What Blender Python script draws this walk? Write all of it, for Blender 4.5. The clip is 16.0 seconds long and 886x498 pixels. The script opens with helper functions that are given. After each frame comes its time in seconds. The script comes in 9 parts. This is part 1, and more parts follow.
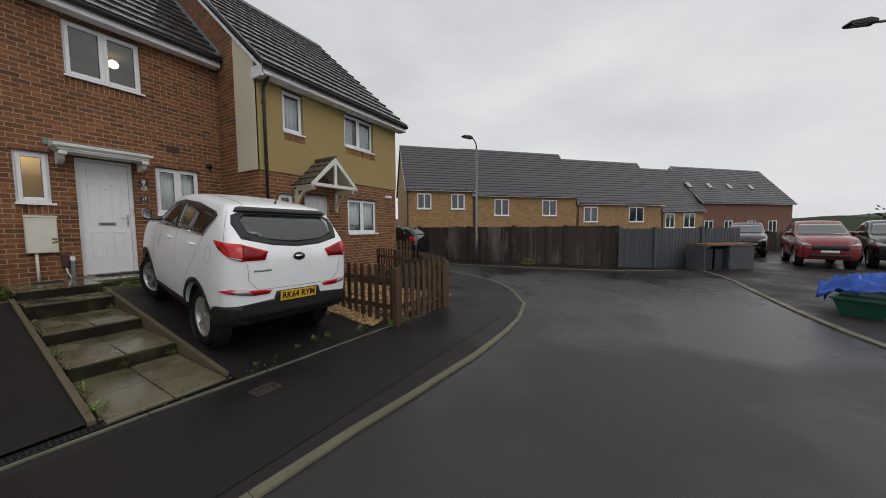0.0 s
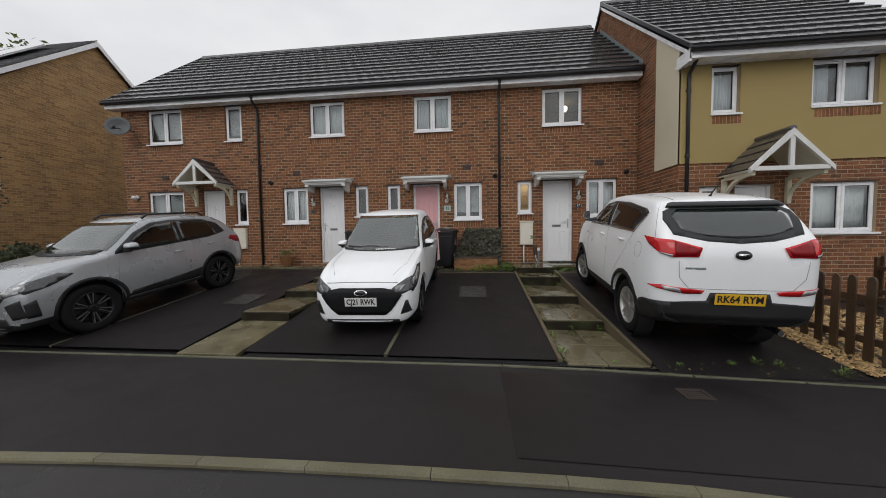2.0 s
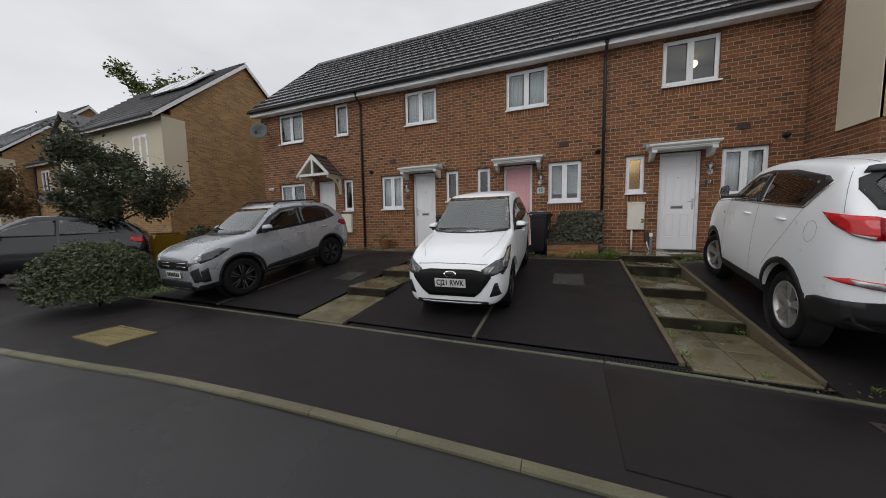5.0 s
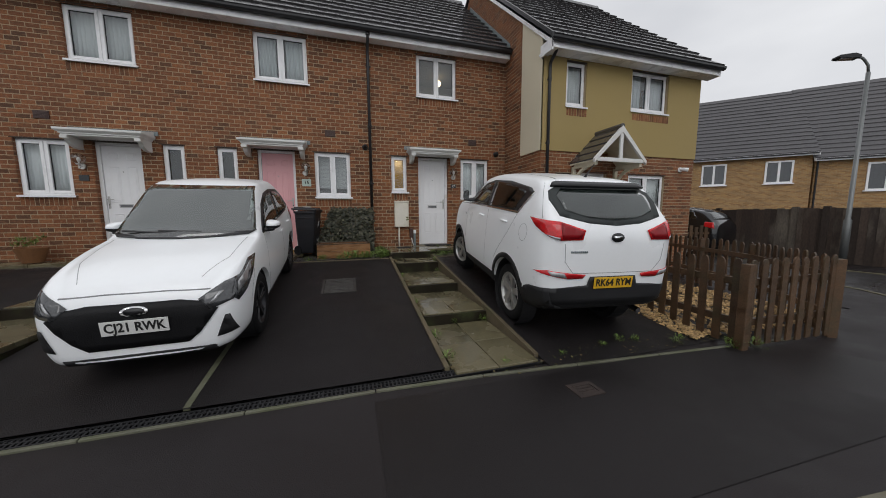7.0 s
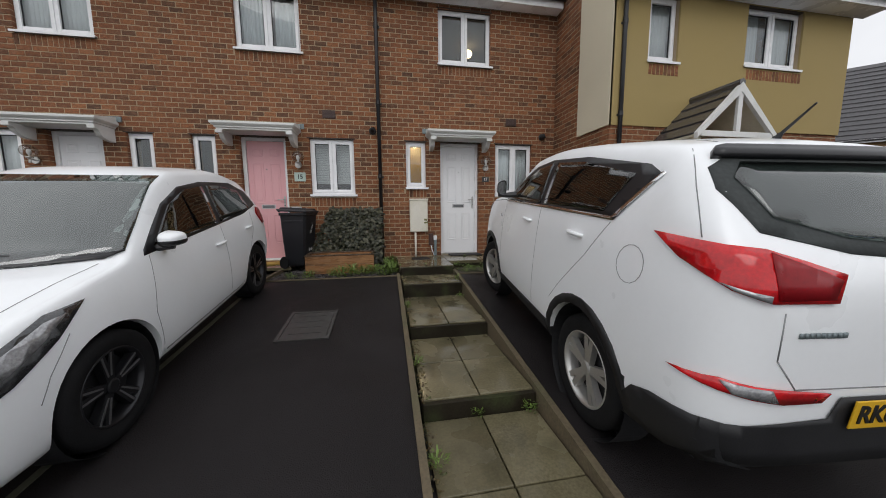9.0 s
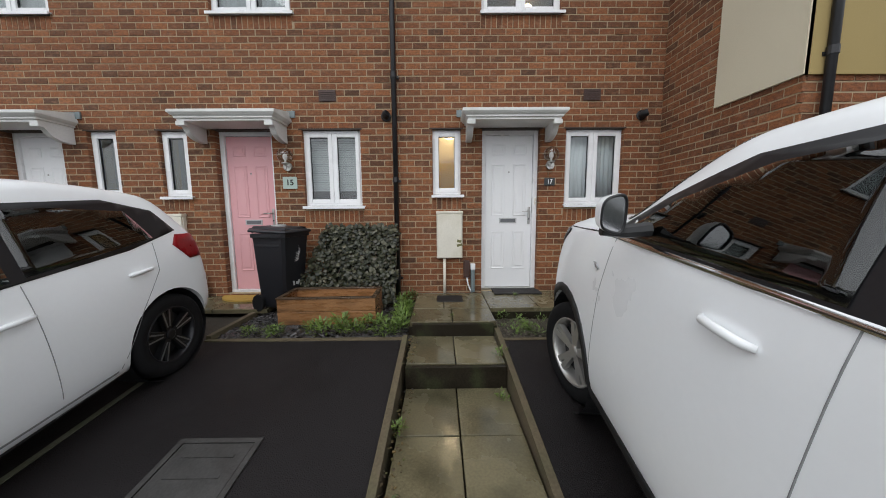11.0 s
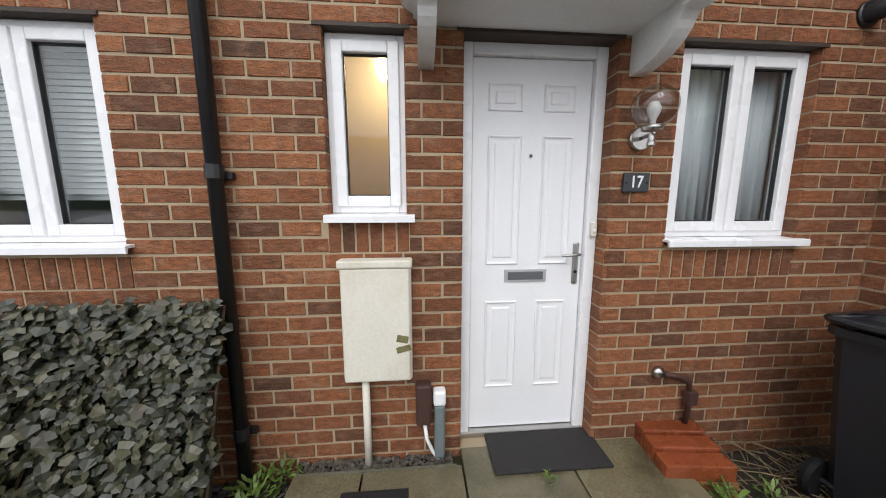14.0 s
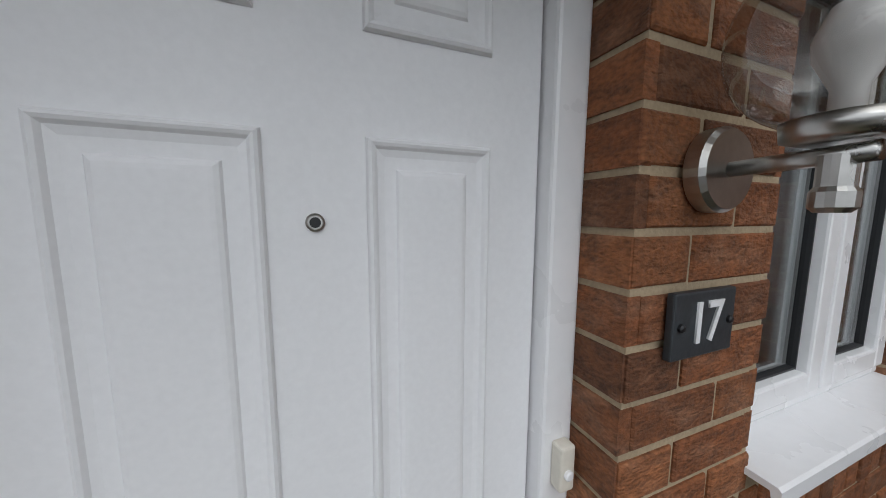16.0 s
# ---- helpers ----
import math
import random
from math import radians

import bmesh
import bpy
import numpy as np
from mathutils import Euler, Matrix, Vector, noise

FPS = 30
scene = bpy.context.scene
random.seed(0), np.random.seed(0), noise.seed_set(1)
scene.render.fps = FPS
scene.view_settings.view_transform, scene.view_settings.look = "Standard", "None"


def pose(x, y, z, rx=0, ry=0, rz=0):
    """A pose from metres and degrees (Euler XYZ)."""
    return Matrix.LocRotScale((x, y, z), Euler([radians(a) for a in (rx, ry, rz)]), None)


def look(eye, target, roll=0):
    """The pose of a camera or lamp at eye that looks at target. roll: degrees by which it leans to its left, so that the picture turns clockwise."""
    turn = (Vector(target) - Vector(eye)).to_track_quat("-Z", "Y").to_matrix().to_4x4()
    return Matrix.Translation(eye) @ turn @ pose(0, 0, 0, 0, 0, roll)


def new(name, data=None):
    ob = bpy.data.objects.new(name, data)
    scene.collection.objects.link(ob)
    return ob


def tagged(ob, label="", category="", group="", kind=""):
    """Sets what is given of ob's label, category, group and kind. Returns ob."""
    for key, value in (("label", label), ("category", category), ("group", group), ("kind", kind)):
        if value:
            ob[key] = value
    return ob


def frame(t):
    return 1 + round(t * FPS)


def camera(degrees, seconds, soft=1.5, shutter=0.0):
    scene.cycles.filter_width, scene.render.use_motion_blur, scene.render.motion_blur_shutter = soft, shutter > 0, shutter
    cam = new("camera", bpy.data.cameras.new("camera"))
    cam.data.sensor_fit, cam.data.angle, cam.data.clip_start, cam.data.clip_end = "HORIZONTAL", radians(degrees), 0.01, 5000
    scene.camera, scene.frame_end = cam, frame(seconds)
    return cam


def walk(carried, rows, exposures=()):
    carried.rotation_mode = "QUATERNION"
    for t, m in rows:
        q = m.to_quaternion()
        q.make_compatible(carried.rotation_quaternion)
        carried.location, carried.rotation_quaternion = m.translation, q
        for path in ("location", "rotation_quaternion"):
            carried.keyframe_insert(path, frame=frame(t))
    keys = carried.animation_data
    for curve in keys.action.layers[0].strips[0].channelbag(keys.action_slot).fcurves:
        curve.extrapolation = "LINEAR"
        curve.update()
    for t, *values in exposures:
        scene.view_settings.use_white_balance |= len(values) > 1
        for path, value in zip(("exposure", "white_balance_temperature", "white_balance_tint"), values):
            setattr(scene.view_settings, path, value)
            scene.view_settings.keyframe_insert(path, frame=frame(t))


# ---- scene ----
cam = camera(110.0, 16.0, soft=0.95)
PATH = [
    (0, (-1.392, -8.19, 0.814), (0.32, -7.165, 0.681), -0.4),
    (0.5, (-1.459, -8.233, 0.849), (-0.005, -6.866, 0.726), -0.2),
    (1, (-1.49, -8.233, 0.868), (-0.541, -6.478, 0.73), -0.6),
    (1.5, (-1.579, -8.174, 0.828), (-1.17, -6.22, 0.705), -0.9),
    (2, (-1.716, -8.177, 0.757), (-1.924, -6.19, 0.662), -0.8),
    (2.5, (-1.815, -8.239, 0.672), (-2.506, -6.363, 0.599), -0.8),
    (3, (-1.81, -8.195, 0.648), (-2.897, -6.518, 0.566), -0.4),
    (5.5, (-1.722, -7.972, 0.7), (-2.148, -6.027, 0.508), -0.8),
    (6, (-1.671, -7.829, 0.719), (-1.617, -5.839, 0.519), -0.3),
    (6.5, (-1.674, -7.631, 0.724), (-1.199, -5.7, 0.507), -0.0),
    (7, (-1.607, -7.317, 0.74), (-1.032, -5.414, 0.52), -0.3),
    (7.5, (-1.517, -6.99, 0.764), (-0.934, -5.091, 0.537), -0.3),
    (8, (-1.371, -6.614, 0.793), (-0.798, -4.714, 0.542), -0.0),
    (8.5, (-1.178, -6.219, 0.808), (-0.636, -4.31, 0.565), -0.1),
    (9, (-1.01, -5.784, 0.795), (-0.655, -3.829, 0.566), -0.5),
    (11.5, (-0.471, -3.607, 1.104), (-0.46, -1.62, 0.878), -0.4),
    (12, (-0.439, -3.164, 1.155), (-0.435, -1.177, 0.933), -0.3),
    (12.5, (-0.419, -2.702, 1.211), (-0.462, -0.717, 0.97), -0.4),
    (13, (-0.414, -2.217, 1.272), (-0.445, -0.23, 1.053), -0.3),
    (13.5, (-0.288, -1.859, 1.283), (-0.33, 0.127, 1.054), -0.4),
    (14, (-0.212, -1.504, 1.324), (-0.054, 0.468, 1.033), 0.0),
    (14.5, (-0.13, -1.203, 1.394), (0.405, 0.705, 1.12), 0.7),
    (15, (0.046, -0.872, 1.513), (0.646, 1.023, 1.29), 1.5),
    (15.5, (0.219, -0.582, 1.536), (0.785, 1.325, 1.328), 1.2),
    (16, (0.38, -0.272, 1.577), (1.099, 1.581, 1.35), 0.2),
]
walk(cam, [(t, look(eye, target, roll)) for t, eye, target, roll in PATH], exposures=[(0, -0.12, 6500, 10), (1.0, -0.06, 6500, 10), (2.0, 0.1, 6500, 10), (3.0, 0.1, 6480, 10), (5.5, -0.03, 6400, 10), (7.0, 0.01, 6400, 10), (8.0, 0.08, 6400, 10), (9.0, 0.24, 6400, 10), (11.5, 0.68, 6250, 8), (12.5, 0.86, 6250, 9), (14.0, 1.0, 6300, 10), (15.0, 0.82, 6250, 9), (16.0, 0.42, 6150, 8)])

# ---- world and light: overcast, wet day ----
world = bpy.data.worlds.new("overcast_sky")
scene.world = world
world.use_nodes = True
wn, wl = world.node_tree.nodes, world.node_tree.links
wn.clear()
w_out = wn.new("ShaderNodeOutputWorld")
w_bg = wn.new("ShaderNodeBackground")
w_sky = wn.new("ShaderNodeTexSky")
w_sky.sky_type, w_sky.sun_disc = "NISHITA", False
w_sky.sun_elevation, w_sky.sun_rotation = radians(48), radians(200)
w_grey = wn.new("ShaderNodeRGBToBW")
w_co = wn.new("ShaderNodeTexCoord")
w_map = wn.new("ShaderNodeMapping")
w_map.inputs["Scale"].default_value = (1.0, 1.0, 2.6)
w_noise = wn.new("ShaderNodeTexNoise")
w_noise.inputs["Scale"].default_value, w_noise.inputs["Detail"].default_value = 2.2, 4
w_ramp = wn.new("ShaderNodeValToRGB")
w_ramp.color_ramp.elements[0].position, w_ramp.color_ramp.elements[0].color = 0.3, (7.2, 7.3, 7.6, 1)
w_ramp.color_ramp.elements[1].position, w_ramp.color_ramp.elements[1].color = 0.72, (9.2, 9.25, 9.4, 1)
w_mix = wn.new("ShaderNodeMixRGB")
w_mix.inputs["Fac"].default_value = 0.88
wl.new(w_co.outputs["Generated"], w_map.inputs["Vector"])
wl.new(w_map.outputs["Vector"], w_noise.inputs["Vector"])
wl.new(w_noise.outputs["Fac"], w_ramp.inputs["Fac"])
wl.new(w_sky.outputs["Color"], w_grey.inputs["Color"])
wl.new(w_grey.outputs["Val"], w_mix.inputs["Color1"])
wl.new(w_ramp.outputs["Color"], w_mix.inputs["Color2"])
wl.new(w_mix.outputs["Color"], w_bg.inputs["Color"])
w_bg.inputs["Strength"].default_value = 0.1
wl.new(w_bg.outputs["Background"], w_out.inputs["Surface"])

sun = new("sun", bpy.data.lights.new("sun", "SUN"))
sun.data.energy, sun.data.angle, sun.data.color = 0.6, radians(40), (1.0, 0.98, 0.95)
sun.matrix_world = look((-8, -30, 34), (0, 0, 0))

# ---- building tools ----
def mesh_ob(name, bm, material, parent=None, smooth=False):
    me = bpy.data.meshes.new(name)
    bm.to_mesh(me)
    bm.free()
    if material:
        me.materials.append(material)
    if smooth:
        me.polygons.foreach_set("use_smooth", [True] * len(me.polygons))
    ob = new(name, me)
    if parent:
        ob.parent = parent
    return ob


def part(name, bm, material, parent, label="", smooth=False):
    ob = mesh_ob(name, bm, material, parent, smooth)
    return tagged(ob, label) if label else ob


def thing(name, label, category, at=None, group="", kind=""):
    ob = new(name)
    if at is not None:
        ob.matrix_basis = at
    return tagged(ob, label, category, group, kind)


def from_lists(name, verts, faces, material, parent=None, smooth=False):
    me = bpy.data.meshes.new(name)
    me.from_pydata(verts, [], faces)
    me.update()
    if material:
        me.materials.append(material)
    if smooth:
        me.polygons.foreach_set("use_smooth", [True] * len(me.polygons))
    ob = new(name, me)
    if parent:
        ob.parent = parent
    return ob


def box(bm, x0, x1, y0, y1, z0, z1, bevel=0.0, m=None):
    vs = [bm.verts.new((x, y, z)) for x in (x0, x1) for y in (y0, y1) for z in (z0, z1)]
    fs = [bm.faces.new([vs[i] for i in q]) for q in ((0, 1, 3, 2), (4, 6, 7, 5), (0, 4, 5, 1), (2, 3, 7, 6), (0, 2, 6, 4), (1, 5, 7, 3))]
    if bevel:
        r = bmesh.ops.bevel(bm, geom=list({e for f in fs for e in f.edges}), offset=bevel, segments=2, profile=0.5, affect="EDGES")
        vs = list({v for f in r["faces"] for v in f.verts} | {v for v in vs if v.is_valid})
    if m is not None:
        bmesh.ops.transform(bm, matrix=m, verts=vs)
    return bm


def boxes(*rows, bevel=0.0):
    bm = bmesh.new()
    for r in rows:
        box(bm, *r, bevel=bevel)
    return bm


def prism(bm, outline, axis, a, b):
    """A straight prism: a 2D outline in the plane across the axis, from a to b along it."""
    def p(u, v, w):
        return {"x": (w, u, v), "y": (u, w, v), "z": (u, v, w)}[axis]
    n = len(outline)
    va = [bm.verts.new(p(u, v, a)) for u, v in outline]
    vb = [bm.verts.new(p(u, v, b)) for u, v in outline]
    bm.faces.new(va)
    bm.faces.new(vb[::-1])
    for i in range(n):
        bm.faces.new((va[i], va[(i + 1) % n], vb[(i + 1) % n], vb[i]))
    bmesh.ops.recalc_face_normals(bm, faces=bm.faces)
    return bm


def tube(bm, points, radius, sides=10, caps=True):
    """A round tube along points; radius may be one number or one a point."""
    pts = [Vector(p) for p in points]
    rad = radius if isinstance(radius, (list, tuple)) else [radius] * len(pts)
    rings, side = [], None
    for i, p in enumerate(pts):
        d = (pts[min(i + 1, len(pts) - 1)] - pts[max(i - 1, 0)]).normalized()
        if side is None:
            side = d.cross(Vector((0, 0, 1)) if abs(d.z) < 0.9 else Vector((1, 0, 0))).normalized()
        side = (side - d * side.dot(d)).normalized()
        up = d.cross(side)
        rings.append([bm.verts.new(p + rad[i] * (math.cos(a) * side + math.sin(a) * up)) for a in [2 * math.pi * k / sides for k in range(sides)]])
    for r0, r1 in zip(rings, rings[1:]):
        for k in range(sides):
            bm.faces.new((r0[k], r0[(k + 1) % sides], r1[(k + 1) % sides], r1[k]))
    if caps:
        bm.faces.new(rings[0][::-1])
        bm.faces.new(rings[-1])
    return bm


def lathe(bm, profile, sides=24, m=None, caps=True):
    """A turned shape about z from (radius, z) pairs."""
    rings = []
    for r, z in profile:
        rings.append([bm.verts.new((r * math.cos(2 * math.pi * k / sides), r * math.sin(2 * math.pi * k / sides), z)) for k in range(sides)])
    for r0, r1 in zip(rings, rings[1:]):
        for k in range(sides):
            bm.faces.new((r0[k], r0[(k + 1) % sides], r1[(k + 1) % sides], r1[k]))
    if caps:
        bm.faces.new(rings[0][::-1])
        bm.faces.new(rings[-1])
    if m is not None:
        bmesh.ops.transform(bm, matrix=m, verts=[v for r in rings for v in r])
    return bm


def writing(text, size, material, parent, m, name="lettering", depth=0.0015, bold=0.0):
    """Words as a mesh, centred on m, facing its +z."""
    cu = bpy.data.curves.new(name, "FONT")
    cu.body, cu.size, cu.align_x, cu.align_y, cu.extrude, cu.offset, cu.resolution_u = text, size, "CENTER", "CENTER", depth, bold, 3
    tmp = new("text_source", cu)
    me = bpy.data.meshes.new_from_object(tmp.evaluated_get(bpy.context.evaluated_depsgraph_get()))
    bpy.data.objects.remove(tmp)
    bpy.data.curves.remove(cu)
    me.name = name
    me.materials.clear()
    me.materials.append(material)
    ob = new(name, me)
    ob.parent = parent
    ob.matrix_basis = m
    return ob


def smooth_line(points, step):
    """A rounded line through points, at about even steps."""
    pts = [Vector(p) for p in points]
    out = []
    for i in range(len(pts) - 1):
        a, b, c, d = pts[max(i - 1, 0)], pts[i], pts[i + 1], pts[min(i + 2, len(pts) - 1)]
        n = max(1, round((c - b).length / step))
        for k in range(n):
            t = k / n
            out.append(0.5 * (2 * b + (c - a) * t + (2 * a - 5 * b + 4 * c - d) * t * t + (3 * b - a - 3 * c + d) * t ** 3))
    return out + [pts[-1]]


# ---- materials ----
def mat(name, color, rough=0.6, metal=0.0, var=0.15, scale=6.0, fine=60.0, bump=0.1, wet=None, spec=0.5, coat=0.0, island=0.0, ramp=None, objrand=0.0, dist=0.004, stain=None, relief=0.0, stretch=1.0):
    """A surface with colour and gloss that vary at two scales. wet: the gloss of wet patches. island, objrand: piece by piece variation.
    ramp: colours picked piece by piece. stain: colour and share of broad stains."""
    m = bpy.data.materials.new(name)
    m.use_nodes = True
    nt = m.node_tree
    n, l = nt.nodes, nt.links
    b = n["Principled BSDF"]
    co = n.new("ShaderNodeTexCoord")
    big = n.new("ShaderNodeTexNoise")
    big.inputs["Scale"].default_value, big.inputs["Detail"].default_value = scale, 5
    small = n.new("ShaderNodeTexNoise")
    small.inputs["Scale"].default_value, small.inputs["Detail"].default_value = fine, 3
    where = co.outputs["Object"]
    if objrand:
        info, shift = n.new("ShaderNodeObjectInfo"), n.new("ShaderNodeVectorMath")
        l.new(where, shift.inputs[0])
        l.new(info.outputs["Location"], shift.inputs[1])
        where = shift.outputs[0]
    if stretch != 1.0:
        mp = n.new("ShaderNodeMapping")
        mp.inputs["Scale"].default_value = (0.7, 0.7, stretch)
        l.new(where, mp.inputs["Vector"])
        where = mp.outputs["Vector"]
    l.new(where, big.inputs["Vector"])
    l.new(where, small.inputs["Vector"])
    base = n.new("ShaderNodeRGB")
    base.outputs[0].default_value = (*color, 1)
    last = base.outputs[0]
    if ramp:
        pick = n.new("ShaderNodeObjectInfo" if objrand else "ShaderNodeNewGeometry")
        src = pick.outputs["Random" if objrand else "Random Per Island"]
        cr = n.new("ShaderNodeValToRGB")
        cr.color_ramp.interpolation = "LINEAR"
        while len(cr.color_ramp.elements) < len(ramp):
            cr.color_ramp.elements.new(0.5)
        for k, c in enumerate(ramp):
            cr.color_ramp.elements[k].position = k / (len(ramp) - 1)
            cr.color_ramp.elements[k].color = (*c, 1)
        l.new(src, cr.inputs["Fac"])
        last = cr.outputs["Color"]
    elif island or objrand:
        pick = n.new("ShaderNodeObjectInfo" if objrand else "ShaderNodeNewGeometry")
        hv = n.new("ShaderNodeHueSaturation")
        mr = n.new("ShaderNodeMapRange")
        amount = objrand or island
        mr.inputs["To Min"].default_value, mr.inputs["To Max"].default_value = 1 - amount, 1 + amount
        l.new(pick.outputs["Random" if objrand else "Random Per Island"], mr.inputs["Value"])
        l.new(mr.outputs["Result"], hv.inputs["Value"])
        l.new(last, hv.inputs["Color"])
        last = hv.outputs["Color"]
    if stain:
        sn = n.new("ShaderNodeTexNoise")
        sn.inputs["Scale"].default_value, sn.inputs["Detail"].default_value = stain[2], 6
        l.new(where, sn.inputs["Vector"])
        sr = n.new("ShaderNodeMapRange")
        sr.inputs["From Min"].default_value, sr.inputs["From Max"].default_value = 0.5, 0.72
        sr.inputs["To Max"].default_value = stain[1]
        l.new(sn.outputs["Fac"], sr.inputs["Value"])
        sm = n.new("ShaderNodeMixRGB")
        sm.inputs["Color2"].default_value = (*stain[0], 1)
        l.new(sr.outputs["Result"], sm.inputs["Fac"])
        l.new(last, sm.inputs["Color1"])
        last = sm.outputs["Color"]
    add = n.new("ShaderNodeMath")
    add.operation = "ADD"
    l.new(big.outputs["Fac"], add.inputs[0])
    l.new(small.outputs["Fac"], add.inputs[1])
    rng = n.new("ShaderNodeMapRange")
    rng.inputs["From Min"].default_value, rng.inputs["From Max"].default_value = 0.6, 1.4
    rng.inputs["To Min"].default_value, rng.inputs["To Max"].default_value = 1 - var, 1 + var
    l.new(add.outputs[0], rng.inputs["Value"])
    hs = n.new("ShaderNodeHueSaturation")
    l.new(last, hs.inputs["Color"])
    l.new(rng.outputs["Result"], hs.inputs["Value"])
    l.new(hs.outputs["Color"], b.inputs["Base Color"])
    rr = n.new("ShaderNodeMapRange")
    if wet is None:
        rr.inputs["From Min"].default_value, rr.inputs["From Max"].default_value = 0.3, 0.7
        rr.inputs["To Min"].default_value, rr.inputs["To Max"].default_value = max(0.02, rough * 0.88), min(1, rough * 1.12)
    else:
        rr.inputs["From Min"].default_value, rr.inputs["From Max"].default_value = 0.42, 0.58
        rr.inputs["To Min"].default_value, rr.inputs["To Max"].default_value = wet, rough
    l.new(big.outputs["Fac"], rr.inputs["Value"])
    l.new(rr.outputs["Result"], b.inputs["Roughness"])
    b.inputs["Metallic"].default_value = metal
    b.inputs["Specular IOR Level"].default_value = spec
    b.inputs["Coat Weight"].default_value = coat
    b.inputs["Coat Roughness"].default_value = 0.04
    if bump:
        bp = n.new("ShaderNodeBump")
        bp.inputs["Strength"].default_value, bp.inputs["Distance"].default_value = bump, dist
        l.new(small.outputs["Fac"], bp.inputs["Height"])
        if relief:
            mid, rp = n.new("ShaderNodeTexNoise"), n.new("ShaderNodeBump")
            mid.inputs["Scale"].default_value, mid.inputs["Detail"].default_value = fine * 0.28, 4
            l.new(where, mid.inputs["Vector"])
            rp.inputs["Strength"].default_value, rp.inputs["Distance"].default_value = 1.0, relief
            l.new(mid.outputs["Fac"], rp.inputs["Height"])
            l.new(rp.outputs["Normal"], bp.inputs["Normal"])
        l.new(bp.outputs["Normal"], b.inputs["Normal"])
    return m


def glass(name, tint=(0.85, 0.88, 0.88), ior=1.5, rough=0.0):
    m = bpy.data.materials.new(name)
    m.use_nodes = True
    n, l = m.node_tree.nodes, m.node_tree.links
    n.clear()
    out, mix = n.new("ShaderNodeOutputMaterial"), n.new("ShaderNodeMixShader")
    tr, gl, fr = n.new("ShaderNodeBsdfTransparent"), n.new("ShaderNodeBsdfGlossy"), n.new("ShaderNodeLayerWeight")
    tr.inputs["Color"].default_value = (*tint, 1)
    gl.inputs["Roughness"].default_value = rough
    fr.inputs["Blend"].default_value = 0.5
    power, scale_up = n.new("ShaderNodeMath"), n.new("ShaderNodeMath")
    power.operation, power.inputs[1].default_value = "POWER", 4.0
    base = ((ior - 1) / (ior + 1)) ** 2 * 2
    scale_up.operation, scale_up.inputs[1].default_value, scale_up.inputs[2].default_value = "MULTIPLY_ADD", 0.95 - base, base
    l.new(fr.outputs["Facing"], power.inputs[0])
    l.new(power.outputs[0], scale_up.inputs[0])
    l.new(scale_up.outputs[0], mix.inputs[0])
    l.new(tr.outputs[0], mix.inputs[1])
    l.new(gl.outputs[0], mix.inputs[2])
    l.new(mix.outputs[0], out.inputs["Surface"])
    return m


def glow(name, color, strength):
    m = bpy.data.materials.new(name)
    m.use_nodes = True
    b = m.node_tree.nodes["Principled BSDF"]
    b.inputs["Base Color"].default_value = (*color, 1)
    b.inputs["Emission Color"].default_value = (*color, 1)
    b.inputs["Emission Strength"].default_value = strength
    return m


BRICKS = [(0.085, 0.038, 0.019), (0.18, 0.064, 0.025), (0.215, 0.075, 0.028), (0.28, 0.108, 0.042), (0.15, 0.055, 0.022), (0.24, 0.087, 0.034), (0.108, 0.046, 0.022)]
BUFFS = [(0.33, 0.21, 0.1), (0.39, 0.26, 0.13), (0.28, 0.17, 0.08), (0.36, 0.24, 0.12), (0.24, 0.135, 0.07)]
M_BRICK = mat("red_brick", (0.3, 0.1, 0.06), 0.85, var=0.62, scale=34, fine=150, stretch=1.3, bump=0.75, ramp=BRICKS, stain=((0.3, 0.17, 0.105), 0.45, 16.0), dist=0.006, relief=0.0095)
M_BRICK_ONE = mat("red_brick_single", (0.3, 0.1, 0.06), 0.85, var=0.62, scale=34, fine=150, stretch=1.3, bump=0.75, ramp=BRICKS, objrand=1, stain=((0.3, 0.17, 0.105), 0.45, 16.0), dist=0.006, relief=0.0095)
M_BUFF = mat("buff_brick", (0.5, 0.3, 0.13), 0.85, var=0.25, scale=9, fine=90, bump=0.5, ramp=BUFFS)
M_MORTAR = mat("mortar", (0.39, 0.305, 0.2), 0.95, var=0.2, scale=5, fine=150, bump=0.5)
M_ASPHALT = mat("wet_road_asphalt", (0.021, 0.0195, 0.0205), 0.5, spec=0.5, var=0.3, scale=0.5, fine=170, bump=0.3, wet=0.22, dist=0.005)
M_PAVEMENT = mat("wet_pavement_asphalt", (0.023, 0.0198, 0.0205), 0.62, var=0.34, scale=0.7, fine=150, bump=0.55, spec=0.2, wet=0.3, dist=0.005)
M_PATCH = mat("newer_asphalt", (0.017, 0.0148, 0.0152), 0.62, spec=0.21, var=0.3, scale=0.8, fine=190, bump=0.4, wet=0.36, dist=0.005)
M_DRIVE = mat("drive_asphalt", (0.0135, 0.0115, 0.012), 0.64, spec=0.24, var=0.45, scale=1.1, fine=150, bump=0.8, wet=0.42, dist=0.008)
M_KERB = mat("kerb_concrete", (0.13, 0.118, 0.072), 0.7, var=0.3, scale=3, fine=90, bump=0.4, objrand=0.12, wet=0.35, stain=((0.16, 0.16, 0.11), 0.6, 2.0))
M_EDGING = mat("edging_concrete", (0.12, 0.12, 0.085), 0.65, var=0.3, scale=4, fine=90, bump=0.4, wet=0.4, stain=((0.08, 0.09, 0.04), 0.7, 3.0))
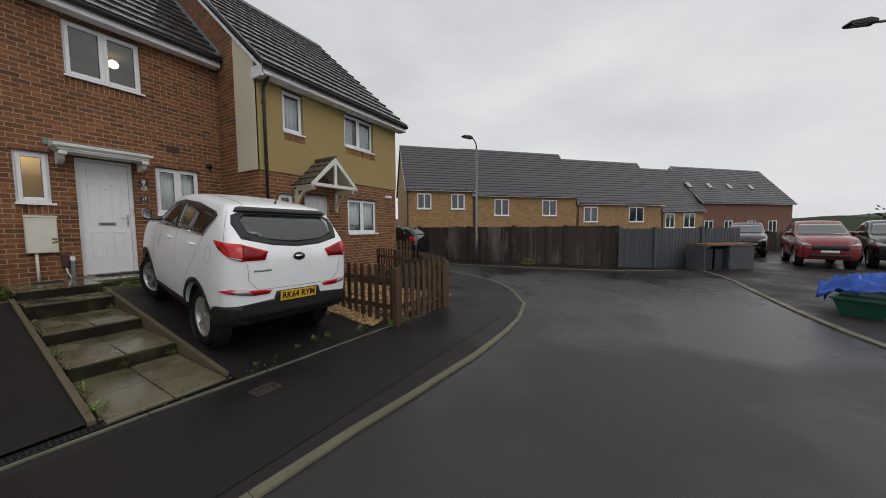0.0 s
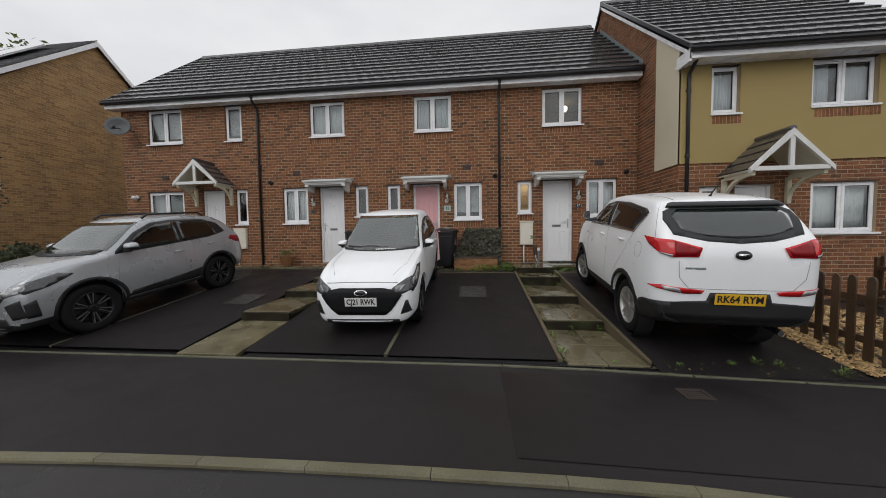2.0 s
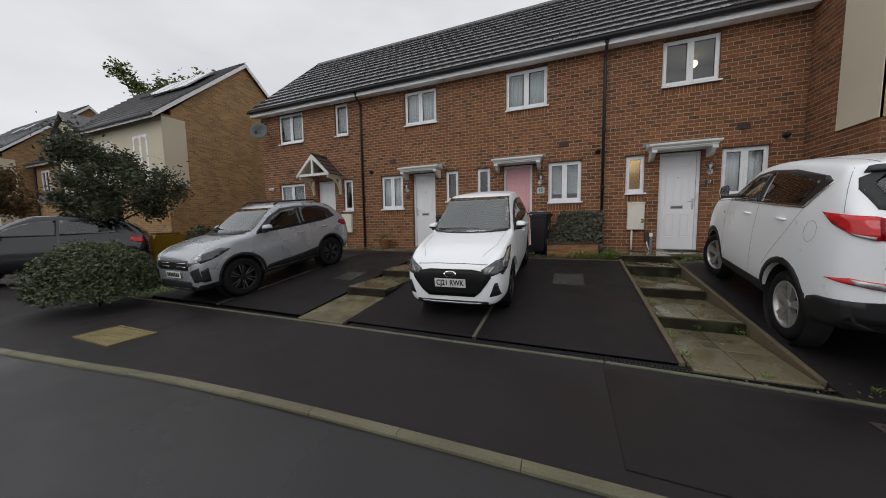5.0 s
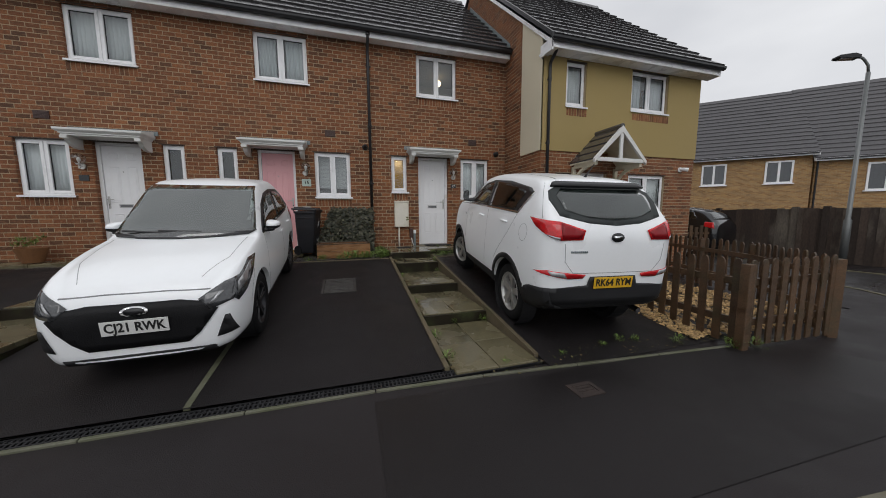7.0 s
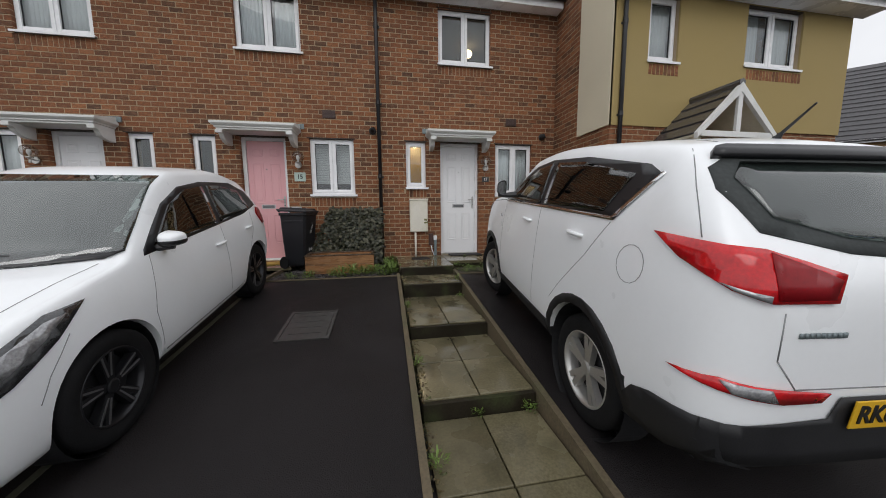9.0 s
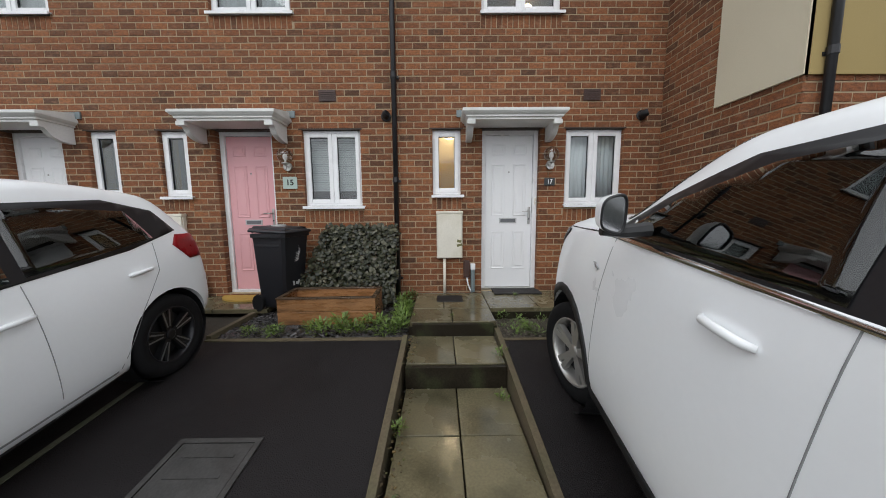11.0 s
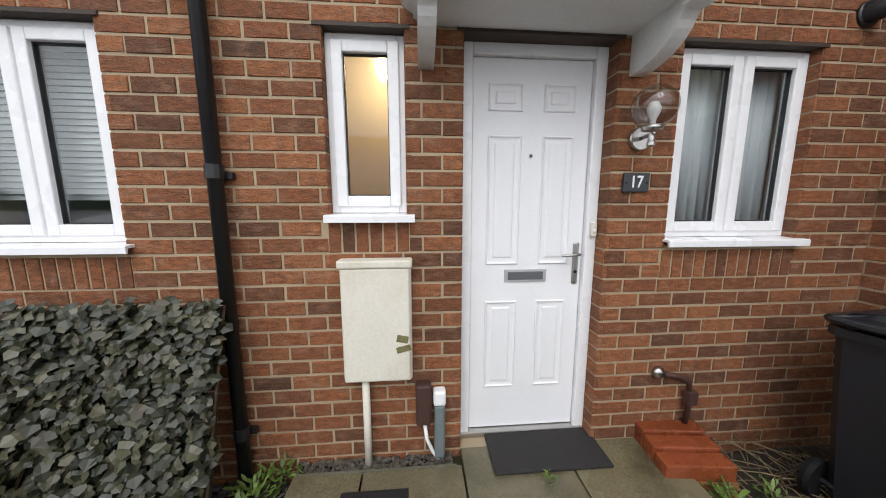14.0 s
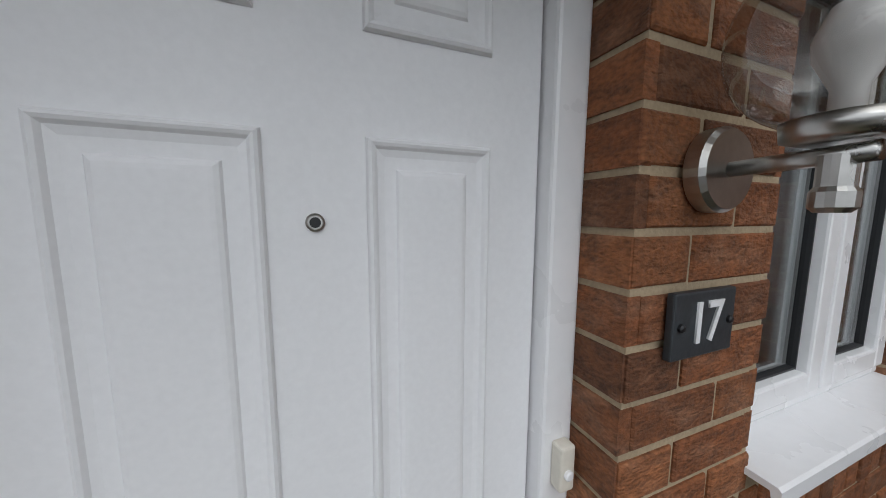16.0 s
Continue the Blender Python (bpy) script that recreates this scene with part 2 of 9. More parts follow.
M_SLAB = mat("wet_paving_slab", (0.14, 0.122, 0.072), 0.34, var=0.35, scale=2.5, fine=70, bump=0.14, objrand=0.2, wet=0.05, stain=((0.05, 0.046, 0.026), 0.8, 3.0))
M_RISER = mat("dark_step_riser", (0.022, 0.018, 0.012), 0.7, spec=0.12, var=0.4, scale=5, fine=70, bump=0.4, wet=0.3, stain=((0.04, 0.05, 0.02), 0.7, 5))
M_UPVC = mat("white_upvc", (0.85, 0.85, 0.86), 0.28, var=0.03, scale=4, fine=40, bump=0.01)
M_DOOR = mat("white_door_skin", (0.84, 0.84, 0.85), 0.36, var=0.035, scale=3, fine=120, bump=0.03)
M_PINK = mat("pink_door_skin", (0.75, 0.4, 0.42), 0.36, var=0.035, scale=3, fine=120, bump=0.03)
M_WHITE_WOOD = mat("white_painted_timber", (0.72, 0.72, 0.7), 0.45, var=0.08, scale=4, fine=60, bump=0.06, stain=((0.45, 0.45, 0.4), 0.4, 3))
M_CREAM_WOOD = mat("cream_painted_timber", (0.66, 0.62, 0.48), 0.5, var=0.1, scale=4, fine=60, bump=0.08, stain=((0.3, 0.31, 0.2), 0.4, 4))
M_TILE = mat("wet_grey_roof_tile", (0.06, 0.057, 0.059), 0.24, spec=0.9, var=0.18, scale=2, fine=50, bump=0.05, island=0.1)
M_TILE_ONE = mat("wet_grey_roof_tile_single", (0.06, 0.057, 0.059), 0.24, spec=0.9, var=0.18, scale=2, fine=50, bump=0.05, objrand=0.1)
M_BLACK = mat("black_plastic", (0.014, 0.014, 0.016), 0.35, var=0.2, scale=5, fine=80, bump=0.05)
M_MATTE_BLACK = mat("matte_black_plastic", (0.012, 0.012, 0.0135), 0.6, var=0.25, scale=6, fine=120, bump=0.15)
M_OCHRE = mat("ochre_render", (0.36, 0.27, 0.11), 0.9, var=0.07, scale=0.8, fine=140, bump=0.25, stain=((0.3, 0.23, 0.09), 0.35, 0.6))
M_CREAM = mat("cream_render", (0.62, 0.56, 0.42), 0.9, var=0.06, scale=0.8, fine=140, bump=0.25, stain=((0.5, 0.45, 0.33), 0.4, 0.7))
M_ROOM = mat("plain_room_wall", (0.3, 0.29, 0.27), 0.9, var=0.05)
M_GLASS = glass("window_glass")
M_DARKGLASS = glass("tinted_car_glass", (0.34, 0.39, 0.38), 1.62)
M_SCREEN = glass("windscreen_glass", (0.5, 0.56, 0.54), 1.95)
M_TAILGATE = glass("tailgate_glass", (0.5, 0.56, 0.54), 1.68)
M_LEAD = mat("grey_lead", (0.2, 0.24, 0.25), 0.5, metal=0.3, var=0.15, scale=4, fine=50, bump=0.1)
M_STEEL = mat("brushed_steel", (0.5, 0.49, 0.47), 0.3, metal=1.0, var=0.1, scale=8, fine=90, bump=0.04)
M_CHROME = mat("chrome", (0.75, 0.75, 0.76), 0.1, metal=1.0, var=0.03, bump=0)

# ---- plan numbers ----
CH, BL = 0.0777, 0.19            # a brick course and a brick's pitch
TX0, TX1 = -11.93, 2.26          # the terrace
Y_FRONT, Y_YELLOW = 0.0, -1.555
YX1 = 6.66
EDGE_Y = -5.07                   # where the drives meet the pavement
Z_EDGE, Z_ROAD = -0.56, -0.597


def course(z):
    return round(z / CH) * CH


def drive_z(y):
    return -0.562 + 0.125 * (y + 5.07)


# Openings of the terrace's front: x0, x1, z0, z1.
OPEN_17 = {"door": (0.0, 0.745, 0.0, 27 * CH), "slim": (-0.63, -0.262, 16 * CH, 27 * CH), "wide": (1.062, 1.802, 14.3 * CH, 27 * CH), "upper": (-0.02, 0.955, 44 * CH, 56.3 * CH)}
OPEN_15 = {"door": (-3.36, -2.64, 0.0, 27 * CH), "slim": (-4.06, -3.7, 16 * CH, 27 * CH), "wide": (-2.27, -1.53, 14.3 * CH, 27 * CH), "upper": (-3.3, -2.31, 44 * CH, 56.3 * CH)}
OPEN_13 = {"door": (-5.98, -5.26, 0.0, 27 * CH), "slim": (-4.95, -4.58, 16 * CH, 27 * CH), "wide": (-7.03, -6.29, 14 * CH, 27 * CH), "upper": (-6.18, -5.19, 44 * CH, 56.3 * CH)}
OPEN_11 = {"door": (-9.5, -8.78, 0.0, 27 * CH), "slim": (-8.45, -8.08, 14 * CH, 27 * CH), "wide": (-11.2, -10.05, 14 * CH, 27 * CH), "upper": (-11.1, -10.0, 44 * CH, 57 * CH), "upper_slim": (-8.68, -8.17, 44 * CH, 57 * CH)}
TERRACE_OPEN = [o for d in (OPEN_17, OPEN_15, OPEN_13, OPEN_11) for o in d.values()]
YELLOW_OPEN = {"upper_slim": (2.82, 3.33, 2.97, 3.91), "upper": (4.55, 5.65, 3.02, 3.93), "wide": (4.62, 5.74, 0.66, 1.66), "slim": (2.66, 3.02, 0.75, 1.62), "door": (3.3, 4.0, -0.4, 1.66)}

# ---- brick walls ----
def wall_bricks(u0, u1, z0, z1, holes, seed, panels=()):
    """Rectangles of bricks (u0, u1, z0, z1) in stretcher bond, cut round the holes; panels are filled with bricks on end."""
    rng = random.Random(seed)
    out = []
    k0, k1 = math.floor(z0 / CH), math.ceil(z1 / CH)
    for k in range(k0, k1):
        a, b = k * CH, (k + 1) * CH
        cuts = sorted((h[0], h[1]) for h in (*holes, *panels) if min(b, h[3]) - max(a, h[2]) > 0.45 * CH)
        spans, at = [], u0
        for c0, c1 in cuts:
            if c0 > at:
                spans.append((at, min(c0, u1)))
            at = max(at, c1)
        if at < u1:
            spans.append((at, u1))
        shift = (0.5 if k % 2 else 0.0) * BL
        for s0, s1 in spans:
            j = math.floor((s0 - shift) / BL)
            while j * BL + shift < s1:
                x0, x1 = max(s0, j * BL + shift), min(s1, (j + 1) * BL + shift)
                if x1 - x0 > 0.03:
                    w = rng.uniform(-0.0014, 0.0014)
                    out.append((x0 + 0.0056 + (w if x0 > s0 else -0.0056), x1 - 0.0056 + (0.0056 if x1 >= s1 else w), a + 0.0062 + w, b - 0.0062 + rng.uniform(-0.0012, 0.0012)))
                j += 1
    for p0, p1, q0, q1 in panels:
        n = max(1, round((p1 - p0) / 0.0655))
        for i in range(n):
            out.append((p0 + (p1 - p0) * i / n + 0.005, p0 + (p1 - p0) * (i + 1) / n - 0.005, q0 + 0.003, q1 - 0.006))
    return [r for r in out if r[1] - r[0] > 0.015]


def brick_mesh(name, rects, place, material, parent, depth=0.02, seed=1):
    """All the bricks of a wall as one mesh; place(u, v, out) gives the point, out metres proud of the wall."""
    rng = random.Random(seed)
    verts, faces = [], []
    for u0, u1, v0, v1 in rects:
        d, c, n = rng.uniform(-0.0015, 0.0025), 0.0022, len(verts)
        for uu, vv, o in ((u0, v0, -depth), (u1, v0, -depth), (u1, v1, -depth), (u0, v1, -depth), (u0 + c * 0.2, v0 + c * 0.2, d - c), (u1 - c * 0.2, v0 + c * 0.2, d - c), (u1 - c * 0.2, v1 - c * 0.2, d - c), (u0 + c * 0.2, v1 - c * 0.2, d - c),
                          (u0 + c, v0 + c, d), (u1 - c, v0 + c, d), (u1 - c, v1 - c, d), (u0 + c, v1 - c, d)):
            verts.append(place(uu, vv, o))
        for i in range(4):
            j = (i + 1) % 4
            faces.append((n + i, n + j, n + 4 + j, n + 4 + i))
            faces.append((n + 4 + i, n + 4 + j, n + 8 + j, n + 8 + i))
        faces.append((n + 8, n + 9, n + 10, n + 11))
    return tagged(from_lists(name, verts, faces, material, parent), kind="stuff")


def holed_wall(bm, x0, x1, y0, y1, z0, z1, holes):
    """A thick wall along x with openings right through it."""
    xs = sorted({x0, x1, *[h[0] for h in holes], *[h[1] for h in holes]})
    xs = [x for x in xs if x0 <= x <= x1]
    for a, b in zip(xs, xs[1:]):
        here = sorted((h[2], h[3]) for h in holes if h[0] <= a + 1e-6 and h[1] >= b - 1e-6)
        at = z0
        for h0, h1 in here:
            if h0 > at + 1e-4:
                box(bm, a, b, y0, y1, at, h0)
            at = max(at, h1)
        if at < z1:
            box(bm, a, b, y0, y1, at, z1)
    return bm


# Panels of bricks on end under the windows.
def sill_panel(o, tall=2):
    z = math.floor(o[2] / CH + 0.2) * CH
    return (o[0] - 0.01, o[1] + 0.01, z - tall * CH, z)


TERRACE_PANELS = [sill_panel(o[k]) for o in (OPEN_17, OPEN_15, OPEN_13, OPEN_11) for k in ("slim", "wide", "upper") if k in o] + [sill_panel(OPEN_11["upper_slim"])]
wall_front = tagged(mesh_ob("wall_front", holed_wall(bmesh.new(), TX0, TX1, 0.0045, 0.3, -0.75, 4.62, TERRACE_OPEN), M_MORTAR), "red brick front wall of the terrace", "wall", kind="structure")
front_rects = wall_bricks(TX0, TX1, -0.5, 4.62, TERRACE_OPEN, 3, TERRACE_PANELS)
NEAR = lambda r: -0.75 < r[0] and r[1] < 1.3 and 0.95 < r[2] < 2.13
brick_mesh("brickwork", [r for r in front_rects if not NEAR(r)], lambda u, v, o: (u, -o, v), M_BRICK, wall_front)
# Brick reveals beside each opening.
reveal = []
for o in TERRACE_OPEN:
    for k in range(math.floor(o[2] / CH), math.ceil(o[3] / CH)):
        reveal.append((o[0], k * CH + 0.005, 1))
        reveal.append((o[1], k * CH + 0.005, -1))
rv, rf = [], []
for x, z, s in reveal:
    n = len(rv)
    rv += [(x - s * 0.02, 0.004, z), (x + s * 0.004, 0.004, z), (x + s * 0.004, 0.1, z), (x - s * 0.02, 0.1, z), (x - s * 0.02, 0.004, z + CH - 0.0105), (x + s * 0.004, 0.004, z + CH - 0.0105), (x + s * 0.004, 0.1, z + CH - 0.0105), (x - s * 0.02, 0.1, z + CH - 0.0105)]
    rf += [(n, n + 1, n + 2, n + 3), (n + 4, n + 5, n + 6, n + 7), (n, n + 1, n + 5, n + 4), (n + 1, n + 2, n + 6, n + 5), (n + 2, n + 3, n + 7, n + 6)]
tagged(from_lists("reveal_brickwork", rv, rf, M_BRICK, wall_front), kind="stuff")

# The yellow house: front, and the side that stands forward of the terrace.
y_holes = list(YELLOW_OPEN.values())
wall_yellow = tagged(mesh_ob("wall_rendered_house", holed_wall(bmesh.new(), TX1 + 0.02, YX1, Y_YELLOW + 0.0045, Y_YELLOW + 0.3, -0.75, 4.12, y_holes), M_MORTAR), "brick and ochre rendered front wall of the end house", "wall", kind="structure")
y_panels = [(2.84, 3.36, 2.8, 2.96), (4.6, 5.7, 2.84, 3.0)]
brick_mesh("brickwork", wall_bricks(TX1, YX1, -0.6, 2.06, [YELLOW_OPEN["wide"], YELLOW_OPEN["slim"], YELLOW_OPEN["door"]], 5), lambda u, v, o: (u, Y_YELLOW - o, v), M_BRICK, wall_yellow)
brick_mesh("sill_brickwork", wall_bricks(0, 0, 0, 0, [], 5, y_panels), lambda u, v, o: (u, Y_YELLOW - 0.024 - o, v), M_BRICK, wall_yellow)
part("render_coat", holed_wall(bmesh.new(), TX1 - 0.02, YX1 + 0.01, Y_YELLOW - 0.022, Y_YELLOW + 0.008, 2.066, 4.12, [YELLOW_OPEN["upper"], YELLOW_OPEN["upper_slim"]]), M_OCHRE, wall_yellow, "smooth ochre render")


def roof_z(y):
    """The underside of the yellow house's roof."""
    return 4.1 + (y + 1.85) * 0.905 if y < 2.2 else 4.1 + 4.05 * 0.905 - (y - 2.2) * 0.905


wall_side = tagged(mesh_ob("wall_side", prism(bmesh.new(), [(-1.54, -0.75), (-1.54, roof_z(-1.54)), (2.2, roof_z(2.2)), (6.2, roof_z(6.2)), (6.2, -0.75)], "x", TX1 + 0.0045, TX1 + 0.3), M_MORTAR), "red brick side wall with a cream rendered panel", "wall", kind="structure")
side_rects = [r for r in wall_bricks(-1.555, 2.6, -0.6, 7.6, [(-1.555, -0.8, 2.066, 9.0)], 9) if r[3] < roof_z(min(r[0], r[1])) - 0.02 and r[2] > (4.4 + 0.9 * r[1] if r[0] > 0 else -9)]
brick_mesh("brickwork", side_rects, lambda u, v, o: (TX1 - o, u, v), M_BRICK, wall_side)
part("render_panel", prism(bmesh.new(), [(-1.577, 2.066), (-0.8, 2.066), (-0.8, roof_z(-0.8) - 0.03), (-1.577, roof_z(-1.577) - 0.03)], "x", TX1 - 0.03, TX1 + 0.008), M_CREAM, wall_side, "cream render")
bm = boxes((YX1 - 0.3, YX1, Y_YELLOW + 0.3, 6.2, -0.75, 4.12), (TX0, TX1, 6.1, 6.4, -0.75, 4.62), (TX0, TX0 + 0.3, 0.3, 6.1, -0.75, 4.62), (TX1 + 0.3, YX1, 5.9, 6.2, -0.75, 4.12))
prism(bm, [(0.05, 4.62), (3.2, 7.6), (6.35, 4.62)], "x", TX0, TX0 + 0.3)
prism(bm, [(-1.5, 4.12), (2.2, 7.6), (6.0, 4.12)], "x", YX1 - 0.3, YX1)
tagged(mesh_ob("wall_outer", bm, M_BUFF), "plain outer house walls", "wall", kind="structure")
bm = boxes(*[(x - 0.05, x + 0.05, 0.31, 6.09, -0.2, 4.6) for x in (-7.75, -4.3, -1.1)], (TX0 + 0.31, TX1, 2.3, 2.36, -0.2, 4.6), (TX1 + 0.31, YX1 - 0.31, 1.2, 1.26, -0.2, 4.1))
tagged(mesh_ob("wall_inner", bm, M_ROOM), "plain inner room walls", "wall", kind="structure")
bm = boxes((TX0 + 0.3, TX1, 0.31, 6.1, 2.45, 2.6), (TX0 + 0.3, TX1, 0.31, 6.1, 4.64, 4.7), (TX1 + 0.31, YX1 - 0.31, -1.25, 5.9, 2.1, 2.25), (TX1 + 0.31, YX1 - 0.31, -1.25, 5.9, 4.13, 4.18))
tagged(mesh_ob("ceiling", bm, M_ROOM), "plain room ceilings", "ceiling", kind="structure")
tagged(mesh_ob("floor", boxes((TX0 + 0.3, TX1, 0.31, 6.1, -0.2, -0.05), (TX1 + 0.31, YX1 - 0.31, -1.25, 5.9, -0.5, -0.4)), M_ROOM), "plain room floors", "floor", kind="structure")

# ---- roofs of overlapping tiles ----
def tiled_roof(name, label, x0, x1, y_eave, z_eave, y_ridge, z_ridge, rows, width, keep=None, material=M_TILE, shadow=0.042, clip=None, verge=True, both=True):
    """A double-pitched roof along x: a deck and courses of tiles, each lapping over the one below. keep: x range whose tiles are pieces of their own."""
    deck = mesh_ob(name, prism(bmesh.new(), [(y_eave, z_eave - 0.09), (y_ridge, z_ridge - 0.09), (2 * y_ridge - y_eave, z_eave - 0.09), (2 * y_ridge - y_eave, z_eave - 0.02), (y_ridge, z_ridge - 0.02), (y_eave, z_eave - 0.02)], "x", x0, x1), M_MATTE_BLACK)
    tagged(deck, label, "roof", kind="structure")
    dy, dz = (y_ridge - y_eave) / rows, (z_ridge - z_eave) / rows
    run = math.hypot(dy, dz)
    n = max(1, round((x1 - x0) / width))
    w = (x1 - x0) / n
    slope = math.atan2(dz, dy)
    # One tile, lying from its lower edge at the origin up its slope along +y.
    g, th, lap = 0.004, shadow, run * 1.12
    tv = [(g, 0, 0), (w - g, 0, 0), (w - g, lap, -th * 1.12), (g, lap, -th * 1.12), (g, 0, th), (w - g, 0, th), (w - g, lap, 0.002), (g, lap, 0.002), (w * 0.5, 0, th + 0.004), (w * 0.5, lap, 0.004)]
    tf = [(0, 1, 5, 8, 4), (1, 2, 6, 5), (3, 0, 4, 7), (4, 8, 9, 7), (8, 5, 6, 9), (2, 3, 7, 9, 6)]
    verts, faces = [], []
    piece = None
    count = 0
    rng = random.Random(name)
    for side in ((1, -1) if both else (1,)):
        for r in range(rows):
            for c in range(n + (r % 2)):
                xa = x0 + (c - 0.5 * (r % 2)) * w
                y, z = y_eave + dy * r, z_eave + dz * r
                if clip and clip(xa + w / 2, y, z):
                    continue
                cut0, cut1 = max(0, x0 - xa) / w, min(w, x1 - xa) / w
                m = Matrix.Translation((xa, y, z + rng.uniform(0, 0.003))) @ Matrix.Rotation(slope, 4, "X")
                whole = cut0 == 0 and cut1 > 0.999
                if side == 1 and keep and whole and keep[0] < xa < keep[1] and count < 290:
                    if piece is None:
                        piece = bpy.data.meshes.new("roof_tile")
                        piece.from_pydata(tv, [], tf)
                        piece.materials.append(M_TILE_ONE)
                    o = new("roof_tile", piece)
                    o.parent = deck
                    o.matrix_basis = m
                    count += 1
                    continue
                k = len(verts)
                for vx, vy, vz in tv:
                    p = m @ Vector((w * cut0 + (vx / w) * (cut1 - cut0) * w, vy, vz))
                    verts.append((p.x, p.y if side == 1 else 2 * y_ridge - p.y, p.z))
                faces += [tuple(k + i for i in f) if side == 1 else tuple(k + i for i in reversed(f)) for f in tf]
    tagged(from_lists("roof_tiles", verts, faces, material, deck), kind="stuff")
    rb = bmesh.new()
    m = max(1, round((x1 - x0) / 0.42))
    for i in range(m):
        a, b = x0 + (x1 - x0) * i / m, x0 + (x1 - x0) * (i + 1) / m - 0.006
        prism(rb, [(y_ridge - 0.13, z_ridge - 0.07), (y_ridge - 0.06, z_ridge + 0.045), (y_ridge + 0.06, z_ridge + 0.045), (y_ridge + 0.13, z_ridge - 0.07)], "x", a, b)
    part("ridge_tiles", rb, material, deck)
    return deck


roof_terrace = tiled_roof("roof_terrace", "wet grey interlocking tile roof of the terrace", TX0 - 0.22, TX1 - 0.005, -0.3, 4.6, 3.2, 7.72, 13, 0.29, keep=(-4.3, 2.3))
roof_yellow = tiled_roof("roof_end_house", "wet grey interlocking tile roof of the end house", TX1 - 0.06, YX1 + 0.2, -1.92, 4.12, 2.2, 7.78, 14, 0.29, keep=(2.1, 7))


def eaves(name_parent, x0, x1, y, z, ywall):
    """Fascia, soffit and gutter along an eave."""
    part("fascia", boxes((x0, x1, y + 0.045, y + 0.07, z - 0.2, z - 0.075)), M_UPVC, name_parent, "white plastic fascia board")
    part("soffit", boxes((x0, x1, y + 0.07, ywall - 0.03, z - 0.2, z - 0.185)), M_UPVC, name_parent, "white plastic soffit")
    gb = bmesh.new()
    prism(gb, [(y - 0.07, z - 0.035), (y - 0.066, z - 0.07), (y - 0.045, z - 0.1), (y - 0.01, z - 0.11), (y + 0.025, z - 0.1), (y + 0.042, z - 0.07), (y + 0.044, z - 0.035), (y + 0.036, z - 0.035), (y + 0.03, z - 0.075), (y - 0.01, z - 0.1), (y - 0.055, z - 0.075), (y - 0.062, z - 0.035)], "x", x0, x1)
    part("gutter", gb, M_BLACK, name_parent, "black plastic gutter")


eaves(roof_terrace, TX0 - 0.2, TX1 - 0.03, -0.3, 4.62, 0.0)
eaves(roof_yellow, TX1 - 0.05, YX1 + 0.19, -1.92, 4.13, Y_YELLOW)
# Barge boards up the gable that faces the terrace, and its dark verge.
slope_y = math.atan2(7.78 - 4.12, 2.2 + 1.92)
vb = bmesh.new()
prism(vb, [(-1.93, 3.93), (-1.93, 4.07), (2.2, 7.74), (2.2, 7.6)], "x", TX1 - 0.06, TX1 - 0.035)
part("bargeboard", vb, M_UPVC, roof_yellow, "white plastic bargeboard")
vb = bmesh.new()
prism(vb, [(-1.95, 4.07), (-1.95, 4.16), (2.2, 7.85), (2.2, 7.75)], "x", TX1 - 0.085, TX1 - 0.03)
part("verge", vb, M_BLACK, roof_yellow)
vb = boxes((TX1 - 0.06, TX1 + 0.1, -1.93, -1.5, 3.9, 3.94))
box(vb, TX1 - 0.065, TX1 - 0.03, -1.93, -1.56, 3.85, 4.07)
part("box_end", vb, M_UPVC, roof_yellow)
prism(lb := bmesh.new(), [(-0.34, 4.5), (-0.34, 4.6), (3.2, 7.78), (3.2, 7.68)], "x", TX0 - 0.24, TX0 - 0.2)
part("verge", lb, M_BLACK, roof_terrace)
# Lead flashing where the terrace's roof meets the side wall.
prism(lb := bmesh.new(), [(-0.2, 4.66), (-0.2, 4.8), (2.4, 7.15), (2.4, 7.0)], "x", TX1 - 0.012, TX1 + 0.006)
part("flashing", lb, M_LEAD, roof_terrace)

# ---- ground, road, kerbs ----
KERB = smooth_line([(x, y - 0.11, 0) for x, y in ((-60, -18), (-40, -12.6), (-24, -9.0), (-13.3, -7.42), (-7.0, -6.8), (-4.7, -6.54), (-2.7, -6.45), (-0.6, -6.45), (0.6, -6.58), (1.7, -6.7), (3.2, -6.7), (4.2, -6.5), (5.2, -5.95), (6.3, -5.0), (7.1, -3.6), (7.5, -1.5), (7.6, 6), (7.6, 30))], 0.78)
bm = bmesh.new()
g0, steps = 400.0, 40
box(bm, -g0, g0, -g0, g0, Z_ROAD - 0.5, Z_ROAD)
ground = tagged(mesh_ob("ground", bm, M_ASPHALT), "wet dark grey asphalt road", "road", kind="structure")


def strip(name, left, right, z, material, label, category, thick=0.12):
    """A flat strip between two lines of points, with depth."""
    bm = bmesh.new()
    tops = [[bm.verts.new((p[0], p[1], (z if not callable(z) else z(p[1])))) for p in line] for line in (left, right)]
    lows = [[bm.verts.new((p[0], p[1], (z if not callable(z) else z(p[1])) - thick)) for p in line] for line in (left, right)]
    for i in range(len(left) - 1):
        bm.faces.new((tops[0][i], tops[1][i], tops[1][i + 1], tops[0][i + 1]))
        bm.faces.new((tops[0][i], tops[0][i + 1], lows[0][i + 1], lows[0][i]))
        bm.faces.new((tops[1][i + 1], tops[1][i], lows[1][i], lows[1][i + 1]))
    bmesh.ops.recalc_face_normals(bm, faces=bm.faces)
    return tagged(mesh_ob(name, bm, material), label, category, kind="structure")


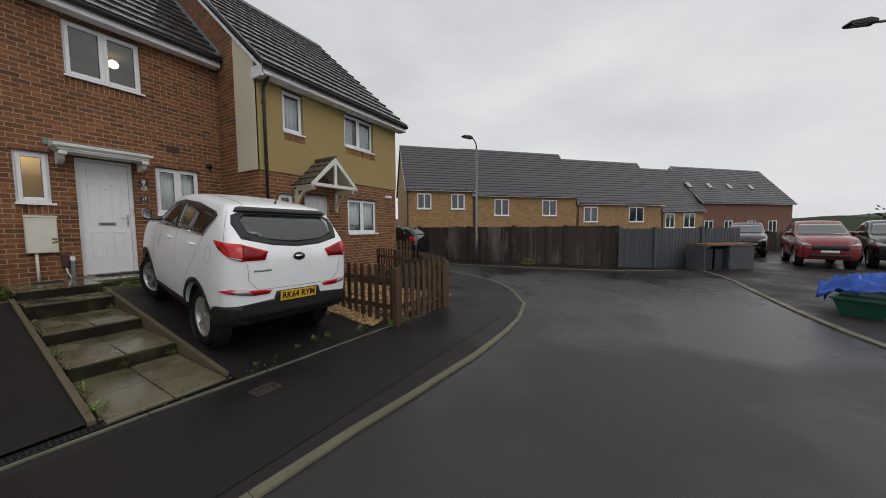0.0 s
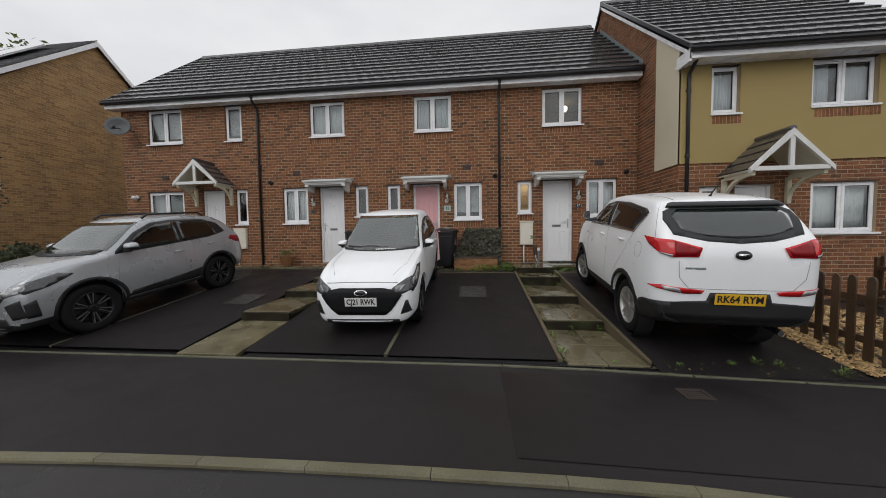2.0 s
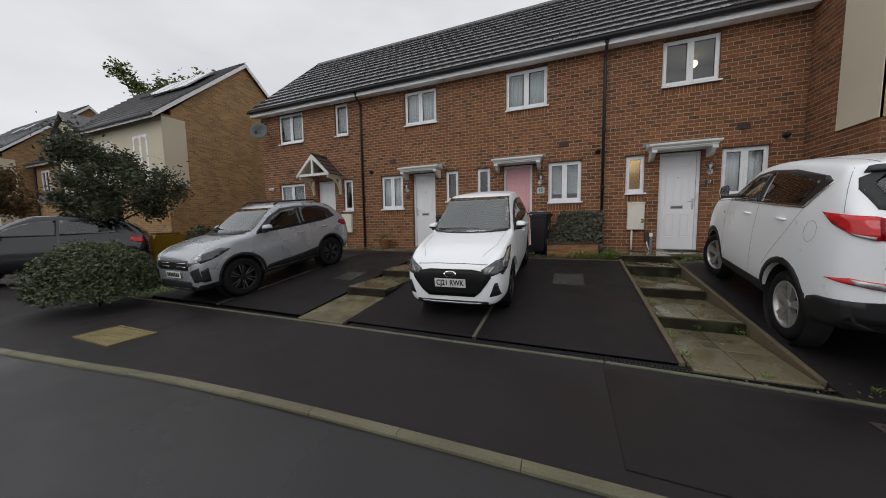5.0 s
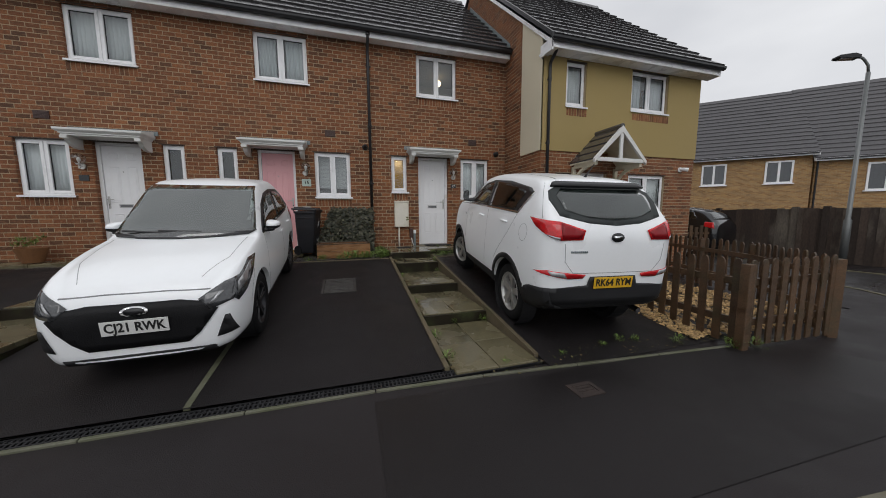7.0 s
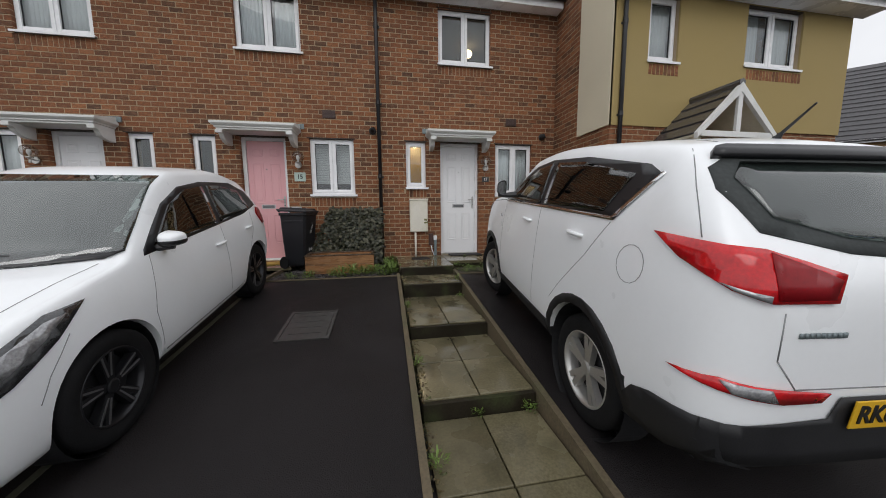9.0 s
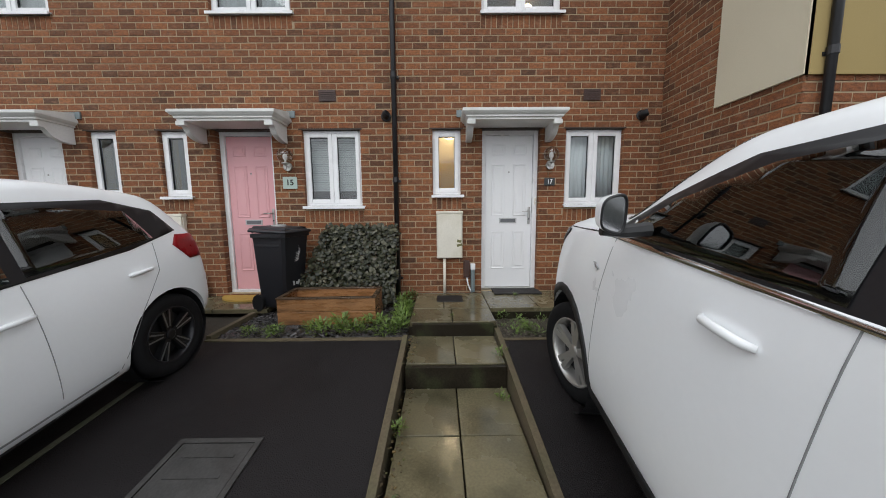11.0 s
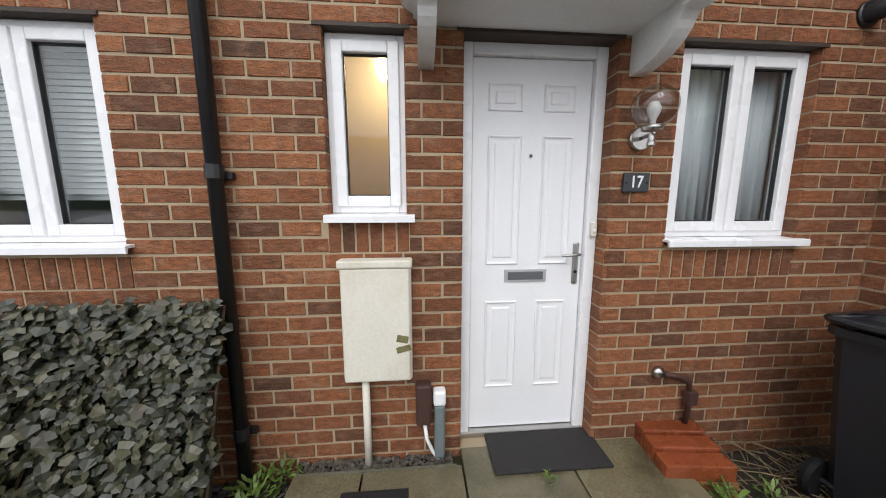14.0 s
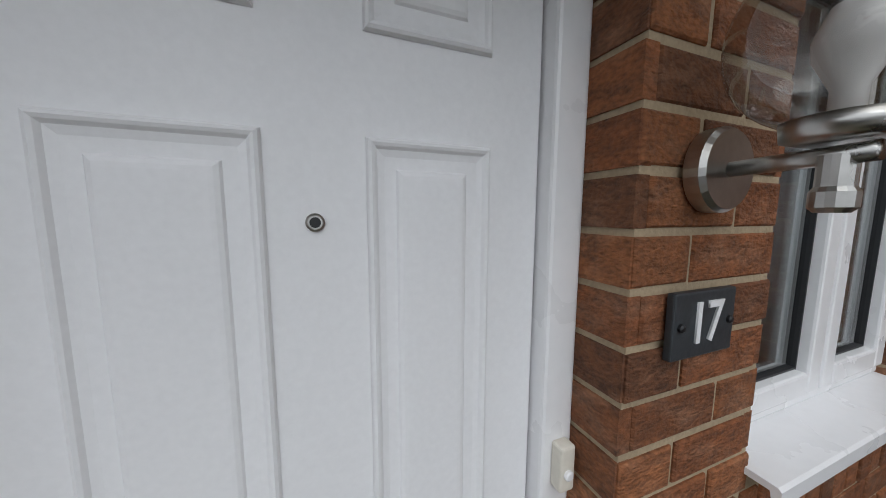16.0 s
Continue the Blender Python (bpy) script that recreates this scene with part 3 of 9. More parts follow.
inner = []
for i, p in enumerate(KERB):
    d = (KERB[min(i + 1, len(KERB) - 1)] - KERB[max(i - 1, 0)]).normalized()
    inner.append(p + Vector((-d.y, d.x, 0)) * 0.06)
back = []
for p in inner:
    if p.x < 4.3 and p.y < -4:
        back.append(Vector((p.x, max(EDGE_Y + 0.0, p.y + 0.4) if p.x > -13 else p.y + 2.2, 0)))
    else:
        back.append(Vector((min(p.x - 0.2, 5.0), max(p.y, -5.0) + 0.05, 0)))
strip("pavement", inner, back, Z_EDGE - 0.02, M_PAVEMENT, "wet dark asphalt pavement", "pavement")
kerb = tagged(new("kerb"), "row of weathered pale concrete kerb stones", "kerb", kind="structure")
for i in range(len(KERB) - 1):
    a, b, c, d = KERB[i], KERB[i + 1], inner[i + 1], inner[i]
    if a.x < -30 or a.y > 8:
        continue
    s = (b - a).normalized() * 0.002
    bm = bmesh.new()
    zt = Z_EDGE - 0.006
    up = [bm.verts.new((*p.xy, zt)) for p in (a + s + (d - a) * 0.12, b - s + (c - b) * 0.12, c - s, d + s)]
    mid = [bm.verts.new((*p.xy, zt - 0.014)) for p in (a + s, b - s)]
    lo = [bm.verts.new((*p.xy, Z_ROAD - 0.05)) for p in (a + s, b - s, c - s, d + s)]
    bm.faces.new(up)
    bm.faces.new((up[1], up[0], mid[0], mid[1]))
    bm.faces.new((mid[1], mid[0], lo[0], lo[1]))
    bm.faces.new((up[0], up[3], lo[3], lo[0], mid[0]))
    bm.faces.new((up[2], up[1], mid[1], lo[1], lo[2]))
    bm.faces.new((up[3], up[2], lo[2], lo[3]))
    bmesh.ops.recalc_face_normals(bm, faces=bm.faces)
    part("kerb_stone", bm, M_KERB, kerb)


def flat(name, x0, x1, y0, y1, z, material, label, category, thick=0.1, kind="structure"):
    ys = [y0 + (y1 - y0) * k / 8 for k in range(9)]
    return strip(name, [(x0, y) for y in ys], [(x1, y) for y in ys], z, material, label, category, thick)


strip("ground_front_gardens", [(-200, y) for y in (-4.9, 60)], [(5.0, y) for y in (-4.9, 60)], Z_EDGE - 0.029, M_PAVEMENT, "dark ground under the gardens", "ground", 0.05)
M_SOIL = mat("dark_wet_soil", (0.035, 0.028, 0.02), 0.8, var=0.5, scale=8, fine=80, bump=0.9, dist=0.01)
strip("ground_beds", [(-11.9, -1.36), (-11.9, 0.3)], [(2.26, -1.36), (2.26, 0.3)], -0.13, M_SOIL, "dark soil beds before the houses", "soil", 0.3)
flat("drive_17", 0.02, 2.24, EDGE_Y - 0.1, -1.36, drive_z, M_DRIVE, "steep wet black asphalt drive", "drive", 0.5)
flat("drive_15", -4.36, -0.86, EDGE_Y + 0.12, -1.36, drive_z, M_DRIVE, "steep wet black asphalt drive", "drive", 0.5)
flat("drive_13", -8.7, -5.16, EDGE_Y + 0.12, -1.0, drive_z, M_DRIVE, "steep wet black asphalt drive", "drive", 0.5)
# The paler patch seam in the pavement.
strip("pavement_patch", [(-1.48, -6.36), (-1.48, -5.2)], [(3.4, -6.5), (2.3, -5.25)], Z_EDGE - 0.0155, M_PATCH, "newer black asphalt in the pavement", "pavement", 0.02)

# Edging and slotted drain where the drives meet the pavement.
edging = tagged(new("edging"), "line of mossy concrete edging beside the pavement", "edging", kind="structure")
edge_line = lambda xx: EDGE_Y - 0.08 * max(0.0, xx + 1.0)
x = -9.2
while x < 2.3:
    ya, yb = edge_line(x), edge_line(x + 0.86)
    part("edging_stone", box(bmesh.new(), -0.427, 0.427, -0.015, 0.015, -0.75, Z_EDGE - 0.004, bevel=0.005, m=Matrix.Translation((x + 0.43, (ya + yb) / 2, 0)) @ Matrix.Rotation(math.atan2(yb - ya, 0.86), 4, "Z")), M_EDGING, edging)
    x += 0.86
drain = tagged(new("drainage_channel"), "black slotted plastic drainage channel along the pavement", "drain", kind="structure")
part("channel", boxes((-4.3, 0.0, EDGE_Y + 0.0, EDGE_Y + 0.13, -0.75, -0.6)), M_MATTE_BLACK, drain)
gb = bmesh.new()
x = -4.3
while x < -0.01:
    box(gb, x, x + 0.012, EDGE_Y + 0.02, EDGE_Y + 0.12, -0.6, -0.568)
    x += 0.03
for yy in (0.02, 0.067, 0.108):
    box(gb, -4.3, 0.0, EDGE_Y + yy, EDGE_Y + yy + 0.012, -0.6, -0.566)
tagged(part("grating", gb, M_MATTE_BLACK, drain), kind="stuff")

# ---- windows ----
# Brown of the shadow line over openings, put into the lintel edge's colour.
M_LINTEL_SHADE = mat("lintel_shadow_brown", (0.05, 0.034, 0.025), 0.7, var=0.3, scale=6, fine=60, bump=0.1)
M_FROST = mat("frosted_glass", (0.92, 0.9, 0.86), 0.14, var=0.02, bump=0.02)
M_FROST.node_tree.nodes["Principled BSDF"].inputs["Transmission Weight"].default_value = 1.0
M_NET = mat("white_net_curtain", (0.76, 0.76, 0.77), 0.9, var=0.12, scale=6, fine=200, bump=0.2)
M_GREYCURTAIN = mat("grey_white_curtain", (0.72, 0.73, 0.75), 0.9, var=0.12, scale=6, fine=200, bump=0.2)
M_BLIND = mat("white_blind", (0.66, 0.66, 0.66), 0.7, var=0.05)
M_SEAL = mat("dark_window_seal", (0.02, 0.02, 0.022), 0.6, var=0.1)
WINDOWS = [0]


def ring(bm, x0, x1, z0, z1, w, y0, y1, bevel=0.004):
    for r in ((x0, x0 + w, y0, y1, z0, z1), (x1 - w, x1, y0, y1, z0, z1), (x0 + w, x1 - w, y0, y1, z0, z0 + w), (x0 + w, x1 - w, y0, y1, z1 - w, z1)):
        box(bm, *r, bevel=bevel)
    return bm


def window(o, y, lights, sill=True, frosted=False, curtain=None):
    """A white plastic window in the opening o of a wall whose face is at y. lights: the casements side by side."""
    WINDOWS[0] += 1
    x0, x1, z0, z1 = o
    w = tagged(new("window_%d" % WINDOWS[0]), "white plastic framed window", "window", kind="structure")
    z0s = z0 + (0.035 if sill else 0.0)
    yf = y + 0.055
    fb = ring(bmesh.new(), x0 + 0.004, x1 - 0.004, z0s, z1 - 0.012, 0.036, yf, yf + 0.06)
    for k in range(1, lights):
        c = x0 + (x1 - x0) * k / lights
        box(fb, c - 0.014, c + 0.014, yf, yf + 0.06, z0s + 0.036, z1 - 0.048, bevel=0.003)
    part("window_frame", fb, M_UPVC, w)
    for k in range(lights):
        a = x0 + 0.03 + (x1 - x0 - 0.06) * k / lights + (0.006 if k else 0)
        b = x0 + 0.03 + (x1 - x0 - 0.06) * (k + 1) / lights - (0.006 if k < lights - 1 else 0)
        za, zb = z0s + 0.03, z1 - 0.042
        s = part("sash", ring(bmesh.new(), a, b, za, zb, 0.052, yf - 0.014, yf + 0.045, 0.006), M_UPVC, w)
        part("seal", ring(bmesh.new(), a + 0.05, b - 0.05, za + 0.05, zb - 0.05, 0.007, yf + 0.008, yf + 0.03, 0), M_SEAL, s)
        g = part("pane", boxes((a + 0.05, b - 0.05, yf + 0.016, yf + 0.022, za + 0.05, zb - 0.05)), M_FROST if frosted else M_GLASS, s)
        g.visible_shadow = False
    if sill:
        sb = bmesh.new()
        prism(sb, [(yf + 0.05, z0s), (y - 0.045, z0s - 0.008), (y - 0.05, z0s - 0.013), (y - 0.05, z0s - 0.042), (y - 0.04, z0s - 0.042), (y - 0.036, z0s - 0.02), (yf + 0.05, z0s - 0.014)], "x", x0 - 0.012, x1 + 0.035)
        part("window_sill", sb, M_UPVC, w)
    part("lintel", boxes((x0 - 0.03, x1 + 0.02, y - 0.006, y + 0.05, z1 - 0.012, z1 + 0.004)), M_LINTEL_SHADE, w, "dark steel lintel edge")
    if curtain in ("net", "sides", "grey"):
        mtl = M_NET if curtain == "net" else M_GREYCURTAIN
        spans = [(x0 + 0.02, x1 - 0.02)] if curtain != "sides" else [(x0 + 0.02, x0 + (x1 - x0) * 0.4), (x1 - (x1 - x0) * 0.42, x1 - 0.02)]
        cu = tagged(new("curtain"), "hanging pale curtain behind the window glass", "curtain")
        for a, b in spans:
            vs, fs, n = [], [], 60
            for i in range(n + 1):
                t = i / n
                d = 0.014 * math.sin(t * (b - a) * 110 + a) + 0.008 * math.sin(t * (b - a) * 47)
                vs += [(a + (b - a) * t, yf + 0.1 + d, z0 - 0.02), (a + (b - a) * t, yf + 0.1 + d * 0.7, z1 - 0.01)]
            for i in range(n):
                fs.append((2 * i, 2 * i + 2, 2 * i + 3, 2 * i + 1))
            c = from_lists("drape", vs, fs, mtl, cu, True)
            sol = c.modifiers.new("thick", "SOLIDIFY")
            sol.thickness = 0.003
    if curtain == "blind":
        bl = tagged(new("venetian_blind"), "white slatted blind behind the window glass", "blind")
        z = z1 - 0.08
        while z > z0 + 0.2:
            sb = bmesh.new()
            prism(sb, [(yf + 0.12, z), (yf + 0.134, z + 0.027), (yf + 0.136, z + 0.026), (yf + 0.122, z - 0.001)], "x", x0 + 0.04, x1 - 0.04)
            part("slat", sb, M_BLIND, bl)
            z -= 0.0295
        part("head_rail", boxes((x0 + 0.03, x1 - 0.03, yf + 0.11, yf + 0.16, z1 - 0.06, z1 - 0.02)), M_BLIND, bl)
    return w


for o, up, low in ((OPEN_17, "open", "sides"), (OPEN_15, "sides", "blind"), (OPEN_13, "net", "net"), (OPEN_11, "blind", "blind")):
    window(o["upper"], 0.0, 2, curtain=None if up == "open" else up)
    window(o["wide"], 0.0, 2, curtain="grey" if o is OPEN_17 else low)
    window(o["slim"], 0.0, 1, frosted=o is OPEN_17)
window(OPEN_11["upper_slim"], 0.0, 1, curtain="blind")
window(YELLOW_OPEN["upper"], Y_YELLOW, 2, curtain="sides")
window(YELLOW_OPEN["upper_slim"], Y_YELLOW, 1, curtain="net")
window(YELLOW_OPEN["wide"], Y_YELLOW, 2, curtain="net")
window(YELLOW_OPEN["slim"], Y_YELLOW, 1)

# The lit hall behind the frosted window, and the lamp in the bedroom above.
M_HALL = mat("ochre_hall_wall", (0.55, 0.4, 0.09), 0.8, var=0.05)
M_HALL_UP = mat("cream_hall_wall", (0.62, 0.55, 0.42), 0.8, var=0.05)
hall = boxes((-0.98, 0.9, 1.0, 1.05, -0.05, 1.83), (-1.0, -0.96, 0.31, 1.0, -0.05, 1.83), (0.9, 0.94, 0.31, 1.0, -0.05, 1.83))
tagged(mesh_ob("wall_hall_lower", hall, M_HALL), "ochre painted hall wall", "wall", kind="structure")
tagged(mesh_ob("wall_hall_upper", boxes((-0.98, 0.9, 1.0, 1.05, 1.83, 2.44), (-1.0, -0.96, 0.31, 1.0, 1.83, 2.44), (0.9, 0.94, 0.31, 1.0, 1.83, 2.44)), M_HALL_UP), "cream painted upper hall wall", "wall", kind="structure")
M_LAMP = glow("lit_globe", (1.0, 0.76, 0.42), 22.0)
M_LAMP_SOFT = glow("lit_bedroom_globe", (1.0, 0.72, 0.42), 4.0)


def globe_lamp(x, y, z, top, r, material):
    t = thing("pendant_lamp", "round glowing lamp hanging from the ceiling", "lamp", pose(x, y, z))
    part("globe", lathe(bmesh.new(), [(r * math.sin(a), -r * math.cos(a)) for a in [0.05 + k * (math.pi - 0.1) / 12 for k in range(13)]], 20), material, t, smooth=True)
    part("cord", tube(bmesh.new(), [(0, 0, r * 0.9), (0, 0, top - z)], 0.004, 6), M_UPVC, t)


globe_lamp(-0.4, 0.7, 2.2, 2.448, 0.07, M_LAMP)
globe_lamp(0.97, 1.65, 4.46, 4.64, 0.09, M_LAMP_SOFT)

# ---- doors ----
M_PLATE = mat("satin_silver_plate", (0.5, 0.5, 0.5), 0.35, metal=0.25, var=0.06, scale=8, fine=80, bump=0.03)
M_FLAP = mat("satin_grey_flap", (0.14, 0.145, 0.15), 0.4, metal=0.25, var=0.06, scale=8, fine=80, bump=0.03)
DOORS = [0]


def door(o, y, skin, label, knob_right=True, spy=True):
    """A six-panelled front door in a white frame."""
    DOORS[0] += 1
    x0, x1, z0, z1 = o
    w, h = x1 - x0, z1 - z0
    d = tagged(new("door_%d" % DOORS[0]), label, "door", kind="structure")
    yf = y + 0.085
    fb = bmesh.new()
    for r in ((x0 + 0.003, x0 + 0.062, yf, yf + 0.09, z0, z1), (x1 - 0.062, x1 - 0.003, yf, yf + 0.09, z0, z1), (x0 + 0.062, x1 - 0.062, yf, yf + 0.09, z1 - 0.062, z1)):
        box(fb, *r, bevel=0.006)
    part("door_frame", fb, M_UPVC, d)
    part("lintel", boxes((x0 - 0.03, x1 + 0.02, y - 0.006, y + 0.083, z1 - 0.012, z1 + 0.004)), M_LINTEL_SHADE, d, "dark steel lintel edge")
    part("threshold", boxes((x0 + 0.01, x1 - 0.01, yf - 0.015, yf + 0.09, z0, z0 + 0.03), bevel=0.004), M_STEEL if skin is M_DOOR else M_UPVC, d)
    a, b, c, e = x0 + 0.066, x1 - 0.066, z0 + 0.034, z1 - 0.066
    yl = yf + 0.028
    leaf = part("door_leaf", boxes((a, b, yl, yl + 0.045, c, e), bevel=0.003), skin, d)
    W, H = b - a, e - c
    cols = ((0.129, 0.419), (0.595, 0.868))
    rows = ((0.126, 0.38), (0.482, 0.817), (0.875, 0.942))
    for c0, c1 in cols:
        for r0, r1 in rows:
            pb = bmesh.new()
            px0, px1, pz0, pz1 = a + W * c0, a + W * c1, c + H * r0, c + H * r1
            # A moulded panel: a raised bead, a sunk groove and a raised field.
            rings = ((0.0, -0.0005), (0.002, -0.006), (0.005, -0.008), (0.008, -0.0065), (0.011, -0.003), (0.018, -0.001), (0.03, -0.0008), (0.032, -0.004), (0.036, -0.006), (0.04, -0.0064))
            loops = []
            for inset, out in rings:
                i = inset * 1.2
                loops.append([pb.verts.new((xx, yl + out, zz)) for xx, zz in ((px0 + i, pz0 + i), (px1 - i, pz0 + i), (px1 - i, pz1 - i), (px0 + i, pz1 - i))])
            for l0, l1 in zip(loops, loops[1:]):
                for k in range(4):
                    pb.faces.new((l0[k], l0[(k + 1) % 4], l1[(k + 1) % 4], l1[k]))
            pb.faces.new(loops[-1])
            part("panel", pb, skin, leaf)
    lz = c + H * 0.451
    lb = boxes((a + W * 0.3, a + W * 0.68, yl - 0.008, yl, lz - 0.035, lz + 0.035), bevel=0.003)
    letter = part("letter_plate", lb, M_PLATE, leaf, "brushed steel letter plate")
    part("flap", boxes((a + W * 0.33, a + W * 0.65, yl - 0.012, yl - 0.004, lz - 0.022, lz + 0.022), bevel=0.003), M_FLAP, letter)
    s = 1 if knob_right else -1
    hx, hz = (b - 0.035 if knob_right else a + 0.035), c + H * 0.485
    hb = boxes((hx - 0.015, hx + 0.015, yl - 0.01, yl, hz - 0.12, hz + 0.11), bevel=0.008)
    handle = part("door_handle", hb, M_STEEL, leaf, "brushed steel lever handle")
    tb = tube(bmesh.new(), [(hx, yl - 0.006, hz + 0.05), (hx, yl - 0.05, hz + 0.05), (hx - s * 0.02, yl - 0.056, hz + 0.05), (hx - s * 0.1, yl - 0.056, hz + 0.046)], 0.008, 8)
    part("lever", tb, M_STEEL, handle, smooth=True)
    part("keyhole", lathe(bmesh.new(), [(0.009, 0), (0.009, 0.006)], 12, Matrix.Translation((hx, yl - 0.009, hz - 0.05)) @ Matrix.Rotation(radians(90), 4, "X")), M_BLACK, handle)
    if spy:
        sb = lathe(bmesh.new(), [(0.0105, 0), (0.0105, 0.004), (0.008, 0.006)], 20, Matrix.Translation((a + W * 0.5, yl, c + H * 0.767)) @ Matrix.Rotation(radians(90), 4, "X"))
        spyhole = part("spyhole", sb, M_STEEL, leaf, "round steel spyhole")
        part("lens", lathe(bmesh.new(), [(0.007, 0), (0.006, 0.0075)], 16, Matrix.Translation((a + W * 0.5, yl, c + H * 0.767)) @ Matrix.Rotation(radians(90), 4, "X")), M_BLACK, spyhole)
    return d


door(OPEN_17["door"], 0.0, M_DOOR, "closed white six-panelled front door with steel handle")
door(OPEN_15["door"], 0.0, M_PINK, "closed pale pink six-panelled front door")
door(OPEN_13["door"], 0.0, M_DOOR, "closed white six-panelled front door", knob_right=False)
door(OPEN_11["door"], 0.0, M_DOOR, "closed white six-panelled front door", knob_right=False)
door(YELLOW_OPEN["door"], Y_YELLOW, M_DOOR, "closed white front door under a gabled porch")

# ---- flat door canopies ----
def canopy(cx, half=0.6, lift=0.0):
    t = tagged(new("door_canopy"), "white moulded flat canopy over a front door", "canopy", "door canopies", "")
    bm = bmesh.new()
    steps = [(-0.36, 2.1), (-0.36, 2.12), (-0.38, 2.128), (-0.38, 2.145), (-0.4, 2.16), (-0.42, 2.182), (-0.42, 2.21), (-0.41, 2.215), (0.0, 2.3)]
    # The moulding runs round three sides.
    inset = [0.065, 0.065, 0.045, 0.045, 0.02, 0.0, 0.0, 0.012, 0.012]
    loops = []
    for (yy, zz), i in zip(steps, inset):
        loops.append([bm.verts.new(p) for p in ((cx - half + i, 0.0 if yy else -0.001, zz if yy else 2.28), (cx - half + i, yy if yy else -0.002, zz), (cx + half - i, yy if yy else -0.002, zz), (cx + half - i, 0.0 if yy else -0.001, zz if yy else 2.28))])
    for l0, l1 in zip(loops, loops[1:]):
        for k in range(3):
            bm.faces.new((l0[k], l0[k + 1], l1[k + 1], l1[k]))
    bm.faces.new(loops[0])
    bmesh.ops.recalc_face_normals(bm, faces=bm.faces)
    part("moulding", bm, M_WHITE_WOOD, t)
    part("lead_cover", boxes((cx - half - 0.05, cx + half + 0.05, -0.02, -0.001, 2.23, 2.31)), M_LEAD, t, "grey-green lead flashing")
    for sx in (cx - half + 0.1, cx + half - 0.1):
        bb = bmesh.new()
        curve = [(-0.001, 2.1), (-0.34, 2.1), (-0.34, 2.06), (-0.3, 2.05)] + [(-0.28 + 0.25 * (1 - math.cos(a)), 2.05 - 0.13 * math.sin(a)) for a in [k * math.pi / 2 / 8 for k in range(1, 9)]] + [(-0.001, 1.92)]
        prism(bb, curve, "x", sx - 0.035, sx + 0.035)
        part("bracket", bb, M_WHITE_WOOD, t)
        part("bracket_cap", boxes((sx - 0.05, sx + 0.05, -0.365, -0.3, 2.05, 2.1), bevel=0.006), M_WHITE_WOOD, t)
    t.location.z = lift
    return t


canopy(0.33)
canopy(-2.98)
canopy(-5.62)

# ---- gabled porches ----
def porch(cx, y, depth, zl, za, half, label):
    t = tagged(new("gabled_porch"), label, "porch", "gabled porches")
    yf = y - depth
    run = math.hypot(half + 0.06, za - zl)
    for s in (-1, 1):
        slope_side = part("roof_slope", prism(bmesh.new(), [(cx, za - 0.03), (cx, za - 0.005), (cx + s * (half + 0.06), zl - 0.005), (cx + s * (half + 0.06), zl - 0.03)], "y", yf + 0.02, y), M_CREAM_WOOD, t, "cream timber porch roof under dark tiles")
        ang = math.atan2(za - zl, half + 0.06)
        for r in range(4):
            d0, d1 = run * r / 4, run * (r + 1) / 4 * 1.0 + 0.03
            for k in range(3):
                ya, yb = yf + 0.02 + (depth - 0.02) * k / 3, yf + 0.02 + (depth - 0.02) * (k + 1) / 3 - 0.005
                q = lambda d, o: (cx + s * ((half + 0.06) - d * math.cos(ang) + o * math.sin(ang)), zl + d * math.sin(ang) + o * math.cos(ang))
                p = [q(d0, 0.0), q(d0, 0.03), q(min(d1, run), 0.012), q(min(d1, run), 0.0)]
                part("tile", prism(bmesh.new(), p, "y", ya, yb), M_TILE, slope_side)
        bm = bmesh.new()
        prism(bm, [(cx + s * (half + 0.07), zl - 0.06), (cx + s * (half + 0.07), zl + 0.02), (cx, za + 0.02), (cx, za - 0.1)], "y", yf - 0.03, yf + 0.02)
        part("bargeboard", bm, M_WHITE_WOOD, t)
        bx = cx + s * (half - 0.02)
        part("post", boxes((bx - 0.035, bx + 0.035, y - 0.07, y - 0.002, zl - 0.55, zl - 0.06), bevel=0.004), M_CREAM_WOOD, t)
        part("beam", boxes((bx - 0.035, bx + 0.035, yf + 0.03, y - 0.07, zl - 0.1, zl - 0.02), bevel=0.004), M_CREAM_WOOD, t)
        bb = bmesh.new()
        n, pts = 8, []
        for k in range(n + 1):
            a = k / n * math.pi / 2
            pts.append((y - 0.07 - (depth - 0.12) * (1 - math.cos(a)), zl - 0.5 + 0.4 * math.sin(a)))
        prism(bb, pts + [(u, v + 0.06) for u, v in pts[::-1]], "x", bx - 0.03, bx + 0.03)
        part("brace", bb, M_CREAM_WOOD, t)
    part("tie_beam", boxes((cx - half, cx + half, yf - 0.02, yf + 0.02, zl - 0.03, zl + 0.045), bevel=0.003), M_WHITE_WOOD, t)
    part("king_post", boxes((cx - 0.035, cx + 0.035, yf - 0.018, yf + 0.018, zl + 0.045, za - 0.08)), M_WHITE_WOOD, t)
    part("ridge", tube(bmesh.new(), [(cx, yf - 0.02, za + 0.02), (cx, y, za + 0.02)], 0.05, 8), M_TILE, t)
    return t


porch(3.64, Y_YELLOW, 0.7, 1.8, 2.45, 0.58, "white timber gabled porch with dark tiles over a door")
porch(-9.08, 0.0, 0.62, 2.2, 2.8, 0.56, "white timber gabled porch with dark tiles over a door")

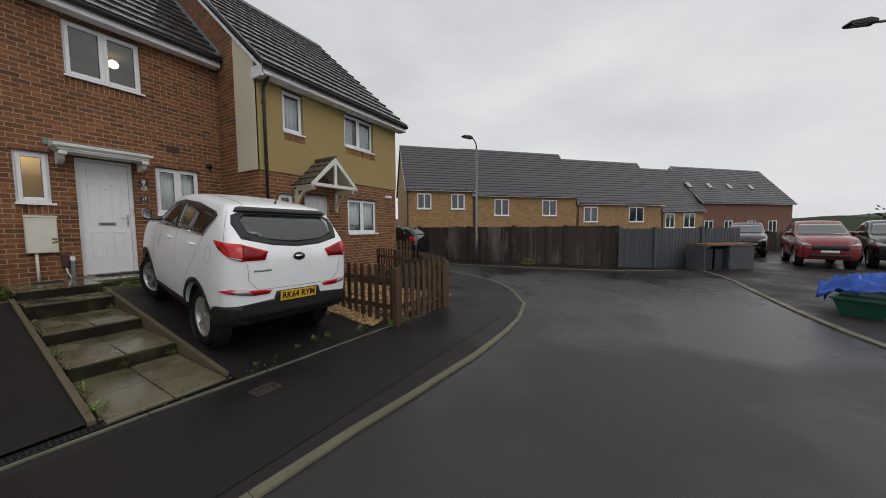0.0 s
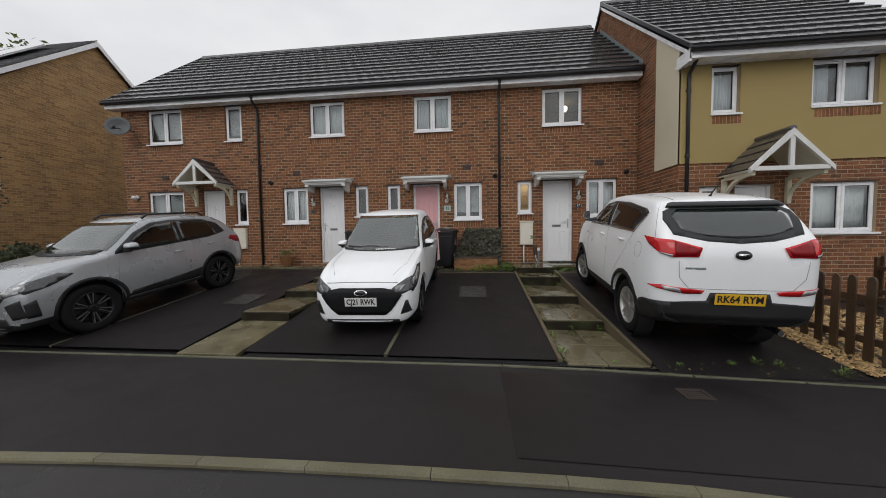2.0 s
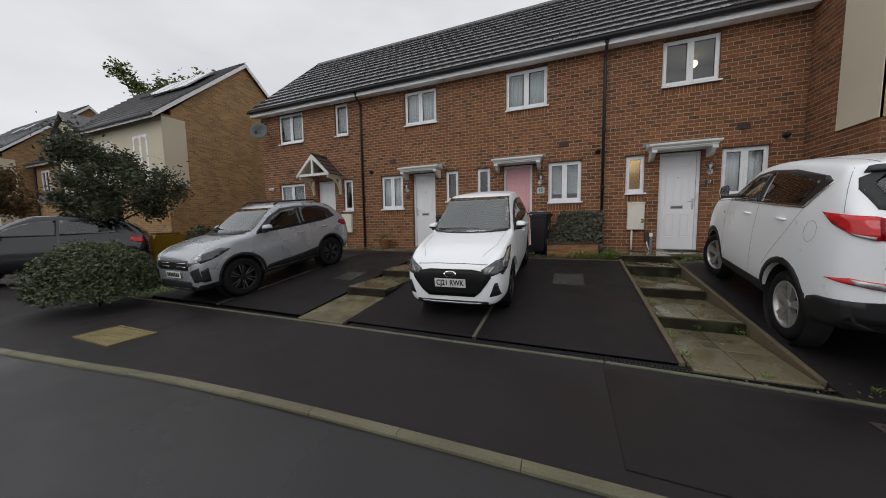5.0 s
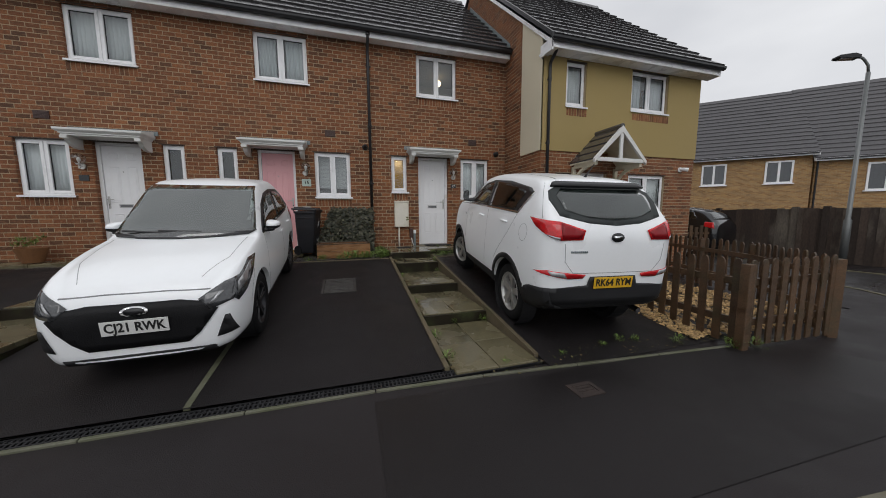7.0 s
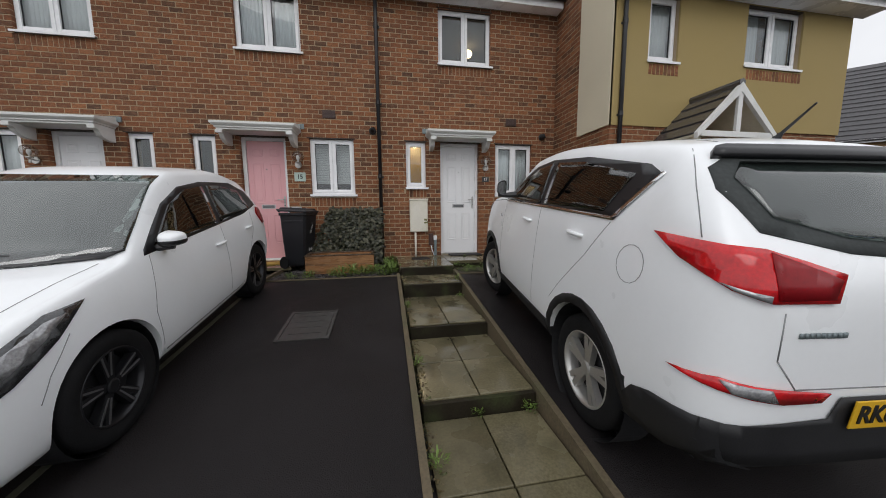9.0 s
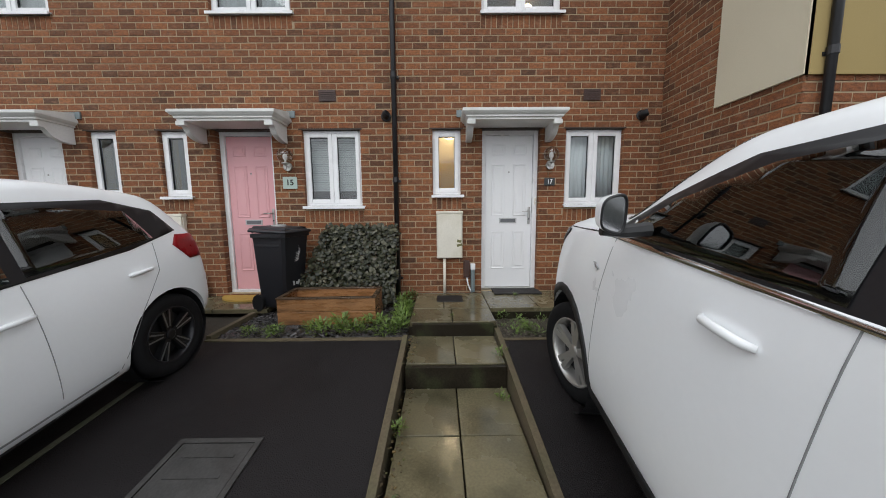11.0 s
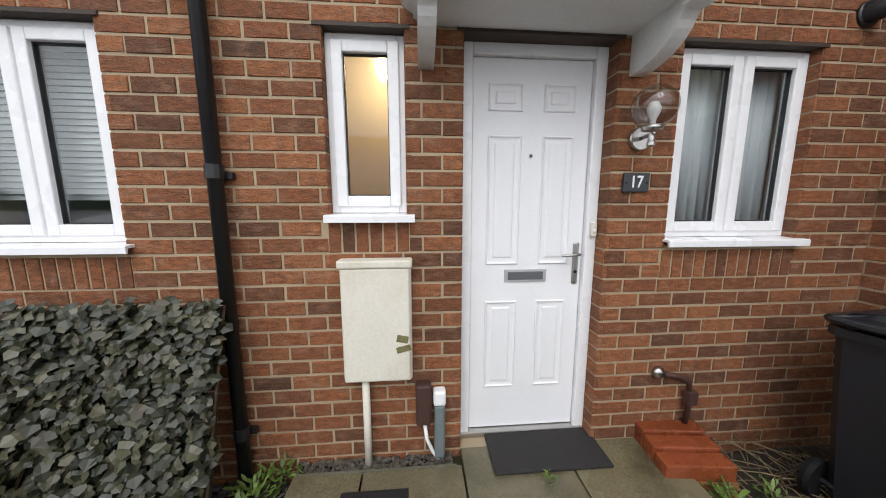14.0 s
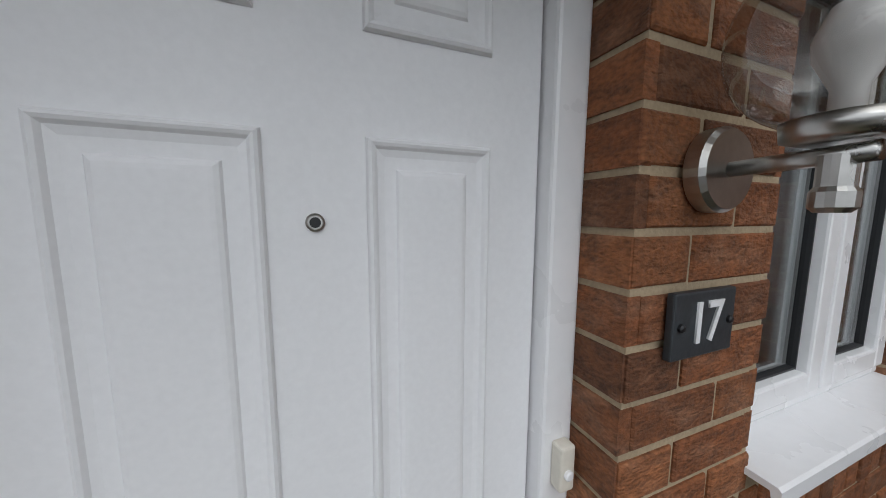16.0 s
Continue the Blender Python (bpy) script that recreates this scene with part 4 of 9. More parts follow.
# ---- pipes, vents, flues and boxes on the walls ----
def downpipe(x, y, z_top, z_low):
    t = tagged(new("downpipe"), "black plastic rainwater downpipe fixed to brickwork", "downpipe", "downpipes")
    part("pipe", tube(bmesh.new(), [(x, y - 0.25, z_top - 0.02), (x, y - 0.24, z_top - 0.12), (x, y - 0.06, z_top - 0.27), (x, y - 0.05, z_top - 0.4), (x, y - 0.05, z_low)], 0.031, 12), M_BLACK, t, smooth=True)
    part("outlet", lathe(bmesh.new(), [(0.045, -0.07), (0.045, 0.0)], 12, Matrix.Translation((x, y - 0.25, z_top))), M_BLACK, t)
    z = z_top - 0.6
    while z > z_low + 0.2:
        part("pipe_clip", boxes((x - 0.045, x + 0.06, y - 0.03, y - 0.003, z, z + 0.03)), M_BLACK, t)
        part("collar", lathe(bmesh.new(), [(0.037, z), (0.037, z + 0.06)], 12, Matrix.Translation((x, y - 0.05, 0))), M_BLACK, t)
        z -= 1.25


downpipe(-1.09, 0.0, 4.53, -0.12)
downpipe(-7.66, 0.0, 4.53, -0.12)
downpipe(2.4, Y_YELLOW, 4.04, -0.4)


def air_brick(x, z, y=0.0):
    t = tagged(new("air_vent"), "dark brown plastic air vent set in brickwork", "vent", "air vents")
    part("plate", boxes((x - 0.105, x + 0.105, y - 0.012, y + 0.002, z - 0.068, z + 0.068), bevel=0.003), mat_vent, t)
    for k in range(5):
        part("louvre", boxes((x - 0.09, x + 0.09, y - 0.018, y - 0.01, z - 0.052 + k * 0.022, z - 0.042 + k * 0.022)), mat_vent, t)


mat_vent = mat("brown_vent_plastic", (0.06, 0.03, 0.024), 0.5, var=0.15)
for x in (1.37, -1.92, -6.6, -10.6):
    air_brick(x, 2.49)


def flue(x, z, y=0.0):
    t = tagged(new("flue_terminal"), "black round cowled flue outlet on brickwork", "flue", "flue outlets")
    part("collar", lathe(bmesh.new(), [(0.062, 0), (0.062, 0.012), (0.05, 0.016)], 20, pose(x, y, z, 90)), M_BLACK, t, smooth=True)
    part("cowl", tube(bmesh.new(), [(x, y, z), (x, y - 0.05, z), (x + 0.012, y - 0.085, z + 0.008), (x + 0.028, y - 0.095, z + 0.014)], [0.045, 0.045, 0.045, 0.04], 14, caps=False), M_MATTE_BLACK, t, smooth=True)
    part("mouth", tube(bmesh.new(), [(x + 0.018, y - 0.088, z + 0.01), (x + 0.026, y - 0.093, z + 0.013)], 0.036, 12), M_BLACK, t)


for x in (2.0, -1.2, -7.35):
    flue(x, 2.24)

M_METER = mat("weathered_cream_plastic", (0.74, 0.7, 0.61), 0.5, var=0.1, scale=3, fine=60, bump=0.08, stain=((0.4, 0.36, 0.22), 0.5, 3))


def meter_box(x0, x1, z0, z1, label, torn=False):
    t = tagged(new("meter_box"), label, "meter box", "meter boxes")
    part("body", boxes((x0, x1, -0.06, -0.002, z0, z1), bevel=0.01), M_METER, t)
    lid = part("lid", boxes((x0 + 0.008, x1 - 0.008, -0.082, -0.06, z0 + 0.008, z1 - 0.035), bevel=0.008), M_METER, t)
    part("cap", boxes((x0 - 0.006, x1 + 0.006, -0.088, -0.002, z1 - 0.034, z1 + 0.004), bevel=0.008), M_METER, t)
    if torn:
        mt = mat("torn_sticker", (0.16, 0.15, 0.06), 0.7, var=0.4, scale=20)
        for xa, za, w, h, a in ((x1 - 0.045, z0 + 0.225, 0.055, 0.035, 12), (x1 - 0.04, z0 + 0.175, 0.07, 0.03, -14)):
            part("torn_sticker", box(bmesh.new(), -w / 2, w / 2, -0.001, 0.001, -h / 2, h / 2, m=pose(xa, -0.0835, za, 0, a, 0)), mt, lid, "torn brown sticker remnant")
    px = x0 + (x1 - x0) * 0.3
    part("conduit", tube(bmesh.new(), [(px, -0.04, z0 + 0.02), (px, -0.04, -0.1)], 0.019, 12), M_METER, t, smooth=True)


meter_box(-0.582, -0.248, 0.454, 1.06, "cream plastic meter box with a torn sticker on brickwork", True)
meter_box(-4.24, -3.8, 0.42, 1.05, "cream plastic meter box on brickwork")
meter_box(-8.5, -8.12, 0.42, 1.0, "cream plastic meter box on brickwork")

# ---- cars ----
from mathutils.bvhtree import BVHTree  # noqa: E402

M_WHITE_CAR = mat("white_car_paint", (0.92, 0.935, 0.95), 0.3, var=0.012, scale=2, fine=40, bump=0.0, coat=0.45, stain=((0.86, 0.87, 0.87), 0.3, 3.0))
M_SILVER = mat("silver_car_paint", (0.43, 0.45, 0.47), 0.28, metal=0.45, var=0.05, scale=2, bump=0.0, coat=0.8)
M_BLACK_CAR = mat("black_car_paint", (0.008, 0.008, 0.01), 0.2, var=0.1, bump=0.0, coat=0.8)
M_RED_CAR = mat("red_car_paint", (0.22, 0.012, 0.018), 0.25, var=0.05, bump=0.0, coat=0.8)
M_TYRE = mat("black_rubber", (0.008, 0.008, 0.0088), 0.75, spec=0.25, var=0.3, scale=12, fine=120, bump=0.3)
M_ALLOY = mat("silver_alloy", (0.52, 0.51, 0.49), 0.35, metal=0.7, var=0.08, bump=0.02)
M_DARK_ALLOY = mat("dark_grey_alloy", (0.03, 0.03, 0.033), 0.35, metal=0.6, var=0.1, bump=0.02)
M_MACHINED = mat("machined_alloy_edge", (0.3, 0.3, 0.31), 0.3, metal=0.8, var=0.1, bump=0.02)
M_RED_LIGHT = mat("red_lamp_lens", (0.55, 0.008, 0.012), 0.12, var=0.3, scale=14, fine=80, bump=0.05, coat=0.4)
M_DARK_RED = mat("dark_red_lamp_lens", (0.24, 0.004, 0.008), 0.3, var=0.2, scale=14, bump=0.02, coat=0.0, spec=0.35)
M_CLEAR_LIGHT = mat("clear_lamp_lens", (0.35, 0.35, 0.36), 0.08, metal=0.4, var=0.5, scale=22, fine=90, bump=0.1, coat=1.0)
M_DARK_LIGHT = mat("dark_lamp_lens", (0.05, 0.052, 0.056), 0.06, metal=0.2, var=0.5, scale=25, fine=80, bump=0.05, coat=1.0)
M_YELLOW_PLATE = mat("yellow_number_plate", (0.72, 0.42, 0.02), 0.4, var=0.06, scale=12, bump=0.02)
M_WHITE_PLATE = mat("white_number_plate", (0.7, 0.7, 0.68), 0.4, var=0.06, scale=12, bump=0.02)
M_INK = mat("black_lettering", (0.01, 0.01, 0.01), 0.5, var=0.05, bump=0)
M_CABIN = mat("dark_cabin_lining", (0.035, 0.04, 0.04), 0.8, var=0.3, scale=4)
M_GRILLE = mat("black_grille_mesh", (0.006, 0.006, 0.007), 0.55, var=0.6, scale=30, fine=90, bump=0.6, spec=0.25)
M_GAP = mat("panel_gap", (0.26, 0.265, 0.27), 0.7, var=0.1)


class Car:
    """A car whose body is a smooth skin over cross-sections along its length; nose towards +y, wheels on z = 0."""

    def __init__(self, name, label, at, rows, paint, axles, wheel_r, arch_r, half_track, group="", ends=(1.0, 1.0)):
        self.top = thing(name, label, "car", at, group)
        self.ends = ends
        rows = [(self.along(r[0]), *r[1:]) for r in rows]
        self.paint, self.axles, self.r, self.half = paint, axles, wheel_r, half_track
        dense = []
        cols = []
        for c in range(8):
            cols.append([r[c] for r in rows])
        n = len(rows)
        for i in range(n - 1):
            steps = max(2, round(abs(rows[i + 1][0] - rows[i][0]) / 0.035))
            for k in range(steps):
                t = k / steps
                row = []
                for c in range(8):
                    a, b, d, e = cols[c][max(i - 1, 0)], cols[c][i], cols[c][i + 1], cols[c][min(i + 2, n - 1)]
                    ya, yb, yd, ye = cols[0][max(i - 1, 0)], cols[0][i], cols[0][i + 1], cols[0][min(i + 2, n - 1)]
                    h = yd - yb
                    mb = (d - a) / (yd - ya) * h if yd != ya else d - b
                    md = (e - b) / (ye - yb) * h if ye != yb else d - b
                    lim = 1.6 * abs(d - b)
                    mb, md = (max(-lim, min(lim, mb)), max(-lim, min(lim, md))) if c else (mb, md)
                    row.append(b + t * h if c == 0 else (2 * t ** 3 - 3 * t * t + 1) * b + (t ** 3 - 2 * t * t + t) * mb + (3 * t * t - 2 * t ** 3) * d + (t ** 3 - t * t) * md)
                dense.append(row)
        dense.append(list(rows[-1]))
        bm = bmesh.new()
        rings = []
        for y, w, zb, zm, zs, ws, zt, wt in dense:
            half = [(0, zb), (w * 0.8, zb), (w * 0.93, zb + 0.04), (w * 0.985, zb + (zm - zb) * 0.45), (w, zm), (w * 0.985, zm + (zs - zm) * 0.55), (ws, zs), (ws + (wt - ws) * 0.5 + 0.012, zs + (zt - zs) * 0.5), (wt + 0.012, zt - 0.035), (wt - 0.05, zt - 0.006), (wt * 0.5, zt + 0.012), (0, zt + 0.018)]
            pts = []
            for i in range(len(half) - 1):
                b, c = half[i], half[i + 1]
                for k in range(3):
                    t = k / 3
                    pts.append(tuple(b[j] + (c[j] - b[j]) * t for j in (0, 1)))
            pts.append(half[-1])
            # Two passes of averaging round the corners off.
            for _ in range(2):
                pts = [pts[0]] + [tuple((pts[i - 1][j] + 2 * pts[i][j] + pts[i + 1][j]) / 4 for j in (0, 1)) for i in range(1, len(pts) - 1)] + [pts[-1]]
            full = [(u, v) for u, v in pts] + [(-u, v) for u, v in pts[-2:0:-1]]
            rings.append([bm.verts.new((u, y, v)) for u, v in full])
        m = len(rings[0])
        for r0, r1 in zip(rings, rings[1:]):
            for k in range(m):
                bm.faces.new((r0[k], r0[(k + 1) % m], r1[(k + 1) % m], r1[k]))
        bm.faces.new(rings[0])
        bm.faces.new(rings[-1][::-1])
        bmesh.ops.recalc_face_normals(bm, faces=bm.faces)
        bm.normal_update()
        self.tree = BVHTree.FromBMesh(bm)
        solid = mesh_ob("car_solid", bm, None)
        cut = bmesh.new()
        for y in axles:
            for s in (-1, 1):
                lathe(cut, [(arch_r, 0), (arch_r, 0.6)], 40, Matrix.Translation((s * (half_track + 0.35), y, wheel_r * 1.03)) @ Matrix.Rotation(radians(-90 * s), 4, "Y"))
        bmesh.ops.recalc_face_normals(cut, faces=cut.faces)
        cutter = mesh_ob("car_cutter", cut, None)
        mod = solid.modifiers.new("arches", "BOOLEAN")
        mod.operation, mod.object, mod.solver = "DIFFERENCE", cutter, "EXACT"
        me = bpy.data.meshes.new_from_object(solid.evaluated_get(bpy.context.evaluated_depsgraph_get()))
        for o in (solid, cutter):
            bpy.data.objects.remove(o)
        me.name = "body"
        # Slivers that the arches cut loose go.
        whole = bmesh.new()
        whole.from_mesh(me)
        seen, pieces = set(), []
        for v in whole.verts:
            if v not in seen:
                seen.add(v)
                piece, stack = [], [v]
                while stack:
                    q = stack.pop()
                    piece.append(q)
                    for e in q.link_edges:
                        o = e.other_vert(q)
                        if o not in seen:
                            seen.add(o)
                            stack.append(o)
                pieces.append(piece)
        pieces.sort(key=len)
        bmesh.ops.delete(whole, geom=[v for p in pieces[:-1] for v in p], context="VERTS")
        whole.to_mesh(me)
        whole.free()
        me.materials.clear()
        me.materials.append(paint)
        me.polygons.foreach_set("use_smooth", [True] * len(me.polygons))
        me.polygons.foreach_set("material_index", [0] * len(me.polygons))
        self.body = new("body", me)
        self.body.parent = self.top
        self.body_mesh = me
        edge = self.body.modifiers.new("edges", "EDGE_SPLIT")
        edge.split_angle = radians(40)
        for y in axles:
            for s in (-1, 1):
                lb = lathe(bmesh.new(), [(arch_r - 0.004, 0.0), (arch_r - 0.004, 0.19)], 32, Matrix.Translation((s * (half_track - 0.24), y, wheel_r * 1.03)) @ Matrix.Rotation(radians(90 * s), 4, "Y"))
                for f in [f for f in lb.faces if len(f.verts) > 4][1:]:
                    lb.faces.remove(f)
                part("wheel_arch_liner", lb, M_MATTE_BLACK, self.body)

    def along(self, y):
        """Places along the car, its overhangs past the axles shortened."""
        front, rear = self.ends
        return 1.2 + (y - 1.2) * front if y > 1.2 else -1.2 + (y + 1.2) * rear if y < -1.2 else y

    def patch(self, name, outline, axis, material, parent=None, off=0.004, grid=0.06, label="", smooth=True, thick=0.004):
        """A sheet with the given outline laid over the body. axis: x, -x, y, -y or z, from where it is laid on."""
        bm = bmesh.new()
        if axis in ("x", "-x"):
            outline = [(self.along(a), b) for a, b in outline]
        elif axis == "z":
            outline = [(a, self.along(b)) for a, b in outline]
        u, v = {"x": (1, 2), "-x": (1, 2), "y": (0, 2), "-y": (0, 2), "z": (0, 1)}[axis]
        f = []
        for a, b in outline:
            p = [0, 0, 0]
            p[u], p[v] = a, b
            f.append(bm.verts.new(p))
        bm.faces.new(f)
        for i in (u, v):
            lo, hi = min(p[0 if i == u else 1] for p in outline), max(p[0 if i == u else 1] for p in outline)
            n = int((hi - lo) / grid)
            for k in range(1, n + 1):
                co, no = [0, 0, 0], [0, 0, 0]
                co[i], no[i] = lo + (hi - lo) * k / (n + 1), 1
                bmesh.ops.bisect_plane(bm, geom=list(bm.verts) + list(bm.edges) + list(bm.faces), plane_co=co, plane_no=no)
        w = {"x": 0, "-x": 0, "y": 1, "-y": 1, "z": 2}[axis]
        s = -1 if axis[0] == "-" else 1
        last = None
        for q in bm.verts:
            eye, way = q.co.copy(), Vector((0, 0, 0))
            eye[w], way[w] = 6.0 * s, -s
            hit, normal, _, _ = self.tree.ray_cast(eye, way)
            if hit is None:
                near = self.tree.find_nearest(eye * Vector((0 if w == 0 else 1, 0 if w == 1 else 1, 0 if w == 2 else 1)) + Vector([(2.2 if w == 1 else 0.8) * s if j == w else 0 for j in range(3)]))
                hit, normal = near[0], near[1]
            if normal.dot(way) > 0:
                normal = -normal
            q.co = hit + normal * off
        bmesh.ops.recalc_face_normals(bm, faces=bm.faces)
        bm.normal_update()
        tot = Vector((0, 0, 0))
        for fc in bm.faces:
            tot += fc.normal * fc.calc_area()
        if tot[w] * s < 0:
            bmesh.ops.reverse_faces(bm, faces=bm.faces)
        ob = part(name, bm, material, parent or self.top, label, smooth)
        sol = ob.modifiers.new("thick", "SOLIDIFY")
        sol.thickness, sol.offset = thick, -1
        return ob

    def laid(self, name, points, into, material, parent=None, off=0.006, grid=0.05, label=""):
        """A sheet laid over a corner of the body along the way into; points are near its outline in space."""
        way = Vector(into).normalized()
        bm = bmesh.new()
        bm.faces.new([bm.verts.new(Vector(p) - way * Vector(p).dot(way)) for p in points])
        for axis in (Vector((0, 0, 1)), way.cross(Vector((0, 0, 1)))):
            ds = [v.co.dot(axis) for v in bm.verts]
            n = int((max(ds) - min(ds)) / grid)
            for k in range(1, n + 1):
                bmesh.ops.bisect_plane(bm, geom=list(bm.verts) + list(bm.edges) + list(bm.faces), plane_co=axis * (min(ds) + (max(ds) - min(ds)) * k / (n + 1)), plane_no=axis)
        for q in bm.verts:
            eye = q.co - way * 6
            hit, normal, _, _ = self.tree.ray_cast(eye, way)
            if hit is None:
                hit, normal, _, _ = self.tree.find_nearest(q.co - way * 1.7)
            if normal.dot(way) > 0:
                normal = -normal
            q.co = hit + normal * off
        bm.normal_update()
        tot = Vector((0, 0, 0))
        for fc in bm.faces:
            tot += fc.normal * fc.calc_area()
        if tot.dot(way) > 0:
            bmesh.ops.reverse_faces(bm, faces=bm.faces)
        ob = part(name, bm, material, parent or self.top, label, True)
        sol = ob.modifiers.new("thick", "SOLIDIFY")
        sol.thickness, sol.offset = 0.004, -1
        return ob

    def lower_trim(self, material, limit):
        """The lower skin in another material; limit(y) is its upper edge."""
        self.body_mesh.materials.append(material)
        for f in self.body_mesh.polygons:
            if f.center.z < limit(f.center.y):
                f.material_index = 1

    def both(self, name, outline, material, parent=None, **kw):
        return [self.patch(name, outline, a, material, parent, **kw) for a in ("x", "-x")]

    def mirrored(self, name, outline, axis, material, parent=None, **kw):
        return [self.patch(name, o, axis, material, parent, **kw) for o in (outline, [(-a, b) for a, b in outline][::-1])]

    def seam(self, points, axis, width=0.004, material=None):
        """A thin gap line along points."""
        for (a, b), (c, d) in zip(points, points[1:]):
            ln = math.hypot(c - a, d - b)
            nx, ny = -(d - b) / ln * width / 2, (c - a) / ln * width / 2
            self.patch("panel_gap", [(a + nx, b + ny), (c + nx, d + ny), (c - nx, d - ny), (a - nx, b - ny)], axis, material or M_GAP, self.body, off=0.0015, grid=0.09, thick=0.001)

    def window(self, name, outline, axis, glass_m):
        lining = self.patch(name, outline, axis, M_CABIN, None, off=0.0025, thick=0.002)
        self.patch("glass", outline, axis, glass_m, lining, off=0.007, thick=0.002)

    def wheel(self, y, s, rim, spokes, double=True, inset=0.125, steer=0, machined=False):
        r = self.r
        w = thing("wheel", "", "")
        for k in ("label", "category"):
            if k in w:
                del w[k]
        w.parent = self.top
        w.matrix_basis = Matrix.Translation((s * (self.half - inset), y, r)) @ Matrix.Rotation(radians(steer), 4, "Z") @ Matrix.Rotation(radians(90 * s), 4, "Y")
        part("tyre", lathe(bmesh.new(), [(r * 0.675, -0.09), (r * 0.9, -0.095), (r * 0.985, -0.07), (r, -0.04), (r, 0.05), (r * 0.985, 0.075), (r * 0.9, 0.096), (r * 0.78, 0.092), (r * 0.675, 0.08)], 40, caps=False), M_TYRE, w, smooth=True)
        rb = lathe(bmesh.new(), [(r * 0.695, -0.08), (r * 0.695, 0.078), (r * 0.675, 0.086), (r * 0.645, 0.08), (r * 0.62, 0.04), (r * 0.6, -0.06)], 40, caps=False)
        part("rim", rb, rim, w, smooth=True)
        part("brake", lathe(bmesh.new(), [(r * 0.56, -0.02), (r * 0.56, 0.0)], 30), M_MATTE_BLACK, w)
        for k in range(spokes):
            a = 2 * math.pi * k / spokes
            sb = bmesh.new()
            for da in ((-0.15, 0.15) if double else (0.0,)):
                wd = 0.022 if double else 0.034
                ca, sa = math.cos(a + da), math.sin(a + da)
                c0, s0 = math.cos(a), math.sin(a)
                quad = [(c0 * r * 0.08 - sa * wd, s0 * r * 0.08 + ca * wd), (c0 * r * 0.08 + sa * wd, s0 * r * 0.08 - ca * wd), (ca * r * 0.65 + sa * wd * 0.8, sa * r * 0.65 - ca * wd * 0.8), (ca * r * 0.65 - sa * wd * 0.8, sa * r * 0.65 + ca * wd * 0.8)]
                va = [sb.verts.new((x, yy, 0.058 if i < 2 else 0.07)) for i, (x, yy) in enumerate(quad)]
                vb = [sb.verts.new((x, yy, 0.02)) for x, yy in quad]
                sb.faces.new(va)
                sb.faces.new(vb[::-1])
                for i in range(4):
                    sb.faces.new((va[i], vb[i], vb[(i + 1) % 4], va[(i + 1) % 4]))
            bmesh.ops.recalc_face_normals(sb, faces=sb.faces)
            part("spoke", sb, rim, w)
            if machined:
                fb = bmesh.new()
                for da in (-0.15, 0.15):
                    ca, sa = math.cos(a + da + 0.03), math.sin(a + da + 0.03)
                    va = [fb.verts.new((ca * q - sa * e, sa * q + ca * e, zz)) for q, e, zz in ((r * 0.2, 0.005, 0.0635), (r * 0.2, -0.004, 0.0635), (r * 0.64, -0.005, 0.074), (r * 0.64, 0.007, 0.074))]
                    fb.faces.new(va)
                fb.normal_update()
                bmesh.ops.solidify(fb, geom=fb.faces[:], thickness=0.003)
                part("machined_face", fb, M_MACHINED, w, "bright machined spoke edge")
        part("hub_cap", lathe(bmesh.new(), [(r * 0.13, 0.03), (r * 0.13, 0.066), (r * 0.1, 0.072)], 20), rim, w)

    def wheels(self, rim, spokes, double=True, inset=0.125, steer=0, machined=False):
        for y in self.axles:
            for s in (-1, 1):
                self.wheel(y, s, rim, spokes, double, inset, steer if y > 0 else 0, machined)

    def cladding(self, arch_r, width, material):
        for y in self.axles:
            zc = self.r * 1.03
            for s in ("x", "-x"):
                outer, inner_l = [], []
                for k in range(17):
                    a = math.pi * (-0.12 + 1.24 * k / 16)
                    outer.append((y + (arch_r + width) * math.cos(a), max(0.2, zc + (arch_r + width) * math.sin(a))))
                    inner_l.append((y + (arch_r + 0.002) * math.cos(a), max(0.2, zc + (arch_r + 0.002) * math.sin(a))))
                self.patch("arch_trim", outer + inner_l[::-1], s, material, None, off=0.008, grid=0.12, thick=0.012)

    def plate(self, text, y, z, face, material, width=0.44, tilt=0):
        p = part("number_plate", box(bmesh.new(), -width / 2, width / 2, -0.006, 0.0, -0.055, 0.055, bevel=0.002), material, self.top, "number plate reading " + text)
        p.matrix_basis = pose(0, y, z, tilt, 0, 0 if face < 0 else 180)
        t = writing(text, 0.098, M_INK, p, pose(0, -0.0075, 0, 90, 0, 0), bold=0.0022)
        wid = max(v.co.x for v in t.data.vertices) - min(v.co.x for v in t.data.vertices)
        t.scale.x = width * 0.9 / wid

